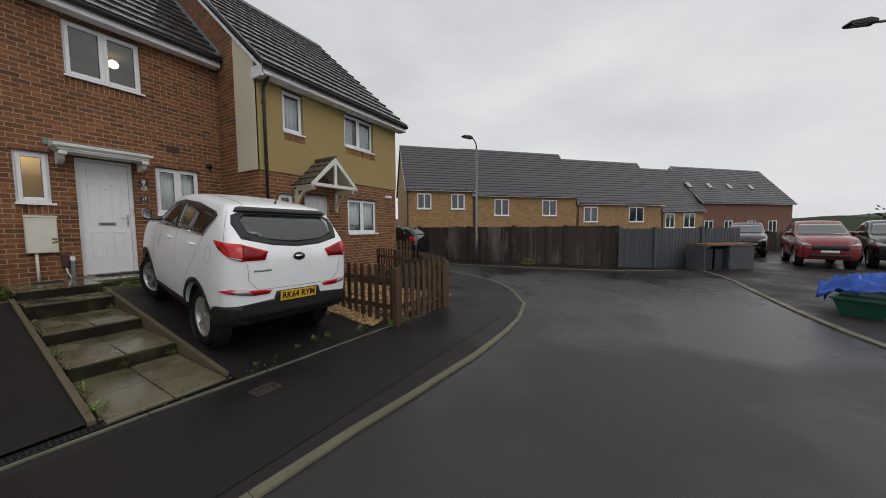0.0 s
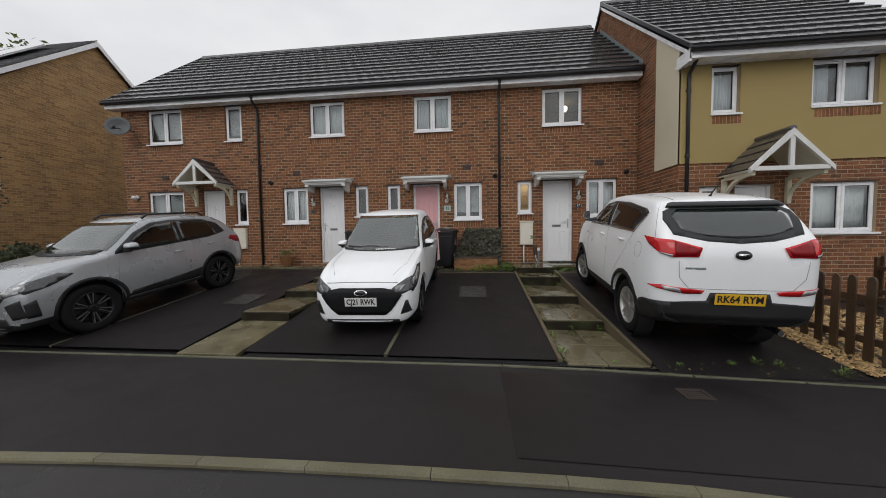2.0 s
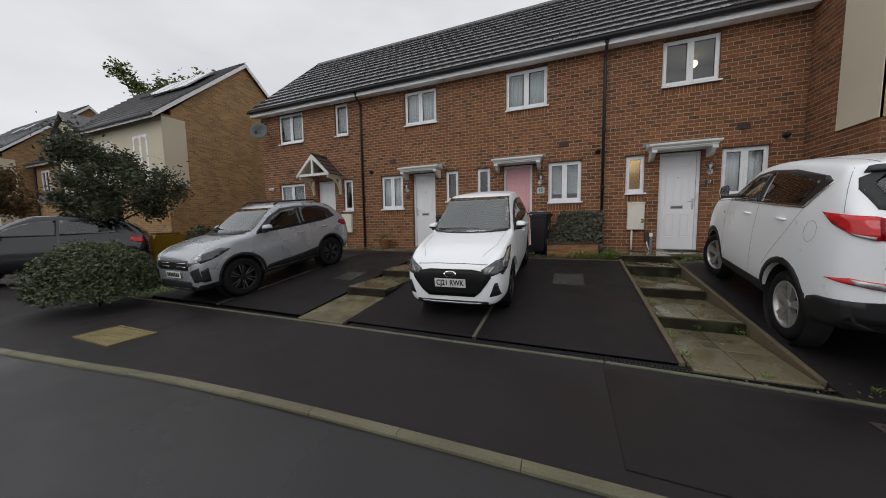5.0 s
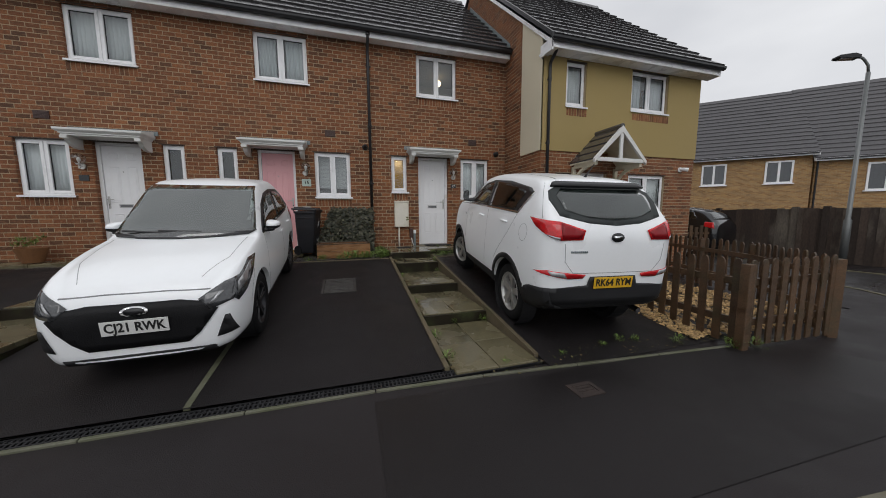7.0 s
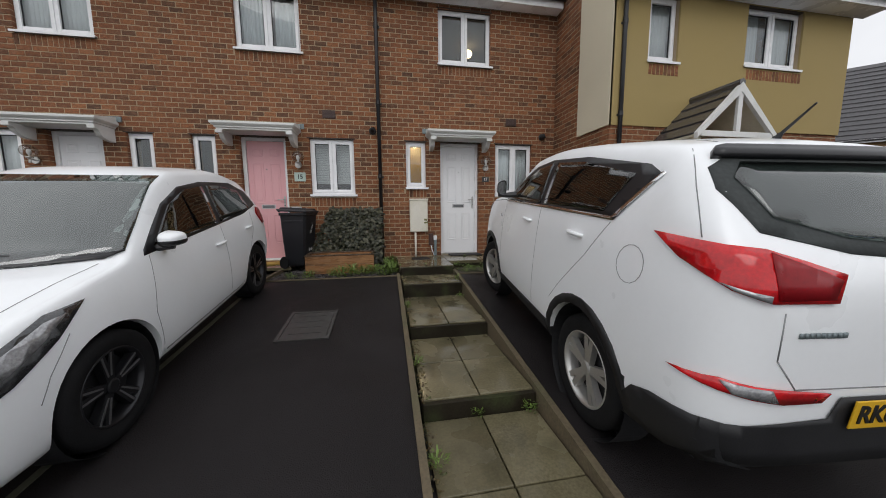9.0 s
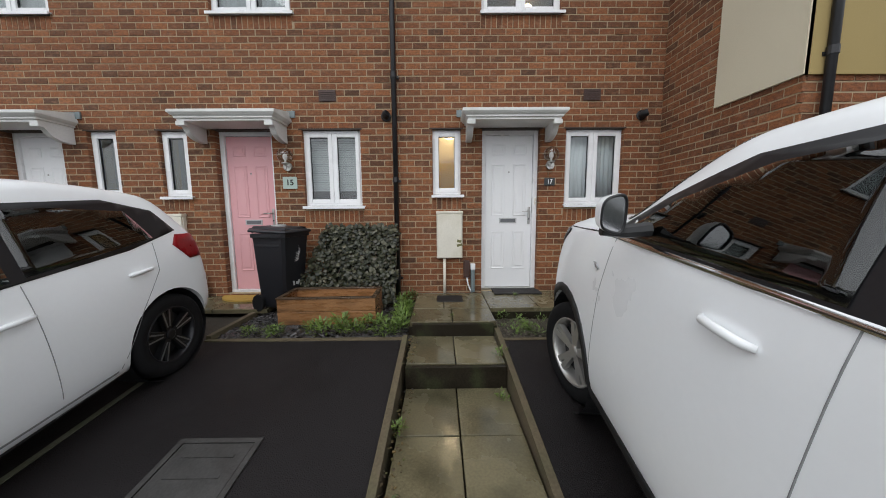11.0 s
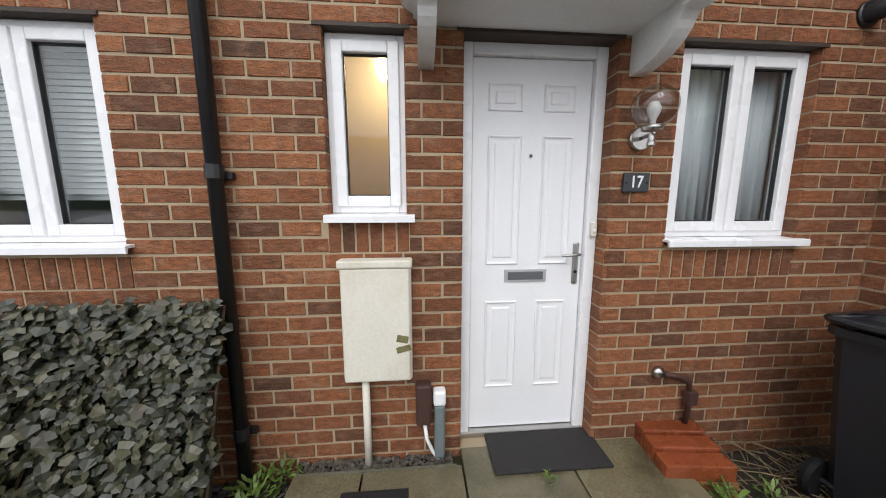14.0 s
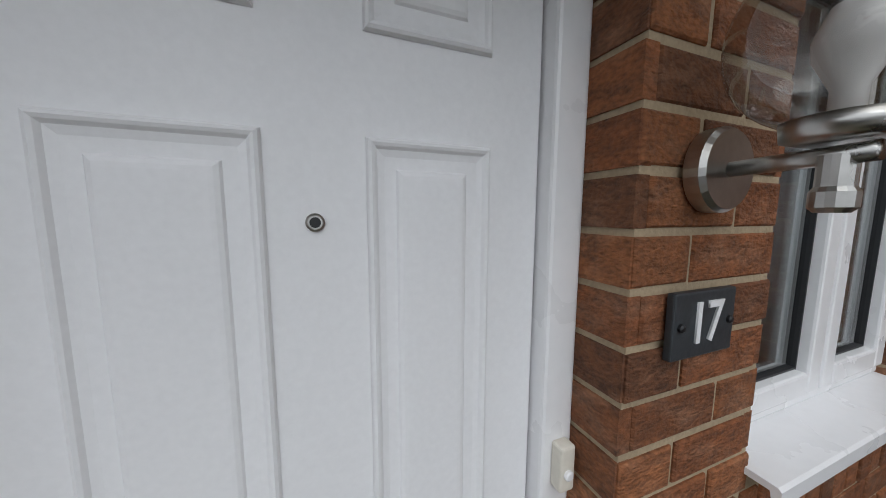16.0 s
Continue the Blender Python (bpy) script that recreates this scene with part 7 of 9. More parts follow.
# Dead stalks in the corner by the bin.
rng = random.Random(5)
sv, sf = [], []
for _ in range(170):
    x, y, a = rng.uniform(1.2, 2.2), rng.uniform(-0.55, -0.02), rng.uniform(0, 6.28)
    ln, w, k = rng.uniform(0.1, 0.35), 0.003, len(sv)
    for t in (0, 0.5, 1):
        px, py, pz = x + math.cos(a) * ln * t, min(-0.01, y + math.sin(a) * ln * t), -0.09 + 0.1 * math.sin(t * 2.4) * rng.random()
        sv += [(px - w, py, pz), (px + w, py + w, pz + w)]
    sf += [(k, k + 1, k + 3, k + 2), (k + 2, k + 3, k + 5, k + 4)]
tagged(from_lists("dead_stalks", sv, sf, M_DRYLEAF), "tangle of dry straw-coloured stalks in the corner", "plants", kind="stuff")

# ---- wheelie bins ----
M_BIN = mat("black_bin_plastic", (0.013, 0.0135, 0.017), 0.45, var=0.15, scale=5, fine=90, bump=0.1)
M_PRINT = mat("pale_grey_print", (0.5, 0.5, 0.5), 0.6, var=0.1)


def wheelie_bin(m, number, label):
    """A two-wheeled bin, its front towards -y, its base at the origin."""
    t = thing("wheelie_bin", label, "wheelie bin", m, "wheelie bins")
    bm = bmesh.new()
    loops = []
    for z, w, d0, d1 in ((0.04, 0.2, -0.2, 0.2), (0.06, 0.21, -0.215, 0.21), (0.5, 0.245, -0.265, 0.23), (0.8, 0.265, -0.3, 0.24), (0.84, 0.27, -0.305, 0.245), (0.845, 0.29, -0.325, 0.26), (0.885, 0.29, -0.325, 0.26)):
        c = 0.035
        loops.append([bm.verts.new((x, y, z)) for x, y in ((-w + c, d0), (w - c, d0), (w, d0 + c), (w, d1 - c), (w - c, d1), (-w + c, d1), (-w, d1 - c), (-w, d0 + c))])
    for l0, l1 in zip(loops, loops[1:]):
        for k in range(8):
            bm.faces.new((l0[k], l0[(k + 1) % 8], l1[(k + 1) % 8], l1[k]))
    bm.faces.new(loops[0][::-1])
    bm.faces.new(loops[-1])
    part("body", bm, M_BIN, t)
    bm = bmesh.new()
    loops = []
    for z, g in ((0.885, 0.012), (0.9, 0.018), (0.915, 0.006), (0.925, -0.05), (0.945, -0.075), (0.95, -0.1)):
        loops.append([bm.verts.new((x, y, z + 0.02 * (y > 0))) for x, y in ((-0.26 - g, -0.335 - g), (0.26 + g, -0.335 - g), (0.285 + g, -0.3), (0.285 + g, 0.25), (0.25 + g, 0.27 + g), (-0.25 - g, 0.27 + g), (-0.285 - g, 0.25), (-0.285 - g, -0.3))])
    for l0, l1 in zip(loops, loops[1:]):
        for k in range(8):
            bm.faces.new((l0[k], l0[(k + 1) % 8], l1[(k + 1) % 8], l1[k]))
    bm.faces.new(loops[-1])
    bm.faces.new(loops[0][::-1])
    lid = part("lid", bm, M_BIN, t)
    part("lid_disc", lathe(bmesh.new(), [(0.1, 0.955), (0.1, 0.978), (0.075, 0.979), (0.075, 0.955)], 24), M_PRINT, lid, "pale round moulding")
    part("handle", tube(bmesh.new(), [(-0.2, 0.27, 0.9), (-0.2, 0.32, 0.93), (0.2, 0.32, 0.93), (0.2, 0.27, 0.9)], 0.016, 8), M_BIN, t)
    part("axle", tube(bmesh.new(), [(-0.24, 0.2, 0.1), (0.24, 0.2, 0.1)], 0.012, 8), M_BLACK, t)
    for s in (-1, 1):
        part("wheel", lathe(bmesh.new(), [(0.06, -0.02), (0.095, -0.022), (0.1, 0.0), (0.095, 0.022), (0.06, 0.02)], 24, Matrix.Translation((s * 0.25, 0.2, 0.1)) @ Matrix.Rotation(radians(90), 4, "Y")), M_TYRE, t)
    for s in (-1, 1):
        part("side_rib", boxes((s * 0.262 - 0.008, s * 0.262 + 0.008, -0.24, 0.2, 0.74, 0.765), bevel=0.003), M_BIN, t)
    face = lambda z: -0.206 - 0.112 * (z - 0.06)
    if number:
        for k in range(6):
            emblem = bmesh.new()
            z0, z1 = 0.55 + 0.02 * k, 0.6 + 0.045 * k
            tube(emblem, [(-0.07, face(z0) - 0.004, z0), (0.02 + 0.012 * k, face(z0 + 0.01) - 0.006, z0 + 0.012), (0.1 - 0.02 * k, face(z1) - 0.004, z1)], [0.004, 0.01, 0.003], 6)
            part("emblem_stroke", emblem, M_PRINT, t, "pale printed feather stroke")
        part("print_bar", boxes((-0.12, 0.12, face(0.5) - 0.004, face(0.5) + 0.012, 0.49, 0.51), (-0.1, 0.1, face(0.46) - 0.004, face(0.46) + 0.012, 0.455, 0.468)), M_PRINT, t, "pale unreadable print")
        writing(number, 0.17, M_PRINT, t, pose(0.0, face(0.33) - 0.006, 0.33, 84, 0, 0), "painted_number", bold=0.008)


wheelie_bin(pose(-2.42, -0.4, -0.06, 0, 0, 81) @ Matrix.Diagonal((0.9, 0.72, 1.0, 1)), "15", "black plastic wheelie bin marked 15 beside a planter")
wheelie_bin(pose(1.92, -0.52, -0.09, 0, 0, 100) @ Matrix.Diagonal((0.95, 0.9, 0.98, 1)), "", "black plastic wheelie bin in the corner by the side wall")
wheelie_bin(pose(-4.75, -0.42, -0.02, 0, 0, 0) @ Matrix.Diagonal((0.8, 0.8, 0.95, 1)), "", "black plastic wheelie bin between two doors")

# ---- wooden planter ----
M_PLANK = mat("wet_brown_plank", (0.27, 0.13, 0.052), 0.5, var=0.5, scale=7, fine=40, bump=0.3, objrand=0.25, wet=0.25, stretch=4.0, stain=((0.06, 0.034, 0.018), 0.8, 3.0))
M_PLANK_DARK = mat("dark_wet_plank", (0.075, 0.045, 0.025), 0.45, var=0.3, scale=5, fine=40, bump=0.25, wet=0.25)
pl = thing("planter", "empty wet brown wooden trough planter on slate", "planter", pose(-1.72, -0.7, -0.1, 0, 0, 2))
for k, (a, b) in enumerate(((-0.23, -0.2), (0.2, 0.23))):
    for z0, z1 in ((0.0, 0.135), (0.139, 0.27)):
        part("plank", boxes((-0.5, 0.5, a, b, z0, z1), bevel=0.004), M_PLANK, pl)
for a, b in ((-0.5, -0.47), (0.47, 0.5)):
    part("plank", boxes((a, b, -0.198, 0.198, 0.0, 0.27), bevel=0.004), M_PLANK, pl)
for r in ((-0.51, 0.51, -0.24, -0.19), (-0.51, 0.51, 0.19, 0.24), (-0.51, -0.46, -0.19, 0.19), (0.46, 0.51, -0.19, 0.19)):
    part("top_rail", boxes((*r, 0.272, 0.287), bevel=0.004), M_PLANK_DARK, pl)
part("base_board", boxes((-0.468, 0.468, -0.198, 0.198, 0.02, 0.05)), M_PLANK, pl)

# ---- leaning screen of artificial ivy ----
ivy = thing("ivy_screen", "leaning screen of dark artificial ivy leaves against brickwork", "ivy screen", pose(0, 0, 0))
rng = random.Random(21)
sc = lambda u, v: Vector((-2.38 + 0.42 * v + (1.28 - 0.4 * v) * u, -0.36 + 0.27 * v, -0.06 + 0.95 * v))
bm = bmesh.new()
for k in range(9):
    tube(bm, [sc(k / 8, 0.0), sc(k / 8, 0.5), sc(k / 8, 0.985)], 0.006, 5)
    tube(bm, [sc(0.0, k / 8 * 0.98), sc(1.0, k / 8 * 0.98)], 0.006, 5)
part("trellis", bm, M_PLANK_DARK, ivy)
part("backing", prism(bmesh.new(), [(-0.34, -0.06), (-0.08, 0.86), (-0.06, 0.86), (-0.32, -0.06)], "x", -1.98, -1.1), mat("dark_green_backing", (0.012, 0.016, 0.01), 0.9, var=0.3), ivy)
vs, fs = [], []
for _ in range(1700):
    u, v = rng.random(), rng.random()
    p = sc(u, v) + Vector((rng.uniform(-0.03, 0.03), rng.uniform(-0.07, 0.0), rng.uniform(-0.02, 0.03)))
    s, a = rng.uniform(0.022, 0.04), rng.uniform(-0.9, 0.9) + math.pi
    m = Matrix.Translation(p) @ Euler((radians(rng.uniform(20, 75)), rng.uniform(-0.5, 0.5), rng.uniform(-0.6, 0.6))).to_matrix().to_4x4() @ Matrix.Rotation(a, 4, "Z")
    k = len(vs)
    for x, y, z in ((0, -0.6, 0), (0.8, -0.5, -0.15), (0.55, 0.1, 0.05), (0.75, 0.5, -0.1), (0, 1.2, -0.2), (-0.75, 0.5, -0.1), (-0.55, 0.1, 0.05), (-0.8, -0.5, -0.15), (0, 0.1, 0.12)):
        vs.append(m @ Vector((x * s, y * s, z * s)))
    fs += [(k + i, k + (i + 1) % 8, k + 8) for i in range(8)]
tagged(from_lists("ivy_leaves", vs, fs, M_IVY, ivy), kind="stuff")

# ---- small fixtures by the doors ----
M_GLOBE = glass("clear_globe", (0.78, 0.77, 0.75), 1.5)
M_RUBBER = mat("dark_rubber_mat", (0.022, 0.02, 0.02), 0.8, var=0.3, scale=15, fine=150, bump=0.6)
M_COIR = mat("golden_coir_mat", (0.4, 0.25, 0.05), 0.9, var=0.3, scale=15, fine=150, bump=0.6)


def wall_light(x, z, gx):
    t = thing("wall_light", "brushed steel wall light with a clear glass globe", "wall light", pose(x, 0, z), "wall lights")
    back = lathe(bmesh.new(), [(0.055, 0.004), (0.055, 0.022), (0.05, 0.028)], 32, Matrix.Rotation(radians(90), 4, "X"))
    part("back_plate", back, M_STEEL, t, smooth=False)
    part("arm", tube(bmesh.new(), [(0, -0.02, 0), (gx, -0.15, 0.0)], 0.0095, 12), M_STEEL, t, smooth=True)
    part("gallery", lathe(bmesh.new(), [(0.03, 0.0), (0.042, 0.004), (0.044, 0.022), (0.03, 0.024)], 28, Matrix.Translation((gx * 0.85, -0.125, 0.012))), M_STEEL, t, smooth=True)
    part("sensor", lathe(bmesh.new(), [(0.012, -0.055), (0.017, -0.05), (0.017, -0.035), (0.014, -0.03), (0.014, 0.0)], 16, Matrix.Translation((gx * 0.85, -0.125, 0.0))), M_STEEL, t)
    r = 0.094
    g = part("globe", lathe(bmesh.new(), [(r * math.sin(a), r * math.cos(math.pi - a) + 0.115) for a in [0.35 + k * (math.pi - 0.4) / 18 for k in range(19)]], 32, Matrix.Translation((gx * 0.85, -0.125, 0.0)), caps=False), M_GLOBE, t, smooth=True)
    g.visible_shadow = False
    part("bulb", lathe(bmesh.new(), [(0.012, 0.03), (0.012, 0.06), (0.026, 0.09), (0.028, 0.11), (0.018, 0.135), (0.004, 0.14)], 20, Matrix.Translation((gx * 0.85, -0.125, 0.0))), M_UPVC, t, smooth=True)


wall_light(0.868, 1.634, -0.03)
wall_light(-2.455, 1.634, 0.03)
wall_light(-6.13, 1.634, 0.03)
M_PLAQUE = mat("dark_slate_plaque", (0.035, 0.04, 0.045), 0.45, var=0.3, scale=14, fine=60, bump=0.2)
np17 = tagged(mesh_ob("house_number", box(bmesh.new(), 0.803, 0.937, -0.016, -0.004, 1.38, 1.474, bevel=0.003), M_PLAQUE), "dark slate house number plaque reading 17", "plaque")
writing("17", 0.082, M_UPVC, np17, pose(0.87, -0.0172, 1.427, 90, 0, 0), bold=0.001).scale.x = 0.85
for x in (0.817, 0.923):
    part("screw", lathe(bmesh.new(), [(0.006, 0), (0.006, 0.004), (0.003, 0.006)], 12, pose(x, -0.0155, 1.427, 90)), M_BLACK, np17)
M_MINT = mat("pale_mint_plaque", (0.45, 0.55, 0.5), 0.5, var=0.1)
np15 = tagged(mesh_ob("house_number", box(bmesh.new(), -2.53, -2.35, -0.016, -0.004, 1.36, 1.51, bevel=0.003), M_MINT), "pale mint house number plaque reading 15", "plaque")
writing("15", 0.1, M_INK, np15, pose(-2.44, -0.0172, 1.435, 90, 0, 0), bold=0.002)
tagged(mesh_ob("house_number", box(bmesh.new(), -6.2, -6.06, -0.016, -0.004, 1.38, 1.48, bevel=0.003), M_PLAQUE), "small dark house number plaque on brickwork", "plaque")
bell = thing("door_bell", "small cream bell push on the door frame", "bell push")
part("case", boxes((0.702, 0.73, 0.062, 0.0855, 1.15, 1.225), bevel=0.004), M_METER, bell)
part("button", lathe(bmesh.new(), [(0.008, 0), (0.008, 0.004), (0.005, 0.006)], 14, pose(0.716, 0.062, 1.18, 90)), M_UPVC, bell)
gas = thing("cable_entry", "brown and grey cable entry boxes at the wall's foot", "cable box")
part("brown_box", boxes((-0.235, -0.155, -0.07, -0.003, 0.2, 0.42), bevel=0.012), mat_vent, gas)
part("grey_duct", boxes((-0.14, -0.085, -0.06, -0.003, 0.0, 0.3), bevel=0.012), M_LEAD, gas)
part("duct_cap", boxes((-0.145, -0.08, -0.064, -0.003, 0.3, 0.38), bevel=0.012), M_UPVC, gas)
part("white_cable", tube(bmesh.new(), [(-0.19, -0.04, 0.2), (-0.18, -0.06, 0.12), (-0.15, -0.05, 0.04), (-0.12, -0.04, -0.02)], 0.01, 8), M_UPVC, gas, smooth=True)
bm = bmesh.new()
mat_thing = tagged(mesh_ob("door_mat", box(bmesh.new(), 0.15, 0.76, -0.19, 0.075, LAND + 0.003, LAND + 0.02, bevel=0.006), M_RUBBER), "dark grey rubber doormat before the white door", "doormat")
tagged(mesh_ob("door_mat", prism(bmesh.new(), [(-2.96 + 0.4 * math.cos(math.pi * (1 + k / 16)), -0.05 + 0.28 * math.sin(math.pi * (1 + k / 16))) for k in range(17)], "z", -0.028, -0.008), M_COIR), "golden half-round coir doormat before the pink door", "doormat")
M_ORANGE = mat("wet_red_brick_ramp", (0.22, 0.055, 0.02), 0.35, var=0.25, scale=8, fine=60, bump=0.3, wet=0.15, objrand=0.15)
bs = thing("brick_step", "low ramp of wet red-brown bricks beside the doorstep", "brick ramp", pose(1.16, -0.14, LAND - 0.02, 0, 0, -6))
for k in range(3):
    part("brick", box(bmesh.new(), -0.17, 0.17, -0.14 + 0.098 * k, -0.047 + 0.098 * k, 0.0, 0.085 + 0.018 * k, bevel=0.008), M_ORANGE, bs)
part("plinth", boxes((-0.18, 0.18, -0.145, 0.15, -0.1, 0.0)), M_PLANK, bs)
tap = thing("wall_tap", "steel capped outside pipe on the brickwork", "tap")
part("rose", lathe(bmesh.new(), [(0.034, 0), (0.034, 0.012), (0.02, 0.03)], 20, pose(1.1, -0.002, 0.4, 90)), M_STEEL, tap, smooth=True)
part("pipe", tube(bmesh.new(), [(1.12, -0.03, 0.4), (1.2, -0.04, 0.39), (1.26, -0.04, 0.35), (1.28, -0.035, 0.25), (1.27, -0.03, 0.1)], 0.014, 8), mat("rusty_pipe", (0.08, 0.04, 0.03), 0.6, metal=0.4, var=0.4), tap, smooth=True)
part("valve", boxes((1.25, 1.31, -0.06, -0.02, 0.22, 0.3), bevel=0.006), mat_vent, tap)
bottle = thing("cleaning_bottle", "white and grey plastic spray bottle by the wall", "bottle", pose(-3.62, -0.07, -0.03))
part("bottle", lathe(bmesh.new(), [(0.04, 0.0), (0.045, 0.01), (0.045, 0.16), (0.02, 0.22), (0.02, 0.27)], 16), M_LEAD, bottle, smooth=True)
part("cap", boxes((-0.03, 0.03, -0.03, 0.03, 0.27, 0.33), bevel=0.006), M_UPVC, bottle)
pot = thing("plant_pot", "terracotta pot with a small green shrub by the wall", "plant pot", pose(-6.75, -0.32, -0.03))
part("pot", lathe(bmesh.new(), [(0.12, 0.0), (0.19, 0.22), (0.2, 0.25), (0.17, 0.25), (0.15, 0.2)], 20), mat("terracotta", (0.22, 0.1, 0.04), 0.8, var=0.2), pot)
vs, fs = [], []
for _ in range(8):
    leaf_cluster(rng, vs, fs, rng.uniform(-0.12, 0.12), rng.uniform(-0.12, 0.12), 0.25 + rng.uniform(0, 0.15), 0.08, 24, 0.06)
tagged(from_lists("leaves", vs, fs, M_LEAF, pot), kind="stuff")

# Satellite dish, alarm box and camera on the walls.
dish = thing("satellite_dish", "dark grey mesh satellite dish on the terrace's corner", "satellite dish", pose(-11.5, -0.12, 3.85))
db = lathe(bmesh.new(), [(0.0, 0.0), (0.12, 0.012), (0.22, 0.045), (0.28, 0.08), (0.275, 0.088), (0.21, 0.055), (0.1, 0.02)], 28, pose(-0.05, -0.25, 0.0, 75, 0, 30), caps=False)
part("reflector", db, mat("grey_dish_mesh", (0.09, 0.095, 0.1), 0.6, var=0.1), dish, smooth=True)
part("arm", tube(bmesh.new(), [(0, 0.11, 0), (-0.04, -0.22, -0.02), (0.1, -0.5, -0.12)], 0.012, 8), M_BLACK, dish)
part("receiver", boxes((0.07, 0.14, -0.56, -0.48, -0.14, -0.06), bevel=0.01), M_BLACK, dish)
for x, y, z in ((6.2, Y_YELLOW, 1.8), (-11.55, 0.0, 1.95)):
    cc = thing("security_camera", "small white wall-mounted security light", "security light", pose(x, y, z), "security lights")
    part("base", lathe(bmesh.new(), [(0.06, 0), (0.06, 0.03)], 16, Matrix.Rotation(radians(90), 4, "X")), M_UPVC, cc)
    part("head", tube(bmesh.new(), [(0, -0.03, 0), (0.02, -0.1, 0.0), (0.06, -0.17, -0.02)], [0.035, 0.045, 0.045], 12), M_UPVC, cc, smooth=True)

# ---- picket fence round the end house's garden ----
M_STAIN = mat("brown_stained_timber", (0.075, 0.041, 0.02), 0.7, var=0.45, scale=8, fine=70, bump=0.35, objrand=0.35, wet=0.45, stain=((0.04, 0.04, 0.02), 0.6, 5.0))
fence = tagged(new("picket_fence"), "brown stained low picket fence with square posts", "fence")
LINE = [(2.12, -1.75), (2.0, -5.38), (3.28, -5.45), (4.3, -4.2), (5.2, -2.1)]
pick = bmesh.new()
prism(pick, [(-0.037, 0.0), (0.037, 0.0), (0.037, 0.8), (0.031, 0.83), (0.018, 0.85), (0.0, 0.857), (-0.018, 0.85), (-0.031, 0.83), (-0.037, 0.8)], "y", -0.008, 0.008)
pick_mesh = bpy.data.meshes.new("picket")
pick.to_mesh(pick_mesh)
pick.free()
pick_mesh.materials.append(M_STAIN)
for (xa, ya), (xb, yb) in zip(LINE, LINE[1:]):
    ln, ang = math.hypot(xb - xa, yb - ya), math.atan2(yb - ya, xb - xa)
    n = round(ln / 0.15)
    base = -0.56
    for k in range(n):
        t = (k + 0.5) / n
        o = new("picket", pick_mesh)
        o.parent = fence
        o.matrix_basis = Matrix.Translation((xa + (xb - xa) * t, ya + (yb - ya) * t, base + random.uniform(-0.01, 0.01))) @ Matrix.Rotation(ang + math.pi, 4, "Z") @ Matrix.Rotation(random.uniform(-0.012, 0.012), 4, "Y")
    mid = Matrix.Translation(((xa + xb) / 2, (ya + yb) / 2, base)) @ Matrix.Rotation(ang, 4, "Z")
    for z in (0.2, 0.6):
        part("rail", box(bmesh.new(), -ln / 2, ln / 2, 0.012, 0.045, z, z + 0.07, bevel=0.003, m=mid), M_STAIN, fence)
    m = max(1, round(ln / 1.5))
    for k in range(m + (1 if (xb, yb) == LINE[-1] else 0)):
        t = k / m
        part("post", box(bmesh.new(), -0.04, 0.04, -0.04, 0.04, -0.1, 0.82, bevel=0.006, m=Matrix.Translation((xa + (xb - xa) * t, ya + (yb - ya) * t, base)) @ Matrix.Rotation(ang, 4, "Z")), M_STAIN, fence)
low = tagged(new("garden_fence"), "low dark trellis fence beyond the end house", "fence")
for k in range(7):
    part("picket", box(bmesh.new(), 6.9 + 0.2 * k, 7.02 + 0.2 * k, -1.02, -1.0, -0.5, 0.35 + 0.05 * (k % 2), bevel=0.003), M_STAIN, low)
for z in (-0.2, 0.15):
    part("rail", boxes((6.85, 8.3, -0.998, -0.97, z, z + 0.06)), M_STAIN, low)

# ---- the far side of the junction ----
M_BOARD = mat("dark_weathered_fence_board", (0.05, 0.035, 0.027), 0.85, var=0.4, scale=4, fine=50, bump=0.3, objrand=0.35, stain=((0.25, 0.22, 0.18), 0.75, 2.2), stretch=0.22)
M_GREYBOARD = mat("grey_painted_fence", (0.075, 0.082, 0.092), 0.7, var=0.15, scale=3, fine=50, bump=0.15, objrand=0.1)


def board_fence(points, z0, z1, material, label, width=0.14):
    f = tagged(new("board_fence"), label, "fence", "tall fences")
    board = bpy.data.meshes.new("board")
    bm = box(bmesh.new(), -width * 0.53, width * 0.53, -0.008, 0.008, z0, z1)
    bm.to_mesh(board)
    bm.free()
    board.materials.append(material)
    rng = random.Random(8)
    for (xa, ya), (xb, yb) in zip(points, points[1:]):
        ln, ang = math.hypot(xb - xa, yb - ya), math.atan2(yb - ya, xb - xa)
        n = round(ln / width)
        for k in range(n):
            t = (k + 0.5) / n
            m = Matrix.Translation((xa + (xb - xa) * t, ya + (yb - ya) * t, 0)) @ Matrix.Rotation(ang, 4, "Z") @ Matrix.Rotation(0.07, 4, "Z")
            o = new("board", board)
            o.parent = f
            o.matrix_basis = Matrix.Translation((0, 0, rng.uniform(-0.015, 0.015))) @ m
        k = 0.0
        while k < ln:
            t = k / ln
            part("post", box(bmesh.new(), -0.06, 0.06, -0.06, 0.06, z0, z1 + 0.05, m=Matrix.Translation((xa + (xb - xa) * t, ya + (yb - ya) * t, 0)) @ Matrix.Rotation(ang, 4, "Z")), material, f)
            k += 1.9
    return f


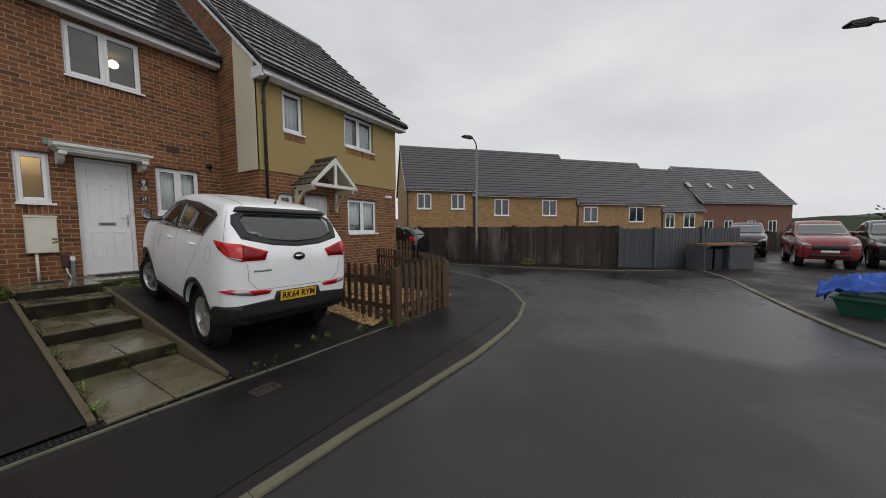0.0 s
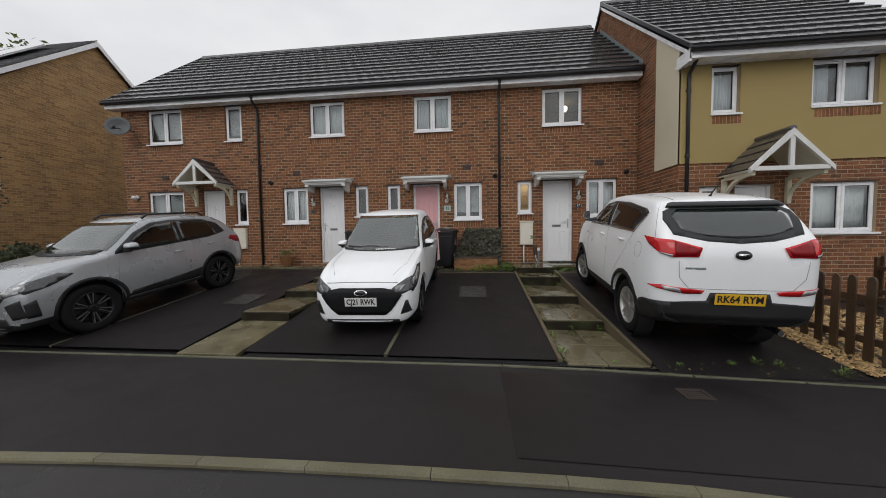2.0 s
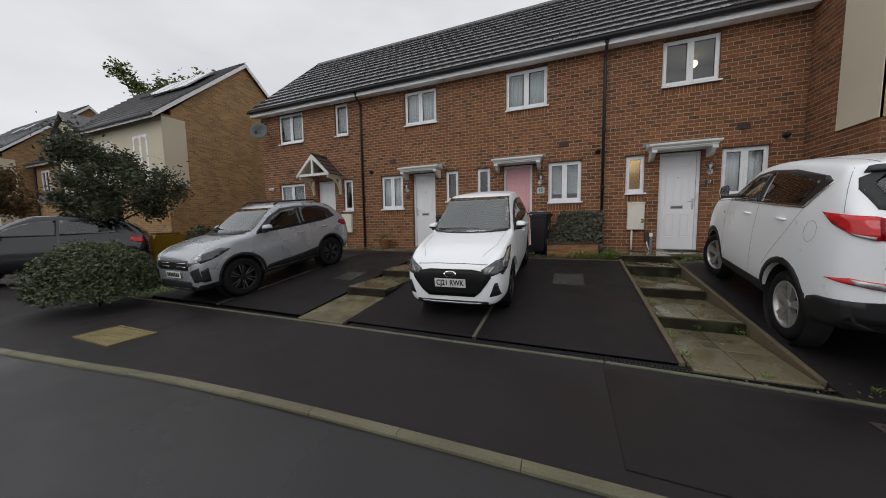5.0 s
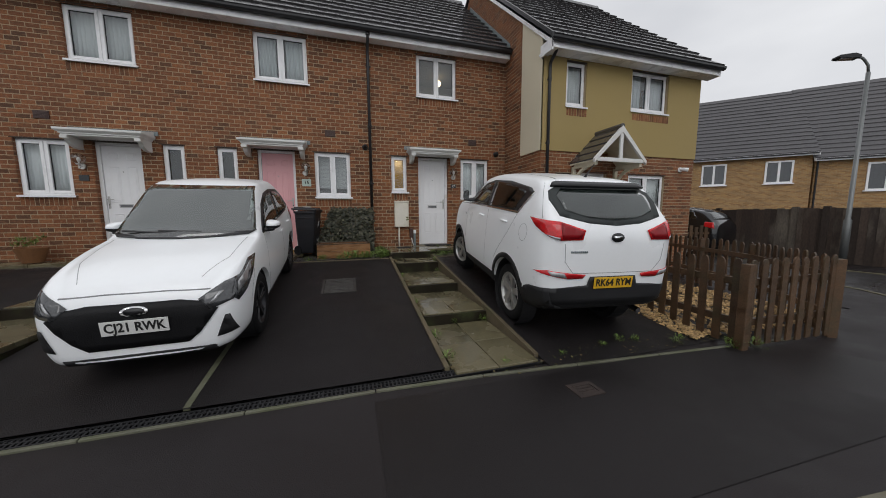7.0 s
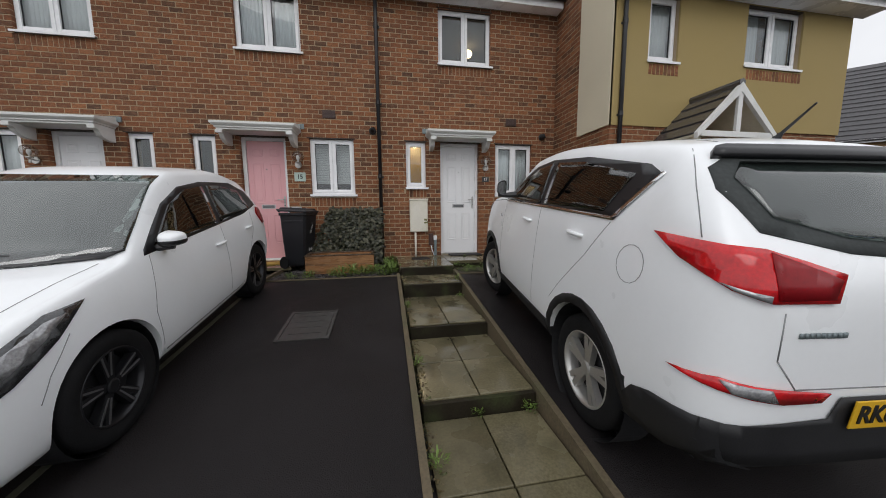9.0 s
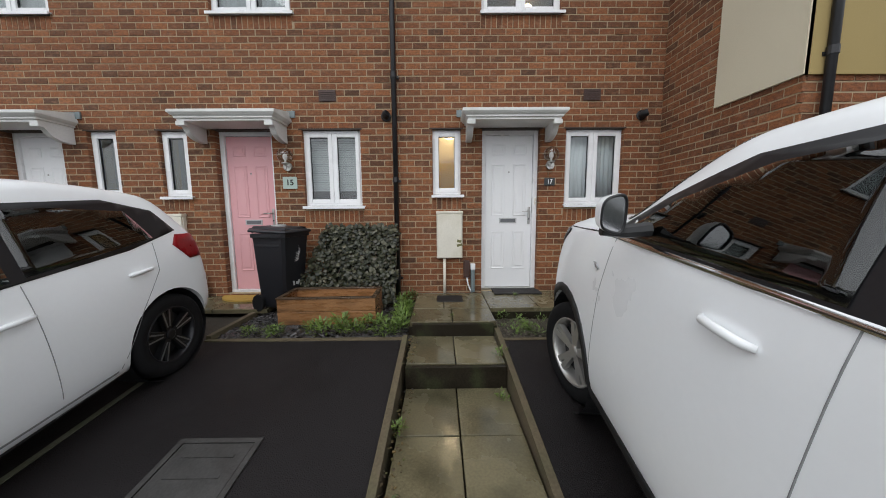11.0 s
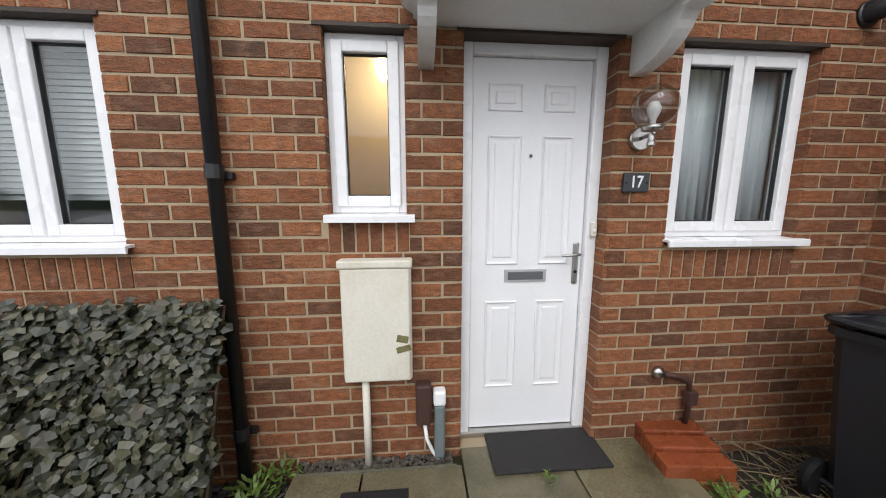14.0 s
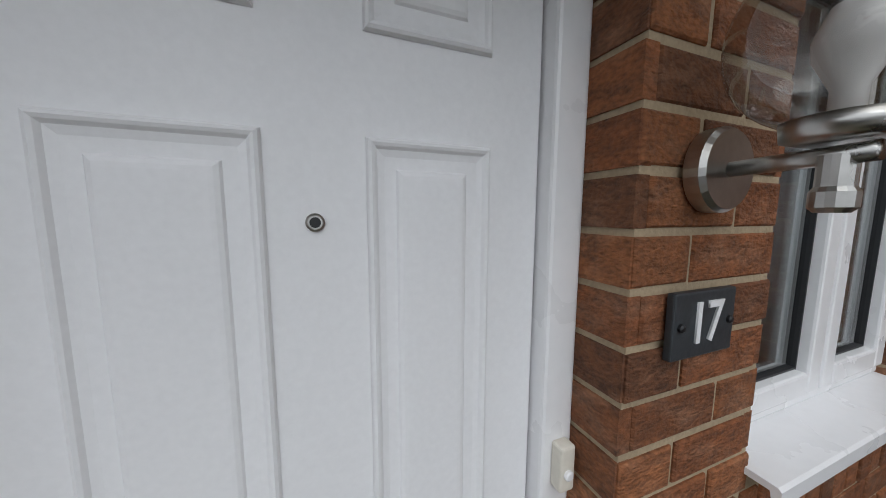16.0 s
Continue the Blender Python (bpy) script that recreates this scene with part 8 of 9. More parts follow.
board_fence([(10.9, 14.0), (10.4, 2.0), (10.4, -2.4), (11.0, -7.9)], -0.65, 0.86, M_BOARD, "tall dark weathered board fence along the far pavement")
board_fence([(11.0, -7.95), (11.2, -8.95), (13.6, -11.6)], -0.65, 0.76, M_GREYBOARD, "tall grey painted board fence")
board_fence([(15.2, -11.4), (22.6, -12.4), (23.2, -20.0), (34, -34)], -0.65, 0.5, M_BOARD, "dark board fence behind parked cars", 0.2)
store = thing("bin_store", "grey timber bin store with a wooden top", "bin store", pose(12.1, -10.8, Z_ROAD, 0, 0, -48))
part("panel", boxes((0.0, 1.0, -0.3, -0.26, 0.0, 0.78)), M_GREYBOARD, store)
part("top", boxes((-1.0, 1.05, -0.35, 0.3, 0.8, 0.86)), M_PLANK, store)
part("side_panel", boxes((-1.0, -0.96, -0.3, 0.3, 0.0, 0.8)), M_GREYBOARD, store)
part("divider", boxes((-0.02, 0.02, -0.28, 0.3, 0.0, 0.8)), M_GREYBOARD, store)
for x in (-0.7, -0.3):
    part("bin", boxes((x - 0.16, x + 0.16, -0.2, 0.2, 0.0, 0.68), bevel=0.02), M_BIN, store)
# Far pavement, its kerb, and the yard's kerb across the road.
far_line = smooth_line([(9.5, 20, 0), (9.3, 4, 0), (9.25, -2, 0), (9.6, -5.5, 0), (10.1, -8.0, 0), (11.0, -9.5, 0)], 0.9)
strip("pavement_far", far_line, [(p.x + 3.0, p.y, 0) for p in far_line], Z_EDGE, M_PAVEMENT, "wet pavement across the junction", "pavement")
kerb2 = tagged(new("kerb_far"), "row of pale concrete kerb stones across the road", "kerb", kind="structure")
yard = smooth_line([(13.5, -9.6, 0), (10.1, -10.45, 0), (7.5, -10.55, 0), (4.75, -10.7, 0), (3.0, -11.1, 0), (-2.0, -12.6, 0), (-14, -15.0, 0), (-40, -22, 0)], 0.9)
strip("pavement_yard", yard, [(p.x, p.y - 30, 0) for p in yard], Z_EDGE - 0.02, M_PAVEMENT, "wet asphalt yard across the road", "pavement")
for line, side in ((far_line, -1), (yard, 1)):
    for a, b in zip(line, line[1:]):
        d = (b - a).normalized()
        m = Matrix.Translation((a + b) / 2) @ Matrix.Rotation(math.atan2(d.y, d.x), 4, "Z")
        l2 = (b - a).length / 2 - 0.004
        part("kerb_stone", box(bmesh.new(), -l2, l2, -0.05, 0.05, Z_ROAD - 0.05, Z_EDGE - 0.012, bevel=0.008, m=m), M_KERB, kerb2)

# Recycling tub with a blue sheet over it.
tub = thing("recycling_tub", "green plastic recycling tub on the pavement", "recycling tub", pose(5.93, -11.32, Z_EDGE - 0.02, 0, 0, 55))
bm = bmesh.new()
loops = []
for z, w, d in ((0.0, 0.2, 0.15), (0.24, 0.27, 0.2), (0.25, 0.3, 0.23), (0.28, 0.3, 0.23), (0.28, 0.265, 0.195), (0.03, 0.19, 0.14)):
    loops.append([bm.verts.new((x, y, z)) for x, y in ((-w, -d), (w, -d), (w, d), (-w, d))])
for l0, l1 in zip(loops, loops[1:]):
    for k in range(4):
        bm.faces.new((l0[k], l0[(k + 1) % 4], l1[(k + 1) % 4], l1[k]))
bm.faces.new(loops[0][::-1])
bm.faces.new(loops[-1])
part("tub", bm, mat("green_plastic", (0.015, 0.09, 0.05), 0.45, var=0.15), tub)
M_BLUE = mat("blue_plastic_sheet", (0.02, 0.1, 0.5), 0.3, var=0.3, scale=8, fine=40, bump=0.3)
vs, fs, n = [], [], 26
for i in range(n + 1):
    for j in range(n + 1):
        u, v = i / n - 0.5, j / n - 0.5
        r = math.hypot(u, v)
        vs.append((u * 1.0, v * 0.62, 0.6 - 0.75 * r ** 1.6 + 0.15 * noise.noise((u * 7, v * 7, 1.0)) + 0.08 * noise.noise((u * 15, v * 15, 3.0))))
for i in range(n):
    for j in range(n):
        k = i * (n + 1) + j
        fs.append((k, k + n + 1, k + n + 2, k + 1))
sheet = from_lists("plastic_sheet", vs, fs, M_BLUE, None, True)
sheet.matrix_basis = pose(6.28, -11.5, Z_EDGE + 0.0, 0, 0, 60)
sol = sheet.modifiers.new("thick", "SOLIDIFY")
sol.thickness = 0.006
tagged(sheet, "crumpled bright blue plastic sheet heaped over boxes", "plastic sheet")
crate = thing("white_crate", "white plastic crate under a blue sheet", "crate", pose(6.33, -11.55, Z_EDGE - 0.02, 0, 0, 60))
part("crate", boxes((-0.3, 0.3, -0.2, 0.2, 0.0, 0.42), bevel=0.02), M_UPVC, crate)
bag = bmesh.new()
bmesh.ops.create_icosphere(bag, subdivisions=3, radius=1, matrix=Matrix.Translation((6.25, -12.0, Z_EDGE + 0.07)) @ Matrix.Diagonal((0.32, 0.24, 0.12, 1)))
for v in bag.verts:
    v.co += Vector((0, 0, 0.04 * noise.noise(v.co * 9)))
tagged(mesh_ob("red_bag", bag, mat("red_fabric", (0.4, 0.04, 0.05), 0.7, var=0.3), smooth=True), "crumpled red bag lying on the pavement", "bag")

# ---- street lamps ----
M_GALV = mat("galvanised_steel", (0.2, 0.21, 0.21), 0.5, metal=0.6, var=0.15)


def street_lamp(x, y, z0, z1, turn, reach):
    t = thing("street_lamp", "grey steel street lamp with a curved arm", "street lamp", pose(x, y, z0, 0, 0, turn), "street lamps")
    h = z1 - z0
    part("column", tube(bmesh.new(), [(0, 0, 0), (0, 0, 1.1), (0, 0, 1.15), (0, 0, h - 0.35)], [0.07, 0.07, 0.045, 0.038], 14), M_GALV, t, smooth=True)
    part("arm", tube(bmesh.new(), [(0, 0, h - 0.36), (0.02, 0, h - 0.2), (0.1, 0, h - 0.08), (reach * 0.6, 0, h - 0.01), (reach, 0, h)], 0.026, 10), M_GALV, t, smooth=True)
    bm = bmesh.new()
    prism(bm, [(reach - 0.02, h - 0.03), (reach - 0.02, h + 0.03), (reach + 0.1, h + 0.075), (reach + 0.4, h + 0.05), (reach + 0.43, h + 0.01), (reach + 0.38, h - 0.02)], "y", -0.09, 0.09)
    part("head", bm, M_MATTE_BLACK, t)
    part("lens", boxes((reach + 0.08, reach + 0.36, -0.07, 0.07, h - 0.035, h - 0.012), bevel=0.006), M_CLEAR_LIGHT, t)


street_lamp(10.2, -2.85, Z_EDGE, 4.36, 155, 0.28)
street_lamp(8.97, -13.26, Z_EDGE, 4.9, 106, 1.0)

# ---- the far row of houses ----
M_FARTILE = mat("far_grey_roof_tile", (0.075, 0.072, 0.076), 0.5, var=0.3, scale=1.2, fine=9, bump=0.1, wet=0.32)


def far_brick(name, one, two, mortar):
    """Brickwork seen from far off: courses and joints in the material, laid along the wall."""
    m = mat(name, one, 0.9, var=0.3, scale=1.5, fine=24, bump=0.1)
    n, l = m.node_tree.nodes, m.node_tree.links
    b = n["Principled BSDF"]
    tint = b.inputs["Base Color"].links[0].from_node
    co, sep, com, add = n.new("ShaderNodeTexCoord"), n.new("ShaderNodeSeparateXYZ"), n.new("ShaderNodeCombineXYZ"), n.new("ShaderNodeMath")
    l.new(co.outputs["Object"], sep.inputs[0])
    l.new(sep.outputs["X"], add.inputs[0])
    l.new(sep.outputs["Y"], add.inputs[1])
    l.new(add.outputs[0], com.inputs["X"])
    l.new(sep.outputs["Z"], com.inputs["Y"])
    br = n.new("ShaderNodeTexBrick")
    br.inputs["Scale"].default_value = 1.0
    br.inputs["Brick Width"].default_value, br.inputs["Row Height"].default_value = 0.24, 0.08
    br.inputs["Mortar Size"].default_value, br.inputs["Mortar Smooth"].default_value = 0.008, 0.3
    br.inputs["Color1"].default_value, br.inputs["Color2"].default_value, br.inputs["Mortar"].default_value = (*one, 1), (*two, 1), (*mortar, 1)
    l.new(com.outputs[0], br.inputs["Vector"])
    l.new(br.outputs["Color"], tint.inputs["Color"])
    return m


M_FARBUFF = far_brick("far_buff_brick", (0.4, 0.235, 0.095), (0.24, 0.13, 0.055), (0.36, 0.28, 0.17))
M_FARRED = far_brick("far_red_brick", (0.2, 0.08, 0.045), (0.12, 0.05, 0.03), (0.26, 0.2, 0.15))
M_DARKPANE = mat("dark_far_window_pane", (0.03, 0.035, 0.04), 0.05, var=0.2, bump=0.0, coat=1.0)


def house(name, label, frame_m, s0, s1, z_eave, z_ridge, depth, wall_m, windows=(), lights=(), cream=None, group="houses farther off"):
    """A house along local x from s0 to s1, its front towards local -y."""
    t = tagged(new(name), label, "house", group)
    t.matrix_basis = frame_m
    d = depth
    rise = z_ridge - z_eave
    for r in ((s0, s1, 0.0, 0.3, -3.2, z_eave), (s0, s1, 2 * d - 0.3, 2 * d, -3.2, z_eave)):
        part("wall", boxes(r), wall_m, t)
    for a, b in ((s0, s0 + 0.3), (s1 - 0.3, s1)):
        part("gable_wall", prism(bmesh.new(), [(0.302, -3.2), (0.302, z_eave + rise * 0.302 / d - 0.1), (d, z_ridge - 0.1), (2 * d - 0.302, z_eave + rise * 0.302 / d - 0.1), (2 * d - 0.302, -3.2)], "x", a, b), wall_m, t)
    rb = bmesh.new()
    prism(rb, [(-0.3, z_eave - 0.08), (d, z_ridge + 0.02), (2 * d + 0.3, z_eave - 0.08), (2 * d + 0.3, z_eave - 0.2), (d, z_ridge - 0.1), (-0.3, z_eave - 0.2)], "x", s0 - 0.12, s1 + 0.12)
    courses = []
    rows = max(6, round(math.hypot(d, rise) / 0.36))
    for r in range(rows):
        y0, z0 = -0.32 + (d + 0.3) * r / rows, z_eave - 0.08 + (rise + 0.1) * r / rows
        y1, z1 = -0.32 + (d + 0.3) * (r + 1.08) / rows, z_eave - 0.08 + (rise + 0.1) * (r + 1.08) / rows
        courses.append([(y0, z0), (y0 - 0.02, z0 + 0.075), (y1, z1 + 0.02), (y1, z1)])
    roof = part("roof", rb, M_FARTILE, t, "grey tiled pitched roof")
    for c in courses:
        part("tile_course", prism(bmesh.new(), c, "x", s0 - 0.15, s1 + 0.15), M_FARTILE, roof)
    for xx in (s0 - 0.16, s1 + 0.13):
        part("bargeboard", prism(bmesh.new(), [(-0.32, z_eave - 0.24), (-0.32, z_eave - 0.08), (d, z_ridge + 0.0), (2 * d + 0.32, z_eave - 0.08), (2 * d + 0.32, z_eave - 0.24), (d, z_ridge - 0.18)], "x", xx, xx + 0.03), M_UPVC, t)
    part("fascia", boxes((s0 - 0.1, s1 + 0.1, -0.33, -0.3, z_eave - 0.24, z_eave - 0.06)), M_UPVC, t)
    part("gutter", boxes((s0 - 0.1, s1 + 0.1, -0.43, -0.33, z_eave - 0.16, z_eave - 0.08), bevel=0.02), M_BLACK, t)
    part("downpipe", tube(bmesh.new(), [(s0 + 0.1, -0.06, z_eave - 0.2), (s0 + 0.1, -0.06, -2.5)], 0.05, 8), M_BLACK, t)
    for xa, xb, za, zb in windows:
        win = part("window", ring(bmesh.new(), xa, xb, za, zb, 0.1, -0.05, 0.02, 0.0), M_UPVC, t)
        part("mullion", boxes(((xa + xb) / 2 - 0.06, (xa + xb) / 2 + 0.06, -0.05, 0.02, za + 0.1, zb - 0.1)), M_UPVC, win)
        part("pane", boxes((xa + 0.1, xb - 0.1, -0.02, -0.004, za + 0.1, zb - 0.1)), M_DARKPANE, win)
        part("sill", boxes((xa - 0.08, xb + 0.08, -0.1, 0.0, za - 0.06, za)), M_UPVC, win)
    ang = math.atan2(rise + 0.1, d + 0.3)
    for xa, f in lights:
        m = Matrix.Translation((xa, -0.3 + (d + 0.3) * f, z_eave + rise * f + 0.1)) @ Matrix.Rotation(ang, 4, "X")
        part("rooflight", box(bmesh.new(), -0.36, 0.36, -0.45, 0.45, -0.05, 0.07, m=m), M_LEAD, roof)
        part("roof_pane", box(bmesh.new(), -0.3, 0.3, -0.38, 0.38, 0.07, 0.08, m=m), M_CLEAR_LIGHT, roof)
    if cream:
        part("render_panel", boxes((s0 - 0.02, s1 + 0.02, -0.03, -0.002, cream, z_eave - 0.1), (s1 + 0.002, s1 + 0.03, -0.03, 0.75, cream, z_eave - 0.1)), M_CREAM, t)
    return t


ROW = Matrix.Translation((21.8, 9.6, 0)) @ Matrix.Rotation(math.atan2(-0.70, 0.714), 4, "Z")
house("house", "buff brick house with a grey roof beyond the fence", ROW, 0.0, 6.5, 4.55, 9.3, 3.6, M_FARBUFF, [(1.0, 2.35, 2.66, 4.1), (4.3, 5.65, 2.66, 4.1)])
house("house", "buff brick house with a grey roof beyond the fence", ROW, 6.6, 18.4, 4.15, 9.35, 3.6, M_FARBUFF, [(8.8, 10.4, 2.05, 3.7), (14.2, 15.9, 2.05, 3.7)])
house("house", "buff brick house stepping down the hill beyond the fence", ROW, 18.5, 30.0, 3.5, 8.9, 3.8, M_FARBUFF, [(19.3, 21.1, 1.4, 3.05), (25.3, 27.4, 1.4, 3.1)])
house("house", "buff brick house lowest on the hill beyond the fence", ROW, 30.1, 36.5, 2.8, 8.3, 3.8, M_FARBUFF, [(30.6, 32.0, 0.7, 2.4), (33.4, 35.2, 0.7, 2.4)])
house("house", "red brick house with rooflights in a grey roof", ROW @ Matrix.Translation((0, 0.35, 0)), 36.6, 53.2, 3.9, 8.95, 4.2, M_FARRED, [(37.2, 38.7, -0.3, 1.55), (40.6, 42.0, -0.3, 1.55), (44.8, 46.2, -0.3, 1.55), (48.6, 50.2, -0.3, 1.55)], [(36.5, 0.42), (40.0, 0.42), (43.6, 0.42), (47.6, 0.42)])

# ---- houses to the left ----
LEFT = Matrix.Translation((-16.0, -0.9, 0))
lh = house("house", "buff brick end house with cream render and solar panels", LEFT, -8.5, 0.0, 4.95, 8.2, 3.4, M_FARBUFF, [(-7.6, -6.6, 2.9, 4.3), (-4.6, -3.6, 2.9, 4.3), (-2.0, -1.0, 2.9, 4.3)], cream=2.3)
ang = math.atan2(3.35, 3.7)
for k in range(3):
    m = Matrix.Translation((-1.2 - 1.15 * k, 1.9, 7.0)) @ Matrix.Rotation(ang, 4, "X")
    part("solar_panel", box(bmesh.new(), -0.52, 0.52, -0.8, 0.8, 0.05, 0.1, m=m), M_DARKPANE if k else M_CLEAR_LIGHT, lh, "glossy dark solar panel")
gw = part("window", ring(bmesh.new(), 0, 0.5, 0, 1.0, 0.08, -0.05, 0.02, 0), M_UPVC, lh)
gw.matrix_basis = pose(0.02, 5.3, 2.4, 0, 0, 90)
part("pane", boxes((0.08, 0.42, -0.02, 0.0, 0.08, 0.92)), M_DARKPANE, gw)
lh2 = house("house", "buff brick terrace house set farther back", Matrix.Translation((-24.7, 0.6, 0)), -8.0, 0.0, 4.7, 7.4, 3.2, M_FARBUFF, [(-7.0, -6.0, 2.7, 4.2), (-4.6, -3.6, 2.7, 4.2), (-2.0, -1.0, 2.7, 4.2), (-4.6, -3.6, 0.2, 1.6)])
lh3 = house("house", "cream rendered house with dark roof farther along", Matrix.Translation((-33.0, -0.8, 0)), -12.0, 0.0, 5.0, 9.2, 4.2, M_FARBUFF, [(-9.0, -8.0, 2.9, 4.4), (-5.0, -4.0, 2.9, 4.4), (-2.0, -1.0, 2.9, 4.4)], [(-3.0, 0.6), (-5.0, 0.6)], cream=0.5)


def dormer(parent, x, z):
    d = part("dormer", prism(bmesh.new(), [(x - 0.75, z), (x + 0.75, z), (x + 0.75, z + 0.5), (x, z + 1.1), (x - 0.75, z + 0.5)], "y", -0.25, 1.6), M_CREAM, parent, "small gabled dormer")
    for s in (-1, 1):
        part("dormer_roof", prism(bmesh.new(), [(x, z + 1.2), (x, z + 1.08), (x + s * 0.95, z + 0.33), (x + s * 0.95, z + 0.45)], "y", -0.4, 1.9), M_FARTILE, d)


dormer(lh, -6.9, 4.7)
for x in (-10.0, -6.0, -1.4):
    dormer(lh3, x, 4.8)
for x in (-4.4, -2.2):
    p = part("porch_roof", prism(bmesh.new(), [(x - 0.8, 2.1), (x, 2.8), (x + 0.8, 2.1)], "y", -0.9, 0.0), M_FARTILE, lh2)
shed = tagged(mesh_ob("warehouse", boxes((-80, -62, -6, 12, -1, 6.2)), mat("pale_blue_cladding", (0.3, 0.34, 0.37), 0.6, var=0.1)), "pale grey-blue warehouse far along the road", "building", "houses farther off")

# Yellow skip and a garden wall between the houses.
M_SKIP = mat("rusty_yellow_steel", (0.45, 0.27, 0.02), 0.6, var=0.3, scale=5, fine=40, bump=0.2, stain=((0.14, 0.06, 0.02), 0.8, 2.5))
skip = thing("skip", "rusty yellow builder's skip with rubble", "skip", pose(-15.0, -2.1, -0.6, 0, 0, 15))
bm = bmesh.new()
for s, t0 in ((1, 0.0), (-1, 0.0)):
    prism(bm, [(-0.7, 0.1), (0.7, 0.1), (1.15, 1.05), (-1.15, 1.05)], "y", s * 0.7, s * 0.66)
for s in (-1, 1):
    prism(bm, [(s * 0.7, 0.1), (s * 0.74, 0.1), (s * 1.19, 1.05), (s * 1.15, 1.05)], "y", -0.66, 0.66)
box(bm, -0.7, 0.7, -0.66, 0.66, 0.08, 0.14)
part("hopper", bm, M_SKIP, skip)
part("rubble", boxes((-0.9, 0.2, -0.5, 0.4, 0.85, 0.98), (-0.2, 0.7, -0.3, 0.5, 0.85, 1.1)), M_PLANK_DARK, skip)
for s in (-1, 1):
    part("foot", boxes((s * 0.5 - 0.05, s * 0.5 + 0.05, -0.6, 0.6, 0.0, 0.1)), M_MATTE_BLACK, skip)
tagged(mesh_ob("wall_garden", boxes((-15.7, -12.2, 5.2, 5.4, -0.7, 1.3)), M_BOARD), "dark garden fence between the houses", "fence", kind="structure")

# ---- trees and bushes ----
M_BARK = mat("dark_bark", (0.05, 0.037, 0.028), 0.9, var=0.3, scale=8, fine=40, bump=0.5)
M_TREE = mat("dark_green_leaves", (0.055, 0.064, 0.03), 0.6, var=0.25, scale=3, fine=30, bump=0.0, island=0.5)
M_TREE2 = mat("mid_green_leaves", (0.11, 0.14, 0.035), 0.6, var=0.25, scale=3, fine=30, bump=0.0, island=0.5)
M_AUTUMN = mat("russet_leaves", (0.14, 0.055, 0.03), 0.6, var=0.3, scale=3, fine=30, bump=0.0, ramp=[(0.17, 0.06, 0.03), (0.05, 0.065, 0.02), (0.2, 0.09, 0.03), (0.06, 0.07, 0.02)])
M_BUSH = mat("dull_green_bush_leaves", (0.085, 0.1, 0.048), 0.6, var=0.25, scale=3, fine=30, bump=0.0, island=0.5)


def tree(x, y, z, height, radius, leaf_m, label, leaves=3800, size=0.09, clear=0.35, seed=1, lean=0.0):
    t = thing("tree", label, "tree", pose(x, y, z), "street trees")
    rng = random.Random(seed)
    bm = bmesh.new()
    r0 = 0.02 * height
    tube(bm, [(0, 0, 0), (0.03, 0.02, height * 0.3), (lean * 0.5, 0.0, height * 0.6), (lean, 0.02, height * 0.93)], [r0, r0 * 0.8, r0 * 0.5, 0.01], 8)
    tips = []
    for k in range(13):
        a, h = rng.uniform(0, 6.28), height * rng.uniform(clear, 0.85)
        ln = radius * rng.uniform(0.6, 1.05) * (1.15 - abs(h / height - 0.6))
        p = [(lean * h / height, 0, h), (math.cos(a) * ln * 0.5, math.sin(a) * ln * 0.5, h + ln * 0.25), (math.cos(a) * ln, math.sin(a) * ln, h + ln * rng.uniform(0.2, 0.6))]
        tube(bm, p, [r0 * 0.4, r0 * 0.25, 0.006], 6)
        tips += [Vector(p[1]), Vector(p[2]), (Vector(p[1]) + Vector(p[2])) / 2]
    tips.append(Vector((lean, 0, height * 0.93)))
    part("trunk", bm, M_BARK, t)
    vs, fs = [], []
    clumps = [(c + Vector([rng.gauss(0, radius * 0.12) for _ in range(3)]), radius * rng.uniform(0.16, 0.36)) for c in tips for _ in range(2)]
    for _ in range(leaves):
        c, r = rng.choice(clumps)
        p = c + Vector([rng.gauss(0, r * 0.42) for _ in range(3)])
        s = size * rng.uniform(0.5, 1.2)
        m = Matrix.Translation(p) @ Euler([rng.uniform(0, 6.28) for _ in range(3)]).to_matrix().to_4x4()
        k = len(vs)
        for q in ((0, -s, 0), (s * 0.45, 0, s * 0.1), (0, s, 0), (-s * 0.45, 0, s * 0.1)):
            vs.append(m @ Vector(q))
        fs.append((k, k + 1, k + 2, k + 3))
    tagged(from_lists("crown", vs, fs, leaf_m, t), kind="stuff")


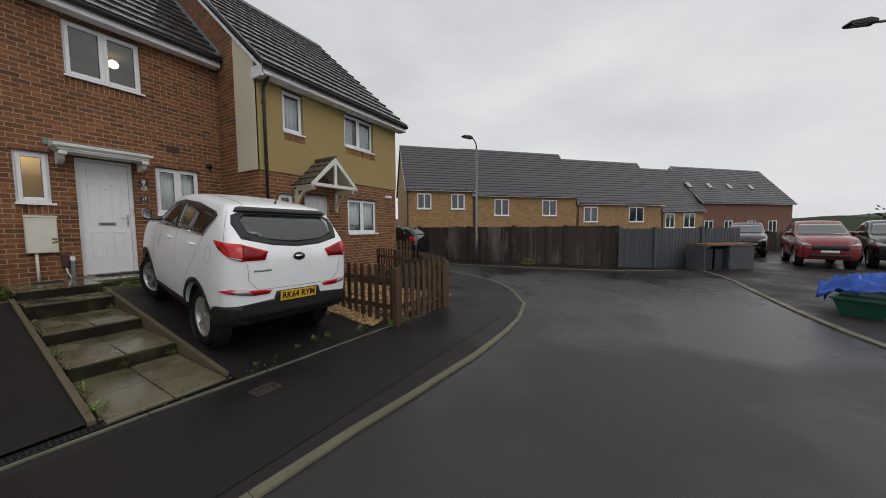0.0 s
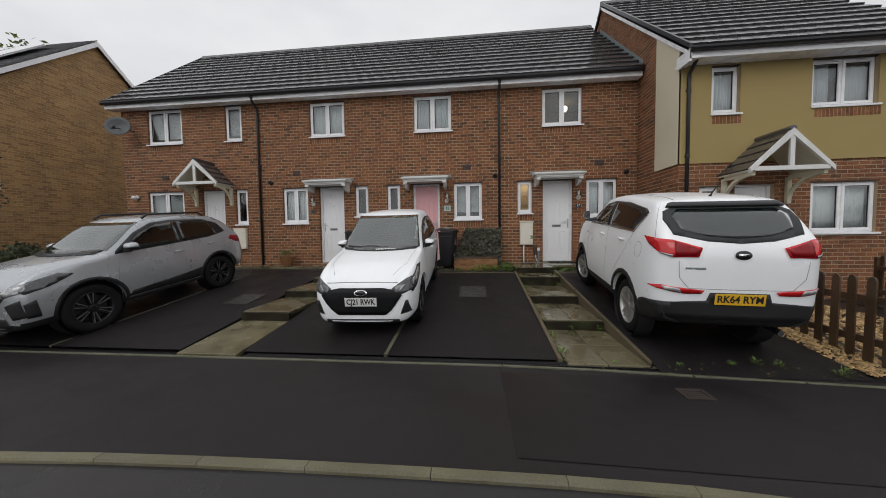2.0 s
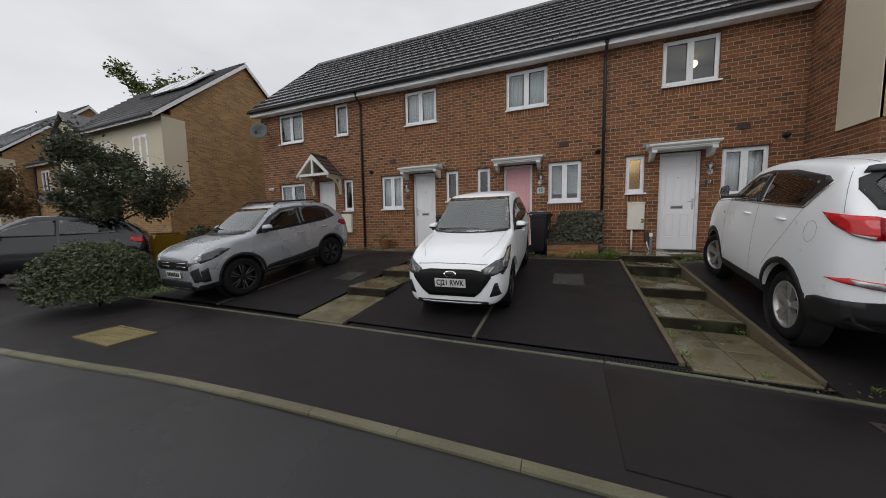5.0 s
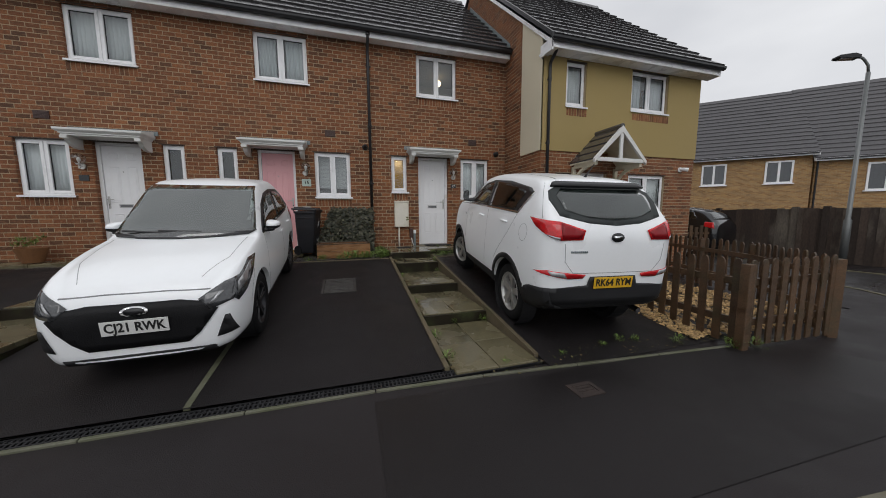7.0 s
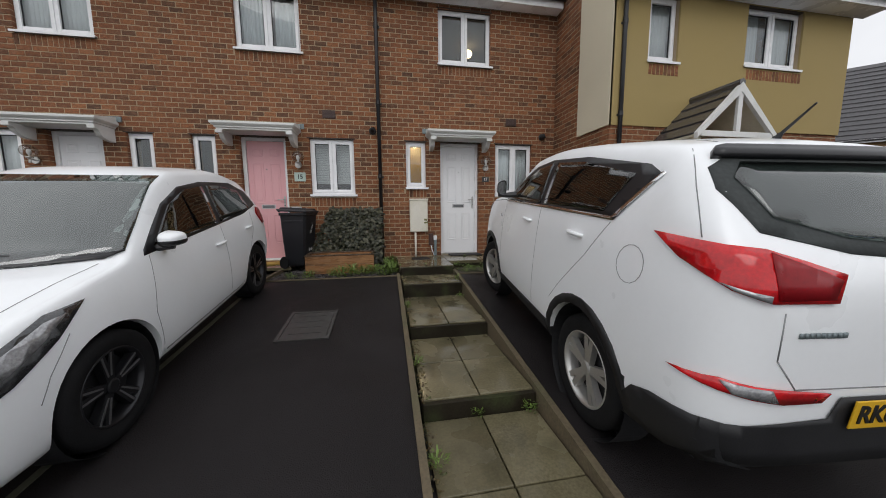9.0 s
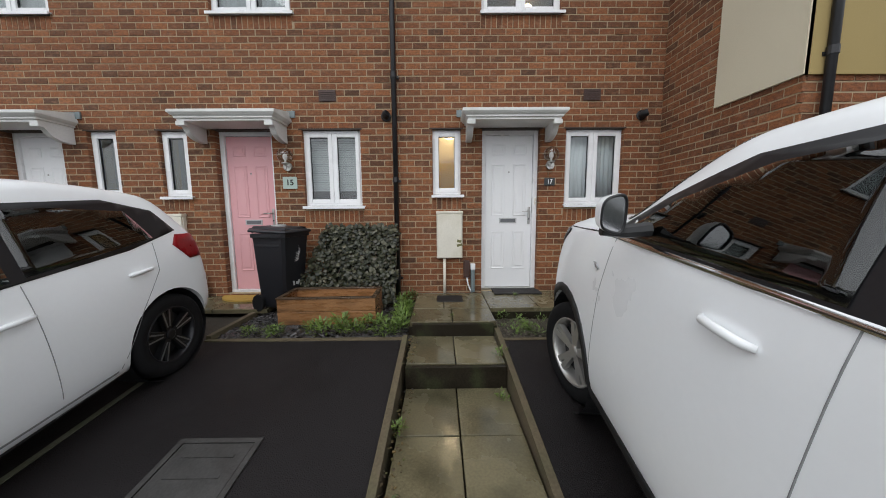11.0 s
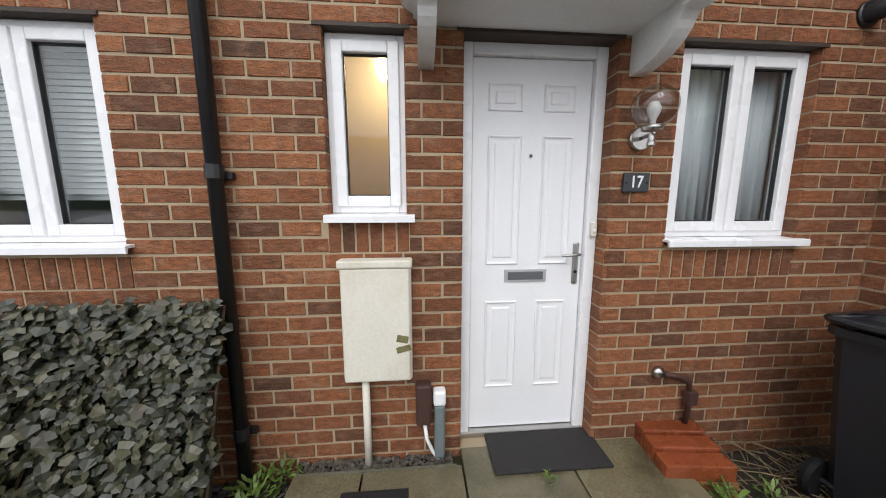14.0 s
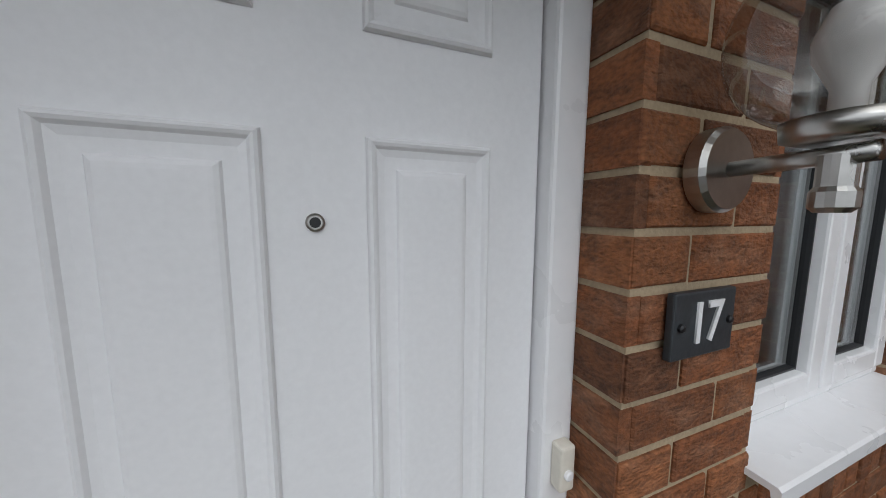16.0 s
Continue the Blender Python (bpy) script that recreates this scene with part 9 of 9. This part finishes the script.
def bush(x, y, z, w, d, h, leaf_m, label, leaves=4200, size=0.045, seed=1):
    t = thing("bush", label, "bush", pose(x, y, z), "roadside bushes")
    rng = random.Random(seed)
    bm = bmesh.new()
    for _ in range(14):
        a, b = rng.uniform(0, 6.28), rng.uniform(0.2, 1.0)
        tube(bm, [(0, 0, 0), (math.cos(a) * w * 0.4 * b, math.sin(a) * d * 0.4 * b, h * 0.5), (math.cos(a) * w * 0.8 * b, math.sin(a) * d * 0.8 * b, h * rng.uniform(0.6, 0.95))], [0.015, 0.01, 0.004], 5)
    part("stems", bm, M_BARK, t)
    vs, fs = [], []
    for _ in range(leaves):
        a, e = rng.uniform(0, 6.28), math.asin(rng.uniform(-0.35, 1.0))
        lump = 1 + 0.22 * noise.noise((math.cos(a) * 2.2 + seed, math.sin(a) * 2.2, e * 2.0)) + 0.1 * noise.noise((math.cos(a) * 6, math.sin(a) * 6, e * 6))
        rr = lump * rng.uniform(0.72, 1.03)
        p = Vector((math.cos(a) * math.cos(e) * w * rr, math.sin(a) * math.cos(e) * d * rr, max(0.02, h * 0.42 + math.sin(e) * h * 0.58 * rr)))
        s = size * rng.uniform(0.6, 1.3)
        m = Matrix.Translation(p) @ Euler([rng.uniform(0, 6.28) for _ in range(3)]).to_matrix().to_4x4()
        k = len(vs)
        for q in ((0, -s, 0), (s * 0.5, 0, s * 0.15), (0, s, 0), (-s * 0.5, 0, s * 0.15)):
            vs.append(m @ Vector(q))
        fs.append((k, k + 1, k + 2, k + 3))
    tagged(from_lists("leaves", vs, fs, leaf_m, t), kind="stuff")


tree(-12.6, -3.7, -0.6, 3.4, 1.15, M_TREE, "small dark-leaved street tree beside a parked car", 17000, 0.052, 0.42, 3)
tree(-23.5, -3.9, -0.6, 3.9, 1.6, M_AUTUMN, "small street tree with russet autumn leaves", 14000, 0.075, 0.4, 4)
tree(-28.6, 7.3, -0.6, 12.2, 3.3, M_TREE2, "tall green tree behind the houses", 26000, 0.16, 0.62, 5)
tree(-36, -8.2, -0.8, 5.0, 1.9, M_TREE2, "green tree along the road", 3200, 0.14, 0.3, 6, 0.4)
tree(-43, -6.0, -0.8, 5.0, 2.0, M_TREE2, "green tree along the road", 3200, 0.14, 0.3, 7, 0.4)
tree(-50, -3.0, -0.8, 4.6, 2.2, M_TREE, "dark green tree along the road", 3200, 0.16, 0.2, 8)
tree(14.5, 11.5, -0.6, 6.6, 1.6, M_TREE, "dark tree beyond the end house", 3600, 0.14, 0.15, 9)
tree(16.5, 13.5, -0.6, 6.0, 1.8, M_TREE, "dark tree beyond the end house", 3000, 0.14, 0.15, 10)
tree(40, -30, -1.0, 4.2, 3.2, M_TREE, "dark tree at the edge of the yard", 3000, 0.22, 0.1, 12)
bush(-8.75, -5.62, -0.59, 0.78, 0.7, 1.02, M_BUSH, "dull green rounded bush at the pavement's edge", 15000, 0.03, 2)
bush(-16.6, -5.9, -0.59, 1.1, 0.9, 1.15, M_TREE, "dark green bush beside a parked car", 4000, 0.07, 3)
bush(-11.2, -2.6, -0.59, 0.5, 0.45, 1.25, M_TREE, "dark green shrub under a street tree", 2600, 0.05, 4)
bush(10.2, -5.0, -0.62, 0.35, 0.25, 0.28, M_TREE2, "small green weed bush by the far fence", 900, 0.04, 5)
M_GRASS = mat("short_wet_grass", (0.06, 0.12, 0.02), 0.7, var=0.3, scale=4, fine=60, bump=0.3, island=0.4)
rng = random.Random(14)
vs, fs = [], []
for _ in range(6000):
    x, y = rng.uniform(-12.2, -8.75), rng.uniform(-5.0, -1.2)
    a, h, k = rng.uniform(0, 6.28), rng.uniform(0.03, 0.08), len(vs)
    vs += [(x - 0.008 * math.cos(a), y - 0.008 * math.sin(a), -0.6), (x + 0.008 * math.cos(a), y + 0.008 * math.sin(a), -0.6), (x + rng.uniform(-0.03, 0.03), y + rng.uniform(-0.03, 0.03), -0.6 + h)]
    fs.append((k, k + 1, k + 2))
tagged(from_lists("grass", vs, fs, M_GRASS), "patch of short wet grass between drives", "grass", kind="stuff")
strip("ground_grass", [(-12.3, -5.0), (-12.3, -1.2)], [(-8.75, -5.0), (-8.75, -1.2)], Z_EDGE - 0.02, mat("grass_soil", (0.05, 0.075, 0.02), 0.9, var=0.4, scale=4, fine=60, bump=0.5), "grassy soil between the drives", "grass", 0.1)
# Wooded hills and a low hedge far off.
M_HILL = mat("far_wooded_hill", (0.035, 0.05, 0.024), 0.95, var=0.4, scale=0.06, fine=0.5, bump=0.0)
hv, hf, n = [], [], 240
for i in range(n + 1):
    a = 2 * math.pi * i / n
    for r, z in ((140, -3), (150, 3.0 + 2.5 * noise.noise((math.cos(a) * 5, math.sin(a) * 5, 0)) + 1.0 * noise.noise((math.cos(a) * 40, math.sin(a) * 40, 2))), (190, 5.0 + 4.0 * noise.noise((math.cos(a) * 4, math.sin(a) * 4, 9)))):
        hv.append((r * math.cos(a), r * math.sin(a), z))
for i in range(n):
    for j in range(2):
        k = 3 * i + j
        hf.append((k, k + 3, k + 4, k + 1))
tagged(from_lists("backdrop_hills", hv, hf, M_HILL), "low wooded hills on the horizon", "hills", kind="structure")

# ---- the bricks nearest the white door, each a piece of its own ----
near_rects = sorted((r for r in front_rects if NEAR(r)), key=lambda r: (r[0], r[2]))
shared = {}
rng = random.Random(77)
for u0, u1, v0, v1 in near_rects:
    w, h = round(u1 - u0, 3), round(v1 - v0, 3)
    key = (round(w / 0.004), round(h / 0.004))
    if key not in shared:
        hw, hh, c = w / 2, h / 2, 0.003
        verts = [(-hw, 0.06, -hh), (hw, 0.06, -hh), (hw, 0.06, hh), (-hw, 0.06, hh), (-hw, c, -hh), (hw, c, -hh), (hw, c, hh), (-hw, c, hh), (-hw + c, 0, -hh + c), (hw - c, 0, -hh + c), (hw - c, 0, hh - c), (-hw + c, 0, hh - c)]
        faces = [(i, (i + 1) % 4, 4 + (i + 1) % 4, 4 + i) for i in range(4)] + [(4 + i, 4 + (i + 1) % 4, 8 + (i + 1) % 4, 8 + i) for i in range(4)] + [(8, 9, 10, 11)]
        me = bpy.data.meshes.new("brick")
        me.from_pydata(verts, [], faces)
        me.materials.append(M_BRICK_ONE)
        shared[key] = me
    o = new("brick", shared[key])
    o.parent = wall_front
    o.location = ((u0 + u1) / 2, -rng.uniform(-0.0015, 0.0025), (v0 + v1) / 2)
